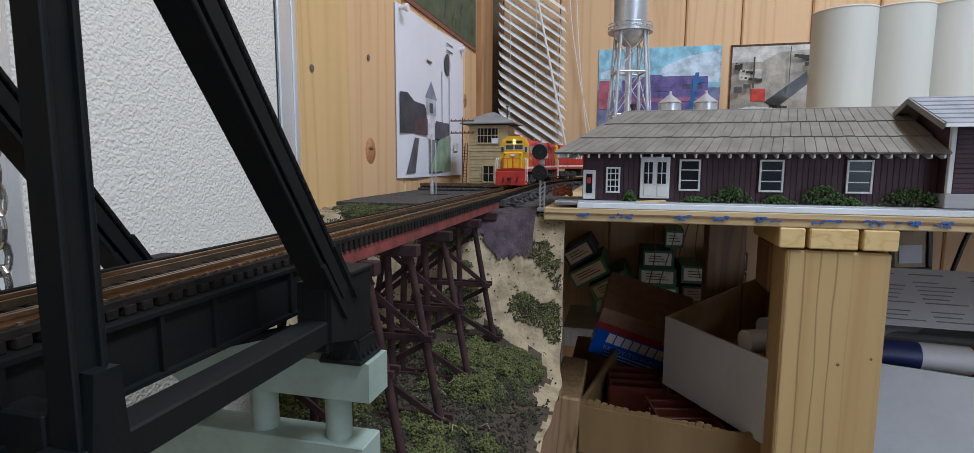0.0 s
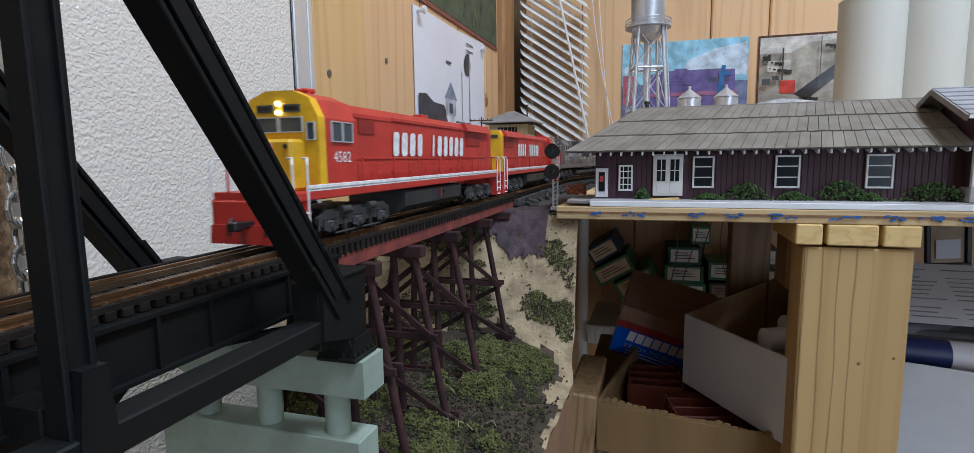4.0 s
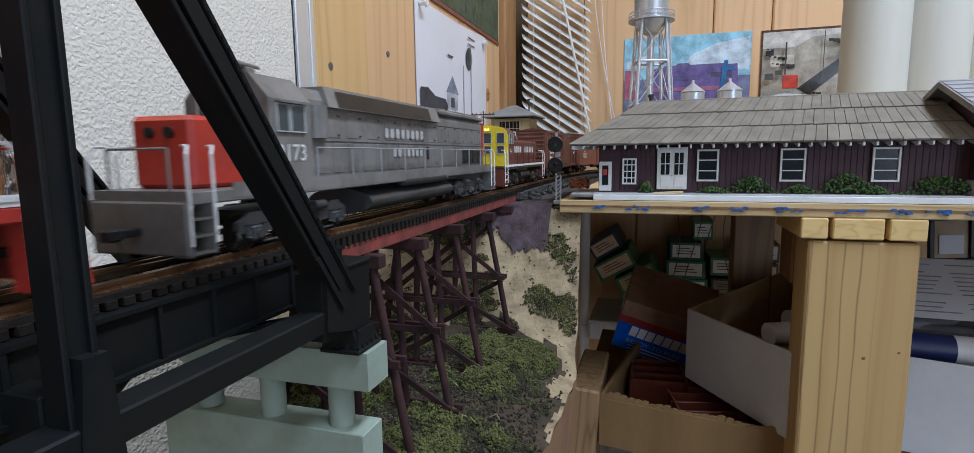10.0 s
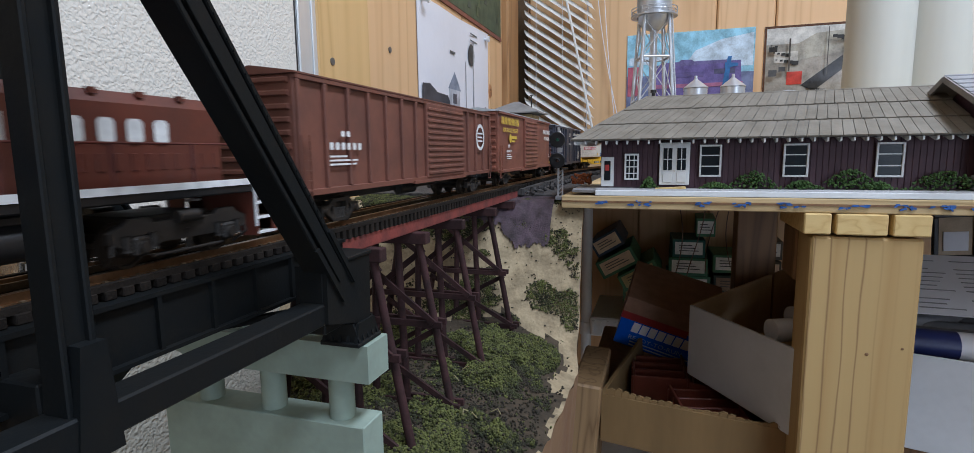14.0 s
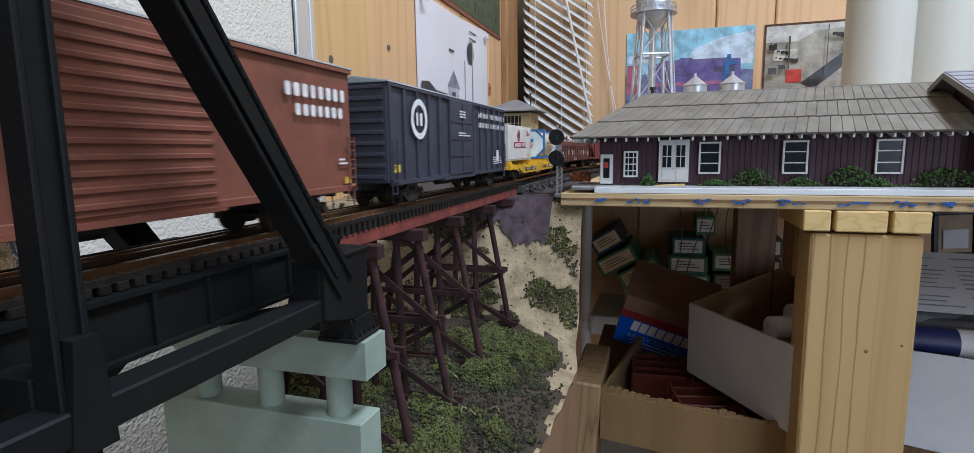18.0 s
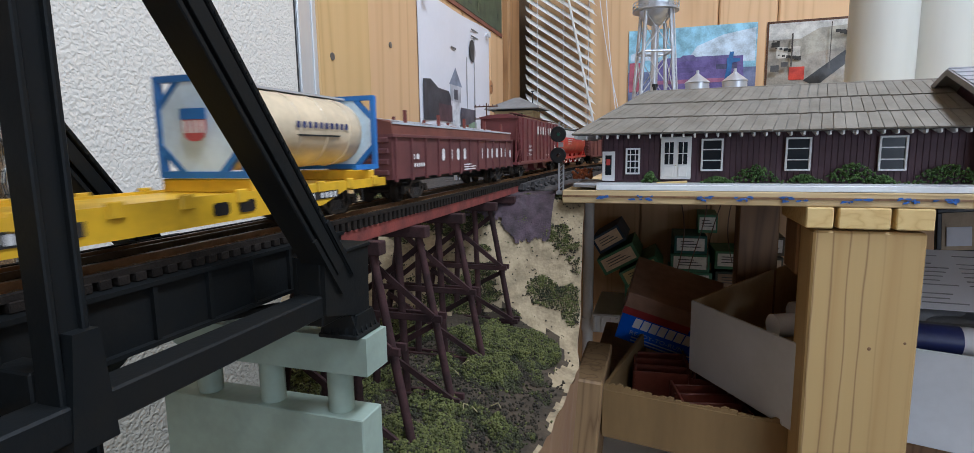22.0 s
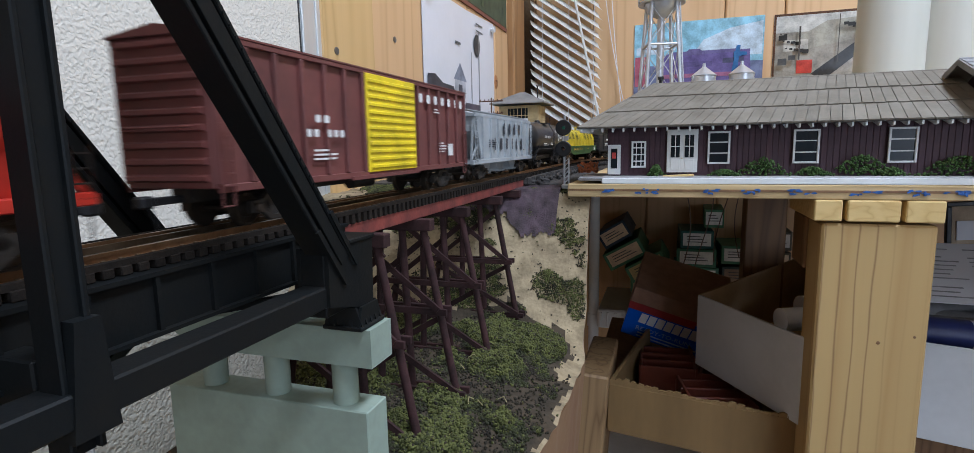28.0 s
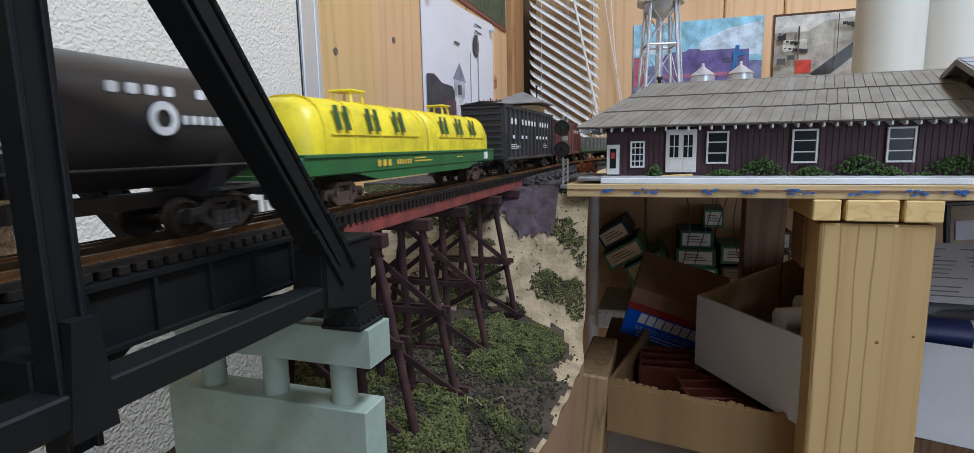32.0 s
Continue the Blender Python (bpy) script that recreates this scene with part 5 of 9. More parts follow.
# hipped roof: shingle courses laid on a deck, ridge along x
EZ, RZ2, EY, RY, EX, RX = 0.0352, 0.0722, 0.5385, 0.606, -0.0665, -0.012
deck = Shape().add([(EX, EY, EZ), (0.200, EY, EZ), (0.196, RY, RZ2), (RX, RY, RZ2), (EX, 2 * RY - EY, EZ), (0.200, 2 * RY - EY, EZ)],
                   [(0, 1, 2, 3), (0, 3, 4), (3, 2, 5, 4), (0, 4, 5, 1)])
part("roof_deck", deck, roof_grey, dep)
NR = 3
for r in range(NR):
    u0, u1 = r / NR, (r + 1) / NR + 0.015
    y0, y1 = EY + (RY - EY) * u0, EY + (RY - EY) * min(1, u1)
    z0, z1 = EZ + (RZ2 - EZ) * u0, EZ + (RZ2 - EZ) * min(1, u1)
    xl0, xl1 = EX + (RX - EX) * u0, EX + (RX - EX) * min(1, u1)
    cnt = 36 - r
    for i in range(cnt):
        xr0, xr1 = 0.200 - 0.004 * u0, 0.200 - 0.004 * min(1, u1)
        a0, a1 = xl0 + (xr0 - xl0) * i / cnt, xl0 + (xr0 - xl0) * (i + 1) / cnt - 0.0004
        b0, b1 = xl1 + (xr1 - xl1) * i / cnt, xl1 + (xr1 - xl1) * (i + 1) / cnt - 0.0004
        e, j = 0.0010, rnd.uniform(-0.0005, 0.0003)
        vs = [(a0, y0 + j - 0.0006, z0 + 0.0004 + j * 0.5), (a1, y0 + j - 0.0006, z0 + 0.0004 + j * 0.5), (b1, y1, z1 + 0.0003), (b0, y1, z1 + 0.0003)]
        vs += [(p[0], p[1] - 0.0004, p[2] + e * (1 if k < 2 else 0.3)) for k, p in enumerate(vs)]
        part("shingle", Shape().add(vs, [(0, 1, 2, 3), (4, 5, 6, 7), (0, 1, 5, 4), (1, 2, 6, 5), (2, 3, 7, 6), (3, 0, 4, 7)]), shingle_grey, dep)
    # the hip end
    for i in range(10):
        f = [(EX, EY + (2 * (RY - EY)) * q, EZ) for q in (i / 10, (i + 1) / 10)]
        p = [Vector(q).lerp(Vector((RX, RY, RZ2)), t) for t in (u0, min(1, u1)) for q in f]
        q = [v + Vector((-0.0010, 0, 0.0009)) for v in p]
        part("shingle", Shape().add([tuple(v) for v in p + q], [(0, 1, 3, 2), (4, 5, 7, 6), (0, 1, 5, 4), (2, 3, 7, 6), (0, 2, 6, 4), (1, 3, 7, 5)]), shingle_grey, dep)
part("ridge_cap", Shape().tube((RX, RY, RZ2 + 0.0004), (0.196, RY, RZ2 + 0.0004), 0.0009, n=8), shingle_grey, dep)
part("hip_cap", Shape().tube((EX, EY, EZ + 0.0008), (RX, RY, RZ2 + 0.0008), 0.0010, n=8), shingle_grey, dep)
x = EX + 0.002
while x < 0.198:
    part("rafter_tail", Shape().prism([(EY + 0.0008, EZ - 0.0002), (EY + 0.0008, EZ - 0.0026), (EY + 0.004, EZ - 0.0032), (EY + 0.014, EZ - 0.0002)], x, x + 0.0012, "x"), trim_white, dep)
    x += 0.0079
for i in range(9):
    y = EY + 0.006 + i * 0.0145
    part("rafter_tail", Shape().prism([(EX + 0.0006, EZ - 0.0002), (EX + 0.0006, EZ - 0.0026), (EX + 0.004, EZ - 0.0032), (EX + 0.014, EZ - 0.0002)], y, y + 0.0012, "y"), trim_white, dep)
part("stovepipe", Shape().tube((-0.007, 0.609, 0.068), (-0.007, 0.609, 0.0765), 0.0016, n=10).tube((-0.007, 0.609, 0.0765), (-0.007, 0.609, 0.0790), 0.0026, n=10), black_plastic, dep, "black stove pipe")
plat = thing("platform", "weathered grey board platform along the depot front", "platform", kind="structure")
part("deck", Shape().box(-0.048, 0.26, 0.5425, 0.66, -0.0045, -0.0018, 0.0003), walk_grey, plat)
part("deck", Shape().box(-0.067, -0.049, 0.549, 0.61, -0.0050, -0.0026, 0.0003), walk_grey, plat)
part("edge", Shape().box(-0.048, 0.26, 0.5405, 0.5425, -0.0072, -0.0030, 0.0003), trim_white, plat)
for i, (x, z, ry) in enumerate(((-0.056, -0.0045, 2), (0.008, -0.0014, -3), (-0.036, -0.0068, 1))):
    solid("loose_plank", Shape().box(-0.011, 0.011, -0.003, 0.003, -0.0008, 0.0008, 0.0002), mat("plank_dark", (0.16, 0.15, 0.14), 0.8) if i == 0 else end_grain, "loose little plank lying on the platform", "plank", pose(x, 0.546, z, 0, ry, 9 - 8 * i))
bush_m = mat("bush_green", (0.06, 0.115, 0.03), 0.95, 0, 0.4, 250, 0.5)
for bx_, bw, bh in ((-0.008, 0.006, 0.008), (0.040, 0.011, 0.004), (0.066, 0.018, 0.013), (0.098, 0.012, 0.006), (0.128, 0.020, 0.014), (0.146, 0.009, 0.005), (0.184, 0.024, 0.0125)):
    s = Shape()
    for k in range(int(900 * bw * bh / 0.01 * 1.1) + 160):
        u = rnd.gauss(0, 0.40)
        h = bh * max(0.1, (1 - abs(u) ** 1.6)) * rnd.random() ** 0.7
        clump(s, Vector((bx_ + u * bw, 0.5500 + rnd.uniform(-0.003, 0.003), -0.0012 + h)), rnd.uniform(0.0006, 0.0013))
    solid("bush", s, bush_m, "small green foam bush against the depot wall", "bush", group="bushes along the depot")
pile = Shape()
for k in range(60):
    clump(pile, Vector((-0.0645 + rnd.uniform(-0.008, 0.008), 0.585 + rnd.uniform(-0.006, 0.006), 0.0005 + rnd.random() ** 2 * 0.007)), rnd.uniform(0.0009, 0.002))
solid("flower_heap", pile, mat("terracotta", (0.35, 0.10, 0.03), 0.8, 0, 0.3, 200), "orange and green clump of little plants by the door", "plants")

# the larger building that joins the depot
hs = thing("freight_house", "plum brown station wing with white corner trim", "building")
HX, HY = 0.2010, 0.5425
slate_pale = mat("slate_pale", (0.27, 0.275, 0.29), 0.75, 0, 0.1, 60)
part("wall", Shape().box(HX, 0.42, HY, 0.604, 0.0085, 0.0560), depot_plum, hs)
for i in range(14):
    part("clapboard", Shape().box(HX + 0.003, 0.42, HY - 0.0006, HY, 0.0092 + i * 0.0033, 0.0123 + i * 0.0033, 0.0002), depot_plum, hs)
part("corner_board", Shape().box(HX - 0.0006, HX + 0.0024, HY - 0.0012, HY + 0.002, 0.0085, 0.0545, 0.0003), trim_white, hs)
part("foundation", Shape().box(HX - 0.001, 0.42, HY - 0.001, 0.605, -0.0015, 0.0085, 0.0004), walk_grey, hs)
part("gable", Shape().prism([(HY, 0.0555), (0.5725, 0.0735), (0.604, 0.0555)], HX, 0.42, "x"), depot_plum, hs)


def roof_slab(y0, z0, y1, z1, th, x0=0.187):
    """A sloping roof plate between two edges that run along x."""
    return Shape().prism([(y0, z0), (y1, z1), (y1, z1 + th), (y0, z0 + th)], x0, 0.43, "x")


RIDGE_Y, RIDGE_Z, EAVE_Y, EAVE_Z = 0.5725, 0.0745, 0.5227, 0.0535
part("roof", roof_slab(EAVE_Y, EAVE_Z, RIDGE_Y, RIDGE_Z, 0.0012), roof_grey, hs, "pale grey slate roof")
part("roof", roof_slab(2 * RIDGE_Y - EAVE_Y, EAVE_Z, RIDGE_Y, RIDGE_Z, 0.0012), roof_grey, hs, "pale grey slate roof")
for i in range(6):
    u, v = i / 6, (i + 1.06) / 6
    part("slate_course", Shape().prism([(EAVE_Y + (RIDGE_Y - EAVE_Y) * u - 0.0006, EAVE_Z + (RIDGE_Z - EAVE_Z) * u + 0.0012), (EAVE_Y + (RIDGE_Y - EAVE_Y) * v, EAVE_Z + (RIDGE_Z - EAVE_Z) * v + 0.0012),
                                        (EAVE_Y + (RIDGE_Y - EAVE_Y) * v, EAVE_Z + (RIDGE_Z - EAVE_Z) * v + 0.0015), (EAVE_Y + (RIDGE_Y - EAVE_Y) * u - 0.0006, EAVE_Z + (RIDGE_Z - EAVE_Z) * u + 0.0022)], 0.1872, 0.43, "x"), slate_pale, hs)
part("fascia_board", Shape().box(0.1868, 0.43, EAVE_Y - 0.0014, EAVE_Y - 0.0002, EAVE_Z - 0.0010, EAVE_Z + 0.0012), trim_white, hs, "white eave board")
for q in (EAVE_Y, 2 * RIDGE_Y - EAVE_Y):
    part("barge_board", Shape().beam((0.1862, q, EAVE_Z - 0.0005), (0.1862, RIDGE_Y, RIDGE_Z - 0.0005), 0.0012, 0.0040), roof_grey, hs)
part("ridge_cap", Shape().tube((0.1865, RIDGE_Y, RIDGE_Z + 0.0016), (0.43, RIDGE_Y, RIDGE_Z + 0.0016), 0.0009, n=8), slate_pale, hs)

# ---- water tower ----
wt = thing("water_tower", "silver painted model water tower on four braced legs", "water tower", pose(-0.0108, 0.80, 0))
part("tank", Shape().lathe([(0.0, 0.166), (0.006, 0.1665), (0.013, 0.1705), (0.0178, 0.177), (0.0197, 0.186), (0.0198, 0.24), (0.0185, 0.244), (0.0, 0.258)], 32), silver, wt, "silver tank with a rounded bottom")
part("walkway", Shape().lathe([(0.0198, 0.1815), (0.0262, 0.1815), (0.0262, 0.1832), (0.0198, 0.1832)], 32, smooth=False), silver, wt)
rl = [(0.0258 * math.cos(i * math.pi / 12), 0.0258 * math.sin(i * math.pi / 12)) for i in range(25)]
for z in (0.1868, 0.1905):
    part("railing", Shape().wire([(x, y, z) for x, y in rl], 0.0005, 5), silver, wt)
for x, y in rl[:-1]:
    part("baluster", Shape().tube((x, y, 0.183), (x, y, 0.1905), 0.0003, n=5), silver, wt)
for a in range(4):
    t = math.pi / 4 + a * math.pi / 2 + 0.25
    t2 = t + math.pi / 2
    top, bot = 0.0192, 0.0345
    part("leg", Shape().tube((top * math.cos(t), top * math.sin(t), 0.185), (bot * math.cos(t), bot * math.sin(t), -0.0075), 0.0021, n=8), silver, wt)
    for z in (0.03, 0.085, 0.135):
        r = top + (bot - top) * (0.185 - z) / 0.1925
        part("strut", Shape().tube((r * math.cos(t), r * math.sin(t), z), (r * math.cos(t2), r * math.sin(t2), z), 0.0014, n=6), silver, wt)
    for z0, z1 in ((0.03, 0.085), (0.085, 0.135), (0.135, 0.178)):
        r0, r1 = [top + (bot - top) * (0.185 - z) / 0.1925 for z in (z0, z1)]
        part("tie_rod", Shape().tube((r0 * math.cos(t), r0 * math.sin(t), z0), (r1 * math.cos(t2), r1 * math.sin(t2), z1), 0.0006, n=5), silver, wt)
        part("tie_rod", Shape().tube((r0 * math.cos(t2), r0 * math.sin(t2), z0), (r1 * math.cos(t), r1 * math.sin(t), z1), 0.0006, n=5), silver, wt)
part("riser", Shape().tube((0, 0, -0.0075), (0, 0, 0.168), 0.0042, n=16), silver, wt)
t = math.pi / 4 + 0.25 - math.pi / 2
for k in range(34):
    z = 0.0 + k * 0.0055
    r = 0.0205 + 0.0153 * (0.185 - z) / 0.1925
    p = Vector((r * math.cos(t), r * math.sin(t), z))
    part("rung", Shape().tube(p + Vector((-0.002, -0.001, 0)), p + Vector((0.002, 0.001, 0)), 0.0006, n=5), silver, wt)
for d in (-1, 1):
    p0, p1 = Vector((0.0358 * math.cos(t), 0.0358 * math.sin(t), -0.007)), Vector((0.0205 * math.cos(t), 0.0205 * math.sin(t), 0.187))
    o = Vector((0.002 * d, 0.001 * d, 0))
    part("ladder_rail", Shape().tube(p0 + o, p1 + o, 0.0008, n=6), silver, wt)

# ---- grain bins and silos ----
for x in (0.0365, 0.0752):
    gb = thing("grain_bin", "small corrugated silver grain bin with a cone roof", "grain bin", pose(x, 0.78, 0), group="grain bins")
    prof = [(0.0125 if k % 2 else 0.0129, -0.0075 + k * 0.0015) for k in range(70)]
    part("shell", Shape().lathe(prof, 24), silver, gb)
    part("roof", Shape().lathe([(0.0, 0.1085), (0.0018, 0.1075), (0.002, 0.1060), (0.0135, 0.0968), (0.0135, 0.0962)], 24, smooth=False), silver, gb)
    part("cap", Shape().tube((0, 0, 0.107), (0, 0, 0.110), 0.0016, n=10), silver, gb)
sl = thing("concrete_silos", "row of tall off white concrete grain silos", "silos")
for i in range(6):
    part("silo", Shape().tube((0.2405 + i * 0.0575, 0.872, -0.0075), (0.2405 + i * 0.0575, 0.872, 0.208), 0.0345, n=48), silo_white, sl)
    part("rim", Shape().lathe([(0.0345, 0.2075), (0.0350, 0.2080), (0.0350, 0.2095), (0.0, 0.2098)], 48, pose(0.2405 + i * 0.0575, 0.872, 0)), silo_white, sl)

# ---- interlocking tower ----
it = thing("signal_tower", "two storey tan wooden railroad interlocking tower", "signal tower", pose(-0.209, 0.90, -0.0105))
part("wall", Shape().box(-0.029, 0.029, 0, 0.05, 0, 0.092), tower_tan, it)
for i in range(22):
    part("siding", Shape().box(-0.0292, 0.0292, -0.0008, 0, 0.001 + i * 0.0041, 0.0048 + i * 0.0041, 0.0003), tower_tan, it)
    part("siding", Shape().box(0.029, 0.0298, -0.0004, 0.05, 0.001 + i * 0.0041, 0.0048 + i * 0.0041, 0.0003), tower_tan, it)
part("belt", Shape().box(-0.0305, 0.0305, -0.0016, 0.0505, 0.0540, 0.0575, 0.0004), tower_tan, it)
part("roof", Shape().add([(-0.041, -0.012, 0.094), (0.041, -0.012, 0.094), (0.041, 0.062, 0.094), (-0.041, 0.062, 0.094), (-0.041, -0.012, 0.0955), (0.041, -0.012, 0.0955), (0.041, 0.062, 0.0955), (-0.041, 0.062, 0.0955), (-0.004, 0.025, 0.113), (0.004, 0.025, 0.113)],
                         [(0, 1, 2, 3), (0, 1, 5, 4), (1, 2, 6, 5), (2, 3, 7, 6), (3, 0, 4, 7), (4, 5, 9, 8), (5, 6, 9), (6, 7, 8, 9), (7, 4, 8)]), roof_grey, it, "grey hipped roof")
sash(it, -0.0175, 0.0165, 0.065, 0.0895, -0.0006, 6, 2, tower_tan, 0.0018)
sash(it, -0.0085, 0.0105, 0.0075, 0.034, -0.0006, 2, 2, tower_tan, 0.0018)
part("notice", Shape().box(0.006, 0.015, -0.0035, -0.0030, 0.0655, 0.073), paper_white, it, "small white notice")
part("stovepipe", Shape().tube((0.022, 0.03, 0.10), (0.022, 0.03, 0.121), 0.0010, n=8).tube((0.022, 0.03, 0.121), (0.022, 0.03, 0.1222), 0.0026, n=8), black_plastic, it)
for k in range(14):
    z = 0.004 + k * 0.0042
    part("stair_tread", Shape().box(-0.0375, -0.032, -0.010 - 0.001 * 0, -0.004, z, z + 0.0008), pole_brown, it)
part("stair_rail", Shape().beam((-0.0378, -0.008, 0), (-0.0345, -0.004, 0.066), 0.0008, 0.0012).beam((-0.0320, -0.008, 0), (-0.0305, -0.004, 0.066), 0.0008, 0.0012), pole_brown, it)

tp = thing("telegraph_pole", "brown wooden telegraph pole with two crossarms", "telegraph pole", pose(-0.2252, 0.82, 0))
part("pole", Shape().tube((0, 0, -0.0105), (0, 0, 0.087), 0.0012, 0.0009, n=8), pole_brown, tp)
for z in (0.0665, 0.0825):
    part("crossarm", Shape().box(-0.0165, 0.0165, -0.0018, -0.0008, z - 0.0008, z + 0.0008), pole_brown, tp)
    for k in range(6):
        part("insulator", Shape().tube((-0.015 + k * 0.006, -0.0013, z + 0.0008), (-0.015 + k * 0.006, -0.0013, z + 0.0026), 0.0006, n=6), pole_brown, tp)
ms = thing("signal_mast", "slender silver signal mast with a grey base box", "signal", pose(-0.2335, 0.72, 0))
part("mast", Shape().tube((0, 0, -0.0105), (0, 0, 0.060), 0.0008, n=8).tube((0.005, 0, -0.0105), (0.005, 0, 0.05), 0.0007, n=8), silver, ms)
part("base_box", Shape().tube((0, 0, -0.0105), (0, 0, 0.006), 0.0022, n=10), silver, ms)
part("platform", Shape().box(-0.012, 0.02, -0.006, 0.006, -0.0195, -0.0105, 0.0006), walk_grey, ms)

sg = thing("target_signal", "two headed black target signal on a silver lattice mast", "signal", pose(-0.0808, 0.556, 0))
part("mast", Shape().box(-0.0002, 0.0013, 0.001, 0.0025, -0.0095, 0.047, 0.0002).box(0.0035, 0.0048, 0.001, 0.0025, -0.0095, 0.012, 0.0002), silver, sg)
for k in range(6):
    z = -0.008 + k * 0.0034
    part("lattice", Shape().beam((0.0006, 0.0018, z), (0.0042, 0.0018, z + 0.0034), 0.0006, 0.0006), silver, sg)
part("base", Shape().box(-0.0015, 0.0062, -0.001, 0.0045, -0.0125, -0.0092, 0.0004), silver, sg)
for z in (0.0369, 0.0200):
    h = part("target", Shape().tube((0.0002, -0.0010, z), (0.0002, 0.0008, z), 0.0063, n=28), black_plastic, sg, "round black target")
    part("rim", Shape().lathe([(0.0057, 0), (0.0064, 0), (0.0064, 0.0012), (0.0057, 0.0012)], 28, pose(0.0002, -0.0010, z, 90, 0, 0)), black_plastic, h)
    part("lens", Shape().lathe([(0.0, 0.0012), (0.0009, 0.0010), (0.0014, 0)], 14, pose(0.0002, -0.0010, z, 90, 0, 0)), glow("lens_green", (0.03, 0.16, 0.10), 0.05) if z > 0.03 else mat("lens_dim", (0.10, 0.05, 0.035), 0.2), h)
    part("hood", Shape().lathe([(0.0016, 0), (0.0016, 0.003), (0.0018, 0.003), (0.0018, 0)], 14, pose(0.0002, -0.0010, z, 90, 0, 0), arc=0.5), black_plastic, h)
part("bracket", Shape().box(0.0, 0.004, 0.0, 0.0016, 0.0265, 0.0305, 0.0003), silver, sg)
# the train's speed, seconds and metres a second
SPEED = [(0, 0.128), (1.5, 0.121), (2.5, 0.098), (4, 0.098), (6, 0.101), (8, 0.102), (9.5, 0.108), (11, 0.112), (12, 0.119), (13, 0.107), (14, 0.103), (16, 0.104),
         (17.5, 0.103), (18.5, 0.107), (19.5, 0.115), (21, 0.114), (22.5, 0.121), (24, 0.129), (25.5, 0.129), (27, 0.14), (28.2, 0.141), (29, 0.135), (30, 0.134), (31, 0.123), (31.6, 0.113), (32, 0.11)]


def run(t):
    """Metres that the train has gone by t seconds."""
    d, dt = 0.0, 0.05
    for i in range(round(t / dt)):
        d += dt * float(np.interp((i + 0.5) * dt, [p[0] for p in SPEED], [p[1] for p in SPEED]))
    return d


TIMES = [i * 0.5 for i in range(65)]
RUN = {t: run(t) for t in TIMES}


def car_rows(front, back, t0, base):
    """Keys of a car whose front and back stand at those places on the track at t0."""
    mid, half = (front + back) / 2, (back - front) * base / 2
    rows = []
    for t in TIMES:
        s = mid - (RUN[t] - RUN[t0])
        ax, ay, _ = rail_path(s - half)
        bx, by, _ = rail_path(s + half)
        rows.append((t, pose((ax + bx) / 2, (ay + by) / 2, RZ, 0, 0, math.degrees(math.atan2(-(bx - ax), by - ay)))))
    return rows



# ---- the train ----
HW = 0.0175          # half the width of a car
iron = mat("truck_black", (0.018, 0.0145, 0.0115), 0.55, 0, 0.3, 150, 0.2)
iron_grey = mat("truck_grey", (0.034, 0.035, 0.036), 0.5, 0, 0.2, 120, 0.2)
wheel_m = mat("wheel_brown", (0.040, 0.030, 0.022), 0.45, 0.5, 0.2, 120, 0.1)
stencil = mat("stencil_white", (0.72, 0.72, 0.70), 0.55, 0, 0.12, 300, 0.0)
stencil_y = mat("stencil_yellow", (0.62, 0.42, 0.05), 0.55, 0, 0.12, 300, 0.0)
rail_white = mat("handrail_white", (0.75, 0.75, 0.74), 0.45, 0, 0.05, 100, 0.0)
lug_black = mat("coupler_black", (0.02, 0.02, 0.022), 0.4, 0.3)


def paint(name, c, rough=0.45, dirt=None):
    return mat("paint_" + name, c, rough, 0, 0.12, 55, 0.1, 500, dirt=dirt or tuple(q * 0.72 + 0.006 for q in c))


def wheelset(t, yy, wr):
    part("axle", Shape().tube((-0.0118, yy, wr), (0.0118, yy, wr), 0.0010, n=8), wheel_m, t)
    for sx in (-1, 1):
        part("wheel", Shape().lathe([(0.0, -0.0008), (wr * 0.45, -0.0008), (wr * 0.5, -0.0002), (wr * 0.82, -0.0002), (wr * 0.86, -0.0010), (wr, -0.0010), (wr, 0.0012), (wr + 0.0007, 0.0013), (wr + 0.0007, 0.0018), (wr * 0.4, 0.0018), (0.0, 0.0018)], 22,
                                    pose(sx * 0.0090, yy, wr, 0, -90 * sx, 0), smooth=False), wheel_m, t)


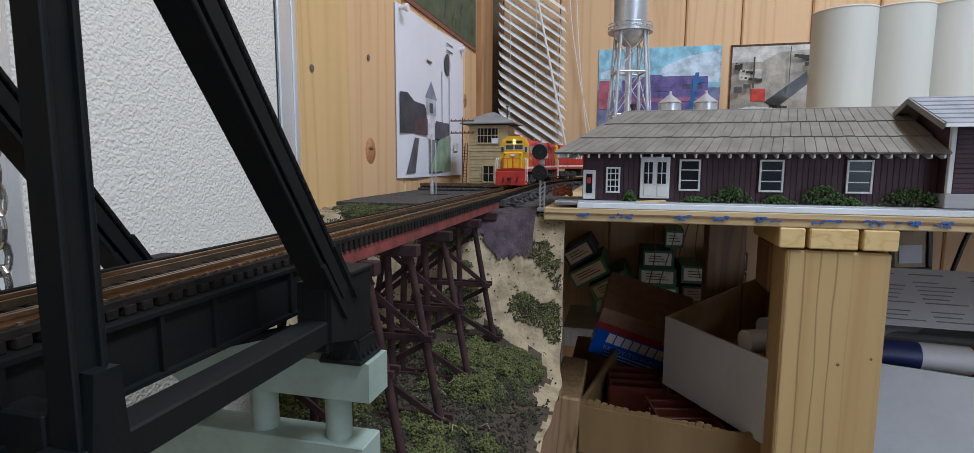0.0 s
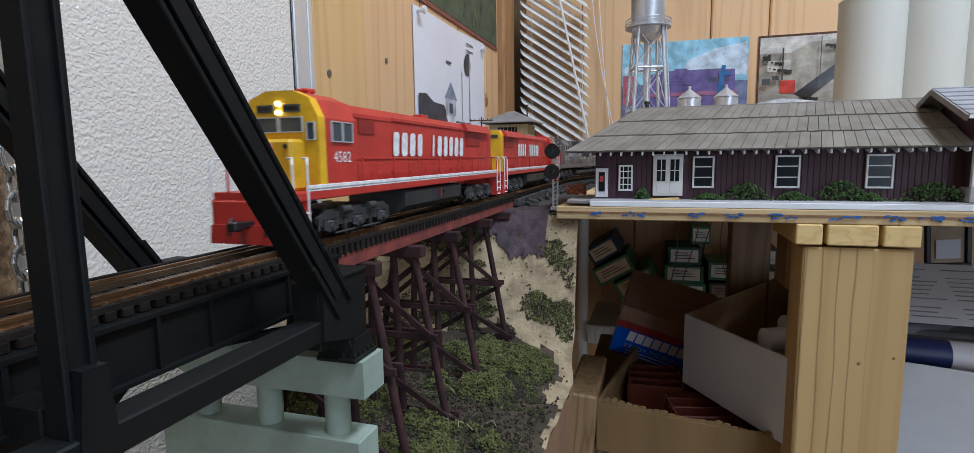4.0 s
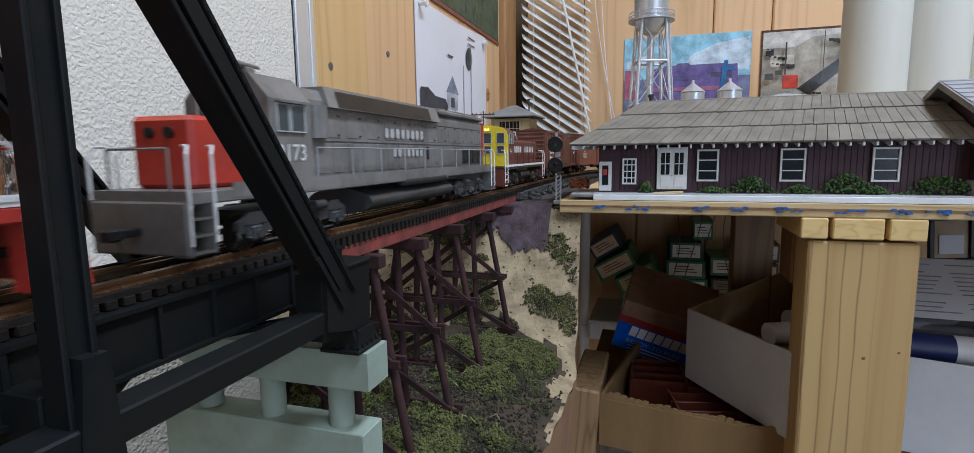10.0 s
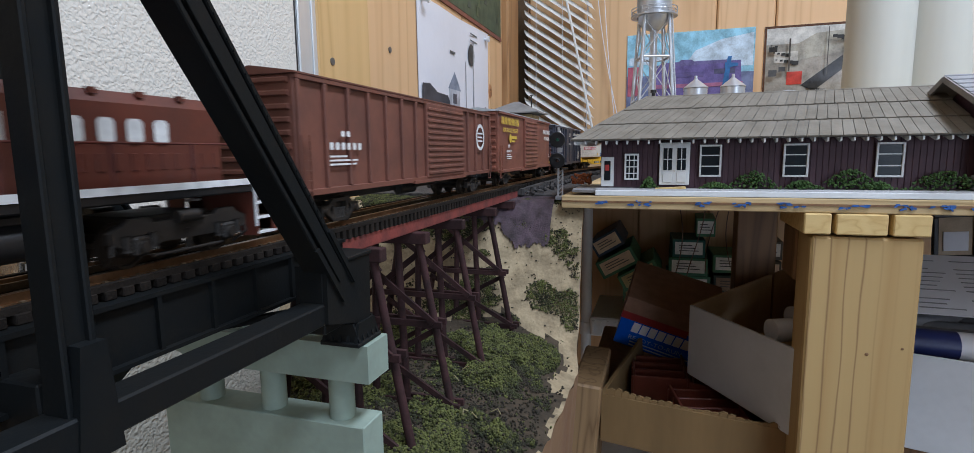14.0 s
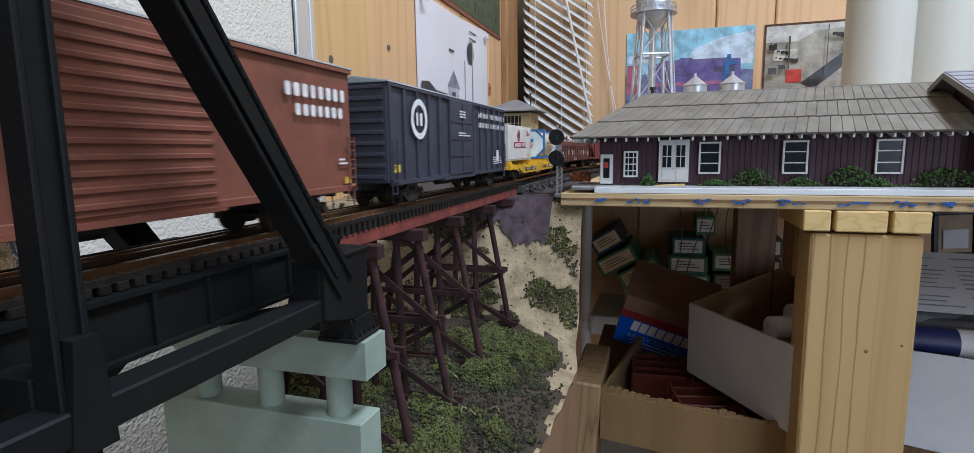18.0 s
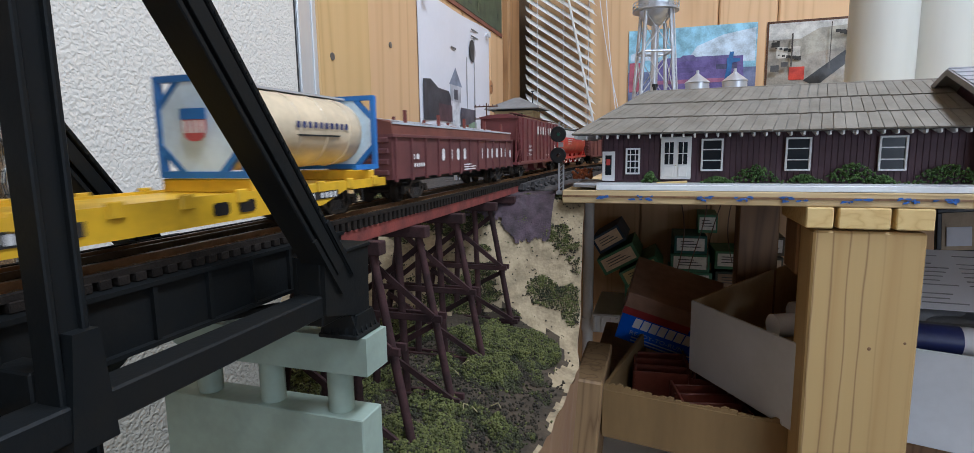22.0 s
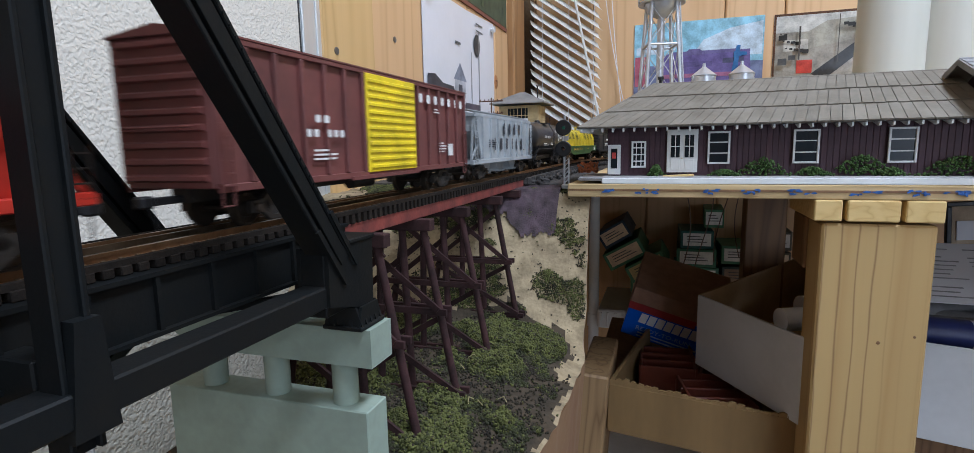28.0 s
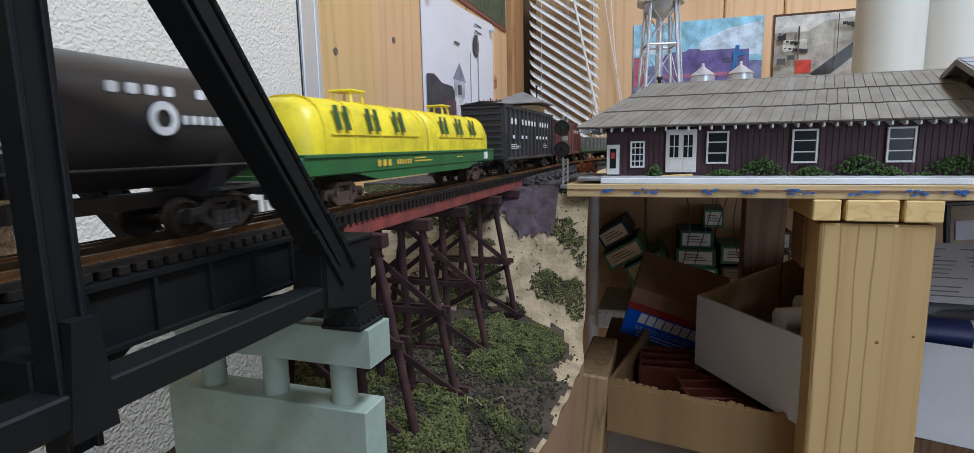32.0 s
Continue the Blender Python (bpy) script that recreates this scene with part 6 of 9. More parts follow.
def truck(car, y, base=0.021, wr=0.0052, m=None):
    """A two axle freight truck: open cast side frames with springs, brake beam and journal caps."""
    m = m or iron
    t = part("truck", Shape().box(-0.0125, 0.0125, y - 0.0026, y + 0.0026, 0.0045, 0.0088, 0.0006), m, car)
    ys = [y - base / 2, y + base / 2]
    for sx in (-1, 1):
        x = sx * 0.0130
        w = base / 2
        outer = [(0.00004, 0.0014), (0.0050, 0.0014), (w - 0.0022, 0.0040), (w + 0.0028, 0.0042), (w + 0.0026, 0.0080), (w - 0.0026, 0.0082), (0.0050, 0.0104)]
        inner = [(0.0038, 0.0090), (0.0038, 0.0056), (0.0056, 0.0056), (0.0056, 0.0084), (w - 0.0030, 0.0066), (w - 0.0030, 0.0056), (0.0056, 0.0036), (0.0056, 0.0055), (0.0038, 0.0055), (0.0038, 0.0027), (0.00004, 0.0027)]
        loop = outer + [(-u, v) for u, v in outer[::-1]] + [(-u, v) for u, v in inner[::-1]] + inner
        part("sideframe", Shape().prism([(y + u, v) for u, v in loop], x - 0.0011, x + 0.0011, "x"), m, t)
        for k in (-1, 0, 1):
            part("spring", Shape().lathe([(0.0010 if i % 2 else 0.0012, 0.0027 + i * 0.00045) for i in range(10)], 8, pose(x + sx * 0.0002, y + k * 0.0025, 0)), m, t)
        for yy in ys:
            part("journal_cap", Shape().tube((x + sx * 0.0009, yy, 0.0056), (x + sx * 0.0024, yy, 0.0056), 0.0016, 0.0013, n=10), wheel_m, t)
    for yy in ys:
        wheelset(t, yy, wr)
        part("brake_shoe", Shape().box(-0.0105, 0.0105, *sorted((yy + (1 if yy < y else -1) * (wr + 0.0004), yy + (1 if yy < y else -1) * (wr + 0.0014))), 0.0042, 0.0062, 0.0003), m, t)
    return t


def engine_truck(car, y, axles, base, wr, m):
    """A diesel's power truck: deep side frame that dips between the axles, coil springs, brake cylinders and hangers."""
    t = part("truck", Shape().box(-0.0105, 0.0105, y - base / 2 + 0.002, y + base / 2 - 0.002, 0.0075, 0.0125, 0.0006), m, car)
    step = base / (axles - 1)
    ys = [y + (i - (axles - 1) / 2) * step for i in range(axles)]
    for sx in (-1, 1):
        x = sx * 0.0138
        top, low = [], []
        for i, yy in enumerate(ys):
            top += [(yy - 0.0042, 0.0112), (yy - 0.0026, 0.0126), (yy + 0.0026, 0.0126), (yy + 0.0042, 0.0112)]
            low += [(yy - 0.0048, 0.0060), (yy - 0.0030, 0.0086), (yy + 0.0030, 0.0086), (yy + 0.0048, 0.0060)]
        top = [(ys[0] - 0.0075, 0.0098)] + top + [(ys[-1] + 0.0075, 0.0098)]
        low = [(ys[0] - 0.0075, 0.0074)] + low + [(ys[-1] + 0.0075, 0.0074)]
        part("sideframe", Shape().prism(top + low[::-1], x - 0.0010, x + 0.0010, "x"), m, t)
        for yy in ys:
            part("journal_box", Shape().box(*sorted((x - sx * 0.0004, x + sx * 0.0022)), yy - 0.0022, yy + 0.0022, 0.0036, 0.0084, 0.0006), m, t)
            part("journal_cap", Shape().tube((x + sx * 0.0020, yy, 0.0058), (x + sx * 0.0030, yy, 0.0058), 0.0017, 0.0014, n=12), m, t)
            for d in (-1, 1):
                part("spring", Shape().lathe([(0.0009 if i % 2 else 0.0012, 0.0050 + i * 0.0005) for i in range(9)], 8, pose(x + sx * 0.0012, yy + d * 0.0036, 0)), m, t)
        for a, b in zip(ys, ys[1:]):
            mid = (a + b) / 2
            part("brake_cylinder", Shape().tube((x + sx * 0.0016, mid - 0.0036, 0.0118), (x + sx * 0.0016, mid + 0.0030, 0.0118), 0.0017, n=12).tube((x + sx * 0.0016, mid + 0.0030, 0.0118), (x + sx * 0.0016, mid + 0.0052, 0.0108), 0.0006, n=6), m, t)
            part("hanger", Shape().box(x + sx * 0.0004, x + sx * 0.0014, mid - 0.0007, mid + 0.0007, 0.0022, 0.0086) if sx > 0 else Shape().box(x - 0.0014, x - 0.0004, mid - 0.0007, mid + 0.0007, 0.0022, 0.0086), m, t)
            part("brake_rod", Shape().tube((x + sx * 0.0012, a + 0.0030, 0.0030), (x + sx * 0.0012, b - 0.0030, 0.0030), 0.0005, n=6), m, t)
        for yy, d in ((ys[0], -1), (ys[-1], 1)):
            part("sand_pipe", Shape().wire([(x, yy + d * 0.0065, 0.0100), (x + sx * 0.001, yy + d * 0.0074, 0.0050), (x * 0.8, yy + d * 0.0058, 0.0018)], 0.0005, 6), m, t)
    for yy in ys:
        wheelset(t, yy, wr)
    return t


def coupler(car, y):
    d = 1 if y > 0 else -1
    part("coupler", Shape().box(-0.0011, 0.0011, min(y - d * 0.006, y + d * 0.006), max(y - d * 0.006, y + d * 0.006), 0.0086, 0.0108, 0.0003).box(-0.0022, 0.0018, min(y + d * 0.0055, y + d * 0.0098), max(y + d * 0.0055, y + d * 0.0098), 0.0080, 0.0114, 0.0006)
         .tube((0.0012, y + d * 0.007, 0.0080), (0.0022, y + d * 0.006, 0.0022), 0.0003, n=5), lug_black, car)


def glyphs(car, n, y0, y1, z0, z1, m, x=HW, name="lettering", slant=0.0, gaps=(), fill=0.66, forms=""):
    """A row of plain shapes, each the size of one letter of a company's name: b a block with cut corners, i a narrow post."""
    s = Shape()
    pitch, h, x1 = (y1 - y0) / n, z1 - z0, x + 0.0003
    for i in range(n):
        if i in gaps:
            continue
        form = forms[i] if i < len(forms) else "b"
        w = pitch * fill * (0.92, 1.0, 0.96, 0.88)[i % 4]
        a = y0 + pitch * i + (pitch - w) / 2
        c = min(w, h) * 0.20
        if form == "i":
            outlines = [[(w * 0.30, 0), (w * 0.70, 0), (w * 0.70, h), (w * 0.30, h)]]
        else:
            outlines = [[(c, 0), (w - c, 0), (w, c), (w, h - c), (w - c, h), (c, h), (0, h - c), (0, c)]]
        for poly in outlines:
            s.add([(x1, a + p + slant * q, z0 + q) for p, q in poly], [tuple(range(len(poly)))])
    return part(name, s, m, car)


def bars(car, y0, y1, z0, n, m, x=HW, h=0.0007, pitch=0.0015, seed=1):
    r = random.Random(seed)
    for k in range(n):
        part("stencil_bar", Shape().box(x, x + 0.0002, y0, y0 + (y1 - y0) * r.uniform(0.5, 1), z0 - k * pitch, z0 - k * pitch + h), m, car)


def side_text(car, text, y, z, size, m, x=HW, squeeze=1.0, thick=0.0, shear=0.0, align="LEFT"):
    return letters(text, size, Matrix.Translation((x + 0.0003, y, z)) @ SIDE, m, car, squeeze=squeeze, thick=thick, shear=shear, align=align)


def disc(car, y, z, r, m, x=HW, name="emblem", inner=None):
    s = Shape()
    n = 28
    if inner:
        vs = [(x + 0.0002, y + q * math.cos(2 * math.pi * i / n), z + q * math.sin(2 * math.pi * i / n)) for i in range(n) for q in (inner, r)]
        s.add(vs, [(2 * i, 2 * i + 1, (2 * i + 3) % (2 * n), (2 * i + 2) % (2 * n)) for i in range(n)])
    else:
        s.add([(x + 0.0002, y + r * math.cos(2 * math.pi * i / n), z + r * math.sin(2 * math.pi * i / n)) for i in range(n)], [tuple(range(n))])
    return part(name, s, m, car)


def ladder(car, y, z0, z1, m, x=HW, w=0.0045, n=6):
    for d in (-w / 2, w / 2):
        part("ladder_rail", Shape().box(x + 0.0004, x + 0.0009, y + d - 0.0002, y + d + 0.0002, z0, z1), m, car)
    for i in range(n):
        z = z0 + (z1 - z0) * (i + 0.5) / n
        part("rung", Shape().box(x + 0.0003, x + 0.0010, y - w / 2, y + w / 2, z - 0.0002, z + 0.0002), m, car)


def underframe(car, L, m, tr=0.030, tm=None):
    part("centre_sill", Shape().box(-0.003, 0.003, -L / 2 + 0.004, L / 2 - 0.004, 0.0085, 0.0125), m, car)
    for d in (-1, 1):
        truck(car, d * (L / 2 - tr), m=tm)
        coupler(car, d * L / 2)


def box_car(label, L, body, z0=0.0125, z1=0.0565, posts=12, door=None, door_m=None, roof_m=None, roof_top=None, ribs=True, door_style="plain", end_ribs=9):
    """A box car: body, posts, corrugated ends, peaked roof, door, ladders."""
    c = thing("box_car", label, "freight car", group="cars of the train")
    h = L / 2
    part("body", Shape().box(-HW + 0.0012, HW - 0.0012, -h + 0.001, h - 0.001, z0, z1, 0.0004), body, c)
    part("side_sill", Shape().box(HW - 0.0014, HW, -h + 0.002, h - 0.002, z0 - 0.0012, z0 + 0.0012, 0.0002).box(-HW, -HW + 0.0014, -h + 0.002, h - 0.002, z0 - 0.0012, z0 + 0.0012, 0.0002), body, c)
    part("top_rail", Shape().box(HW - 0.0014, HW + 0.0002, -h + 0.001, h - 0.001, z1 - 0.0018, z1, 0.0002).box(-HW - 0.0002, -HW + 0.0014, -h + 0.001, h - 0.001, z1 - 0.0018, z1, 0.0002), body, c)
    d0, d1 = door or (0, 0)
    if ribs:
        for i in range(posts + 1):
            y = -h + 0.0022 + (L - 0.0044) * i / posts
            if door and d0 - 0.001 < y < d1 + 0.001:
                continue
            for s in (-1, 1):
                part("side_post", Shape().box(*sorted((s * (HW - 0.0013), s * (HW + 0.0003))), y - 0.0009, y + 0.0009, z0 + 0.0012, z1 - 0.0018, 0.0003), body, c)
    rm = roof_m or body
    part("roof", Shape().prism([(-HW - 0.0004, z1), (HW + 0.0004, z1), (HW + 0.0004, z1 + 0.0006), (0, z1 + 0.0032), (-HW - 0.0004, z1 + 0.0006)], -h, h, "y"), rm, c)
    if roof_top:
        for i in range(13):
            y = -h + L * (i + 0.5) / 13
            part("roof_seam", Shape().prism([(-HW, z1 + 0.0007), (HW, z1 + 0.0007), (0, z1 + 0.0037)], y - 0.0005, y + 0.0005, "y"), rm, c)
    for d in (-1, 1):
        for k in range(end_ribs):
            z = z0 + 0.003 + (z1 - z0 - 0.005) * k / (end_ribs - 1)
            part("end_rib", Shape().prism([(z - 0.0012, 0), (z - 0.0006, 0.0014), (z + 0.0006, 0.0014), (z + 0.0012, 0)], -HW + 0.003, HW - 0.003, "x", Matrix(((1, 0, 0, 0), (0, 0, d, d * (h - 0.0011)), (0, 1, 0, 0), (0, 0, 0, 1)))), body, c)
        part("end_panel", Shape().prism([(-HW, z1), (HW, z1), (0, z1 + 0.0028)], d * (h - 0.0004) - 0.0004, d * (h - 0.0004) + 0.0004, "y"), rm, c)
        ladder(c, d * (h - 0.004), z0 - 0.001, z0 + 0.020, body)
        part("stirrup", Shape().wire([(HW, d * (h - 0.0065), z0 - 0.001), (HW, d * (h - 0.0065), z0 - 0.005), (HW, d * (h - 0.002), z0 - 0.005), (HW, d * (h - 0.002), z0 - 0.001)], 0.0003, 5), body, c)
    if door:
        dm = door_m or body
        dr = part("door", Shape().box(HW - 0.0012, HW + 0.0006, d0, d1, z0 + 0.0006, z1 - 0.0012, 0.0003), dm, c, "sliding side door")
        n = 12
        if door_style == "ribbed":
            for k in range(n):
                z = z0 + 0.003 + (z1 - z0 - 0.007) * k / (n - 1)
                part("door_rib", Shape().box(HW + 0.0005, HW + 0.0012, d0 + 0.0012, d1 - 0.0012, z - 0.0009, z + 0.0007, 0.0003), dm, dr)
        else:
            for z in (z0 + 0.012, z0 + 0.022, z0 + 0.032):
                part("door_rib", Shape().box(HW + 0.0005, HW + 0.0011, d0 + 0.0005, d1 - 0.0005, z - 0.0005, z + 0.0005), dm, dr)
            part("lock_bar", Shape().tube((HW + 0.001, (d0 + d1) / 2, z0 + 0.002), (HW + 0.001, (d0 + d1) / 2, z1 - 0.003), 0.0004, n=6), dm, dr)
        part("door_track", Shape().box(HW - 0.0004, HW + 0.0010, d0 - (d1 - d0) * 0.3, d1 + 0.002, z0 - 0.0018, z0 - 0.0004), body, c)
    underframe(c, L, iron)
    part("brake_tank", Shape().tube((0.004, -0.012, 0.009), (0.004, 0.006, 0.009), 0.0028, n=10), iron, c)
    return c


# --- road diesels ---
eng_red = paint("engine_red", (0.44, 0.034, 0.024), 0.42, (0.36, 0.030, 0.022))
eng_yellow = paint("engine_yellow", (0.72, 0.42, 0.012), 0.4)
sp_grey = mat("paint_engine_grey", (0.165, 0.158, 0.148), 0.42, 0, 0.2, 34, 0.15, 400, dirt=(0.082, 0.077, 0.070))
sp_red = paint("nose_red", (0.42, 0.035, 0.02), 0.45)
sw_maroon = paint("switcher_maroon", (0.115, 0.030, 0.018), 0.45)
sw_yellow = paint("switcher_yellow", (0.70, 0.55, 0.02), 0.4)
pane_m = mat("cab_glass", (0.055, 0.065, 0.07), 0.06, 0, 0.1, 10, 0.0)
frame_m = mat("cab_gasket", (0.45, 0.47, 0.47), 0.4)
lamp_on = glow("headlight_on", (1.0, 0.85, 0.35), 6.0)


def pane(car, where, a, b, c, d, at):
    """A cab window: where is 'side' (y, z on +x) or 'end' (x, z at y)."""
    e = 0.0004
    if where == "side":
        p = part("window", Shape().box(at, at + e, a, b, c, d), pane_m, car)
        s = Shape()
        for r in ((a - e, a, c - e, d + e), (b, b + e, c - e, d + e), (a, b, c - e, c), (a, b, d, d + e)):
            s.box(at, at + 2 * e, r[0], r[1], r[2], r[3])
    else:
        q = -1 if at < 0 else 1
        lo, hi = min(at, at + q * e), max(at, at + q * e)
        p = part("window", Shape().box(a, b, lo, hi, c, d), pane_m, car)
        s = Shape()
        lo, hi = min(at, at + q * 2 * e), max(at, at + q * 2 * e)
        for r in ((a - e, a, c - e, d + e), (b, b + e, c - e, d + e), (a, b, c - e, c), (a, b, d, d + e)):
            s.box(r[0], r[1], lo, hi, r[2], r[3])
    part("gasket", s, frame_m, p)


def steps(car, y, m, white=True, d=1, x=0.0172):
    """Stairs at a platform corner, d the end they stand at, with a white grab rail."""
    for s in (-1, 1):
        part("step_well", Shape().box(min(s * 0.0105, s * x), max(s * 0.0105, s * x), y - 0.0005, y + 0.0005, 0.003, 0.018).box(min(s * 0.0105, s * x), max(s * 0.0105, s * x), y - d * 0.0080 - 0.0004, y - d * 0.0080 + 0.0004, 0.003, 0.018), m, car)
        for k in range(3):
            part("step", Shape().box(min(s * 0.0115, s * (x + 0.0003)), max(s * 0.0115, s * (x + 0.0003)), min(y, y - d * 0.008), max(y, y - d * 0.008), 0.0035 + k * 0.0046, 0.0041 + k * 0.0046), rail_white if white else m, car)
        for yy in (y, y - d * 0.0085):
            part("grab_rail", Shape().wire([(s * x, yy, 0.006), (s * x, yy, 0.030), (s * (x - 0.001), yy - d * 0.0015, 0.0325), (s * (x - 0.004), yy - d * 0.003, 0.0325)], 0.00045, 6), rail_white, car)


def handrail(car, y0, y1, n, m, z=0.0325, x=0.0170):
    part("handrail", Shape().tube((x, y0, z), (x, y1, z), 0.00033, n=6), m, car)
    for i in range(n):
        y = y0 + (y1 - y0) * i / (n - 1)
        part("stanchion", Shape().tube((x, y, 0.0205), (x, y, z), 0.0004, n=6), m, car)


def road_engine(label, L, number, cab_front):
    """A six axle hood unit in red with a yellow nose; cab_front: whether the cab leads."""
    c = thing("diesel_locomotive", label, "locomotive", group="engines of the train")
    h = L / 2
    f = -1 if cab_front else 1     # the end at which the cab stands
    B = lambda a, b: (min(f * a, f * b), max(f * a, f * b))
    part("frame", Shape().box(-0.0172, 0.0172, -h + 0.004, h - 0.004, 0.0172, 0.0205, 0.0004), eng_red, c)
    part("white_stripe", Shape().box(0.0171, 0.0175, -h + 0.013, h - 0.013, 0.0215, 0.0226).box(0.0168, 0.0172, -h + 0.012, h - 0.012, 0.0205, 0.0228), stencil, c)
    hood = [(-0.0118, 0.0205), (0.0118, 0.0205), (0.0118, 0.0515), (0.0100, 0.0548), (-0.0100, 0.0548), (-0.0118, 0.0515)]
    y0, y1 = B(h - 0.048, -(h - 0.020))
    part("hood", Shape().prism(hood, y0, y1, "y"), eng_red, c)
    a, b = B(-(h - 0.020), -(h - 0.012))
    part("hood_end", Shape().prism([(-0.0120, 0.0205), (0.0120, 0.0205), (0.0120, 0.0515), (0.0100, 0.0549), (-0.0100, 0.0549), (-0.0120, 0.0515)], a, b, "y"), eng_red if cab_front else eng_yellow, c, "red hood end" if cab_front else "yellow hood end")
    e = f * -(h - 0.012)
    lo, hi = B(-(h - 0.0118), -(h - 0.0112))
    for sx in (-1, 1):
        part("number_board", Shape().box(sx * 0.0065 - 0.003, sx * 0.0065 + 0.003, lo, hi, 0.0485, 0.0512), pane_m, c)
    a, b = B(h - 0.048, h - 0.026)
    cab = [(-0.0165, 0.0205), (0.0165, 0.0205), (0.0165, 0.0475), (0.0130, 0.0545), (0.0060, 0.0575), (-0.0060, 0.0575), (-0.0130, 0.0545), (-0.0165, 0.0475)]
    part("cab", Shape().prism(cab, a, b, "y"), eng_red, c)
    a2, b2 = B(h - 0.026, h - 0.0215)
    part("cab_front", Shape().prism([(u * 1.005, v + (0.0002 if v > 0.03 else 0)) for u, v in cab], a2, b2, "y"), eng_yellow, c, "yellow cab front")
    a3, b3 = B(h - 0.0216, h - 0.0125)
    part("nose", Shape().box(-0.0110, 0.0110, a3, b3, 0.0205, 0.0395, 0.0012), eng_yellow, c, "low yellow nose")
    part("nose_line", Shape().box(-0.0004, 0.0004, min(b3 if f > 0 else a3 - 0.0002, b3), (b3 + 0.0002) if f > 0 else a3 + 0.0001, 0.022, 0.036), eng_red, c)
    fy = f * (h - 0.0213)
    for x0, x1 in ((-0.0100, -0.0008), (0.0008, 0.0100)):
        pane(c, "end", x0, x1, 0.0425, 0.0475, fy)
    for sx in (-1, 1):
        pane(c, "end", sx * 0.0137 - 0.0015, sx * 0.0137 + 0.0015, 0.0395, 0.0455, fy)
        part("number_board", Shape().box(sx * 0.0058 - 0.0036, sx * 0.0058 + 0.0036, min(fy, fy + f * 0.0005), max(fy, fy + f * 0.0005), 0.0497, 0.0525), pane_m, c)
        part("number_frame", Shape().box(sx * 0.0058 - 0.0029, sx * 0.0058 + 0.0029, min(fy, fy + f * 0.0007), max(fy, fy + f * 0.0007), 0.0504, 0.0518), black_plastic, c)
    for z in (0.0528, 0.0496):
        part("headlight", Shape().tube((0, fy - f * 0.0005, z), (0, fy + f * 0.0008, z), 0.0010, n=12), lamp_on if cab_front else mat("lamp_off", (0.5, 0.5, 0.45), 0.15), c)
    part("herald", Shape().box(-0.0032, 0.0032, min(f * (h - 0.0125), f * (h - 0.0119)), max(f * (h - 0.0125), f * (h - 0.0119)), 0.0335, 0.0382, 0.0004), mat("herald_pink", (0.62, 0.20, 0.18), 0.5), c, "small red and white shield")
    part("herald_bar", Shape().box(-0.0026, 0.0026, min(f * (h - 0.0119), f * (h - 0.0116)), max(f * (h - 0.0119), f * (h - 0.0116)), 0.0352, 0.0372), stencil, c)
    for sx in (-1, 1):
        part("marker_light", Shape().tube((sx * 0.009, f * (h - 0.0125), 0.0368), (sx * 0.009, f * (h - 0.0115), 0.0368), 0.0008, n=8), black_plastic, c)
    ya, yb = B(h - 0.0445, h - 0.0300)
    pane(c, "side", ya, (ya + yb) / 2 - 0.0006, 0.0390, 0.0462, 0.0165)
    pane(c, "side", (ya + yb) / 2 + 0.0006, yb, 0.0390, 0.0462, 0.0165)
    side_text(c, number, f * (h - 0.0370), 0.0308, 0.0062, stencil, x=0.0165, squeeze=1.05, align="CENTER")
    # hood doors, grilles, radiators
    for k in range(11):
        y = f * (h - 0.060 - k * (L - 0.100) / 10)
        part("hood_door", Shape().box(0.0117, 0.0121, y - 0.0035, y + 0.0035, 0.0225, 0.0300, 0.0002), eng_red, c)
    for k in range(9):
        y = f * (h - 0.064 - k * (L - 0.108) / 8)
        part("latch", Shape().box(0.0120, 0.0125, y + 0.0040, y + 0.0048, 0.0246, 0.0262), eng_red, c)
    part("upper_duct", Shape().box(0.0117, 0.0126, *B(-(h - 0.080), h - 0.090), 0.0500, 0.0522, 0.0004), eng_red, c)
    part("hood_seam", Shape().box(0.0118, 0.0122, y0 + 0.001, y1 - 0.001, 0.0498, 0.0503).box(0.0118, 0.0122, y0 + 0.001, y1 - 0.001, 0.0318, 0.0322), eng_red, c)
    ga, gb = B(-(h - 0.024), -(h - 0.070))
    vent = paint("vent_red", (0.26, 0.016, 0.010), 0.5)
    part("radiator_grille", Shape().box(0.0118, 0.0124, ga, ga + (gb - ga) * 0.62, 0.0405, 0.0490), vent, c)
    part("air_grille", Shape().box(0.0118, 0.0123, *B(h - 0.058, h - 0.072), 0.0430, 0.0492), vent, c)
    part("radiator_wing", Shape().prism([(-0.0150, 0.0500), (0.0150, 0.0500), (0.0128, 0.0552), (-0.0128, 0.0552)], *B(-(h - 0.022), -(h - 0.075)), "y"), eng_red, c)
    for yy in (-(h - 0.036), -(h - 0.058)):
        part("fan_grid", Shape().tube((0, f * yy, 0.0550), (0, f * yy, 0.0562), 0.0085, n=24), mat("vent_grey", (0.45, 0.45, 0.45), 0.4, 0.4), c)
    part("exhaust", Shape().box(-0.003, 0.003, *B(-0.012, -0.022), 0.0545, 0.0580, 0.0004), eng_red, c)
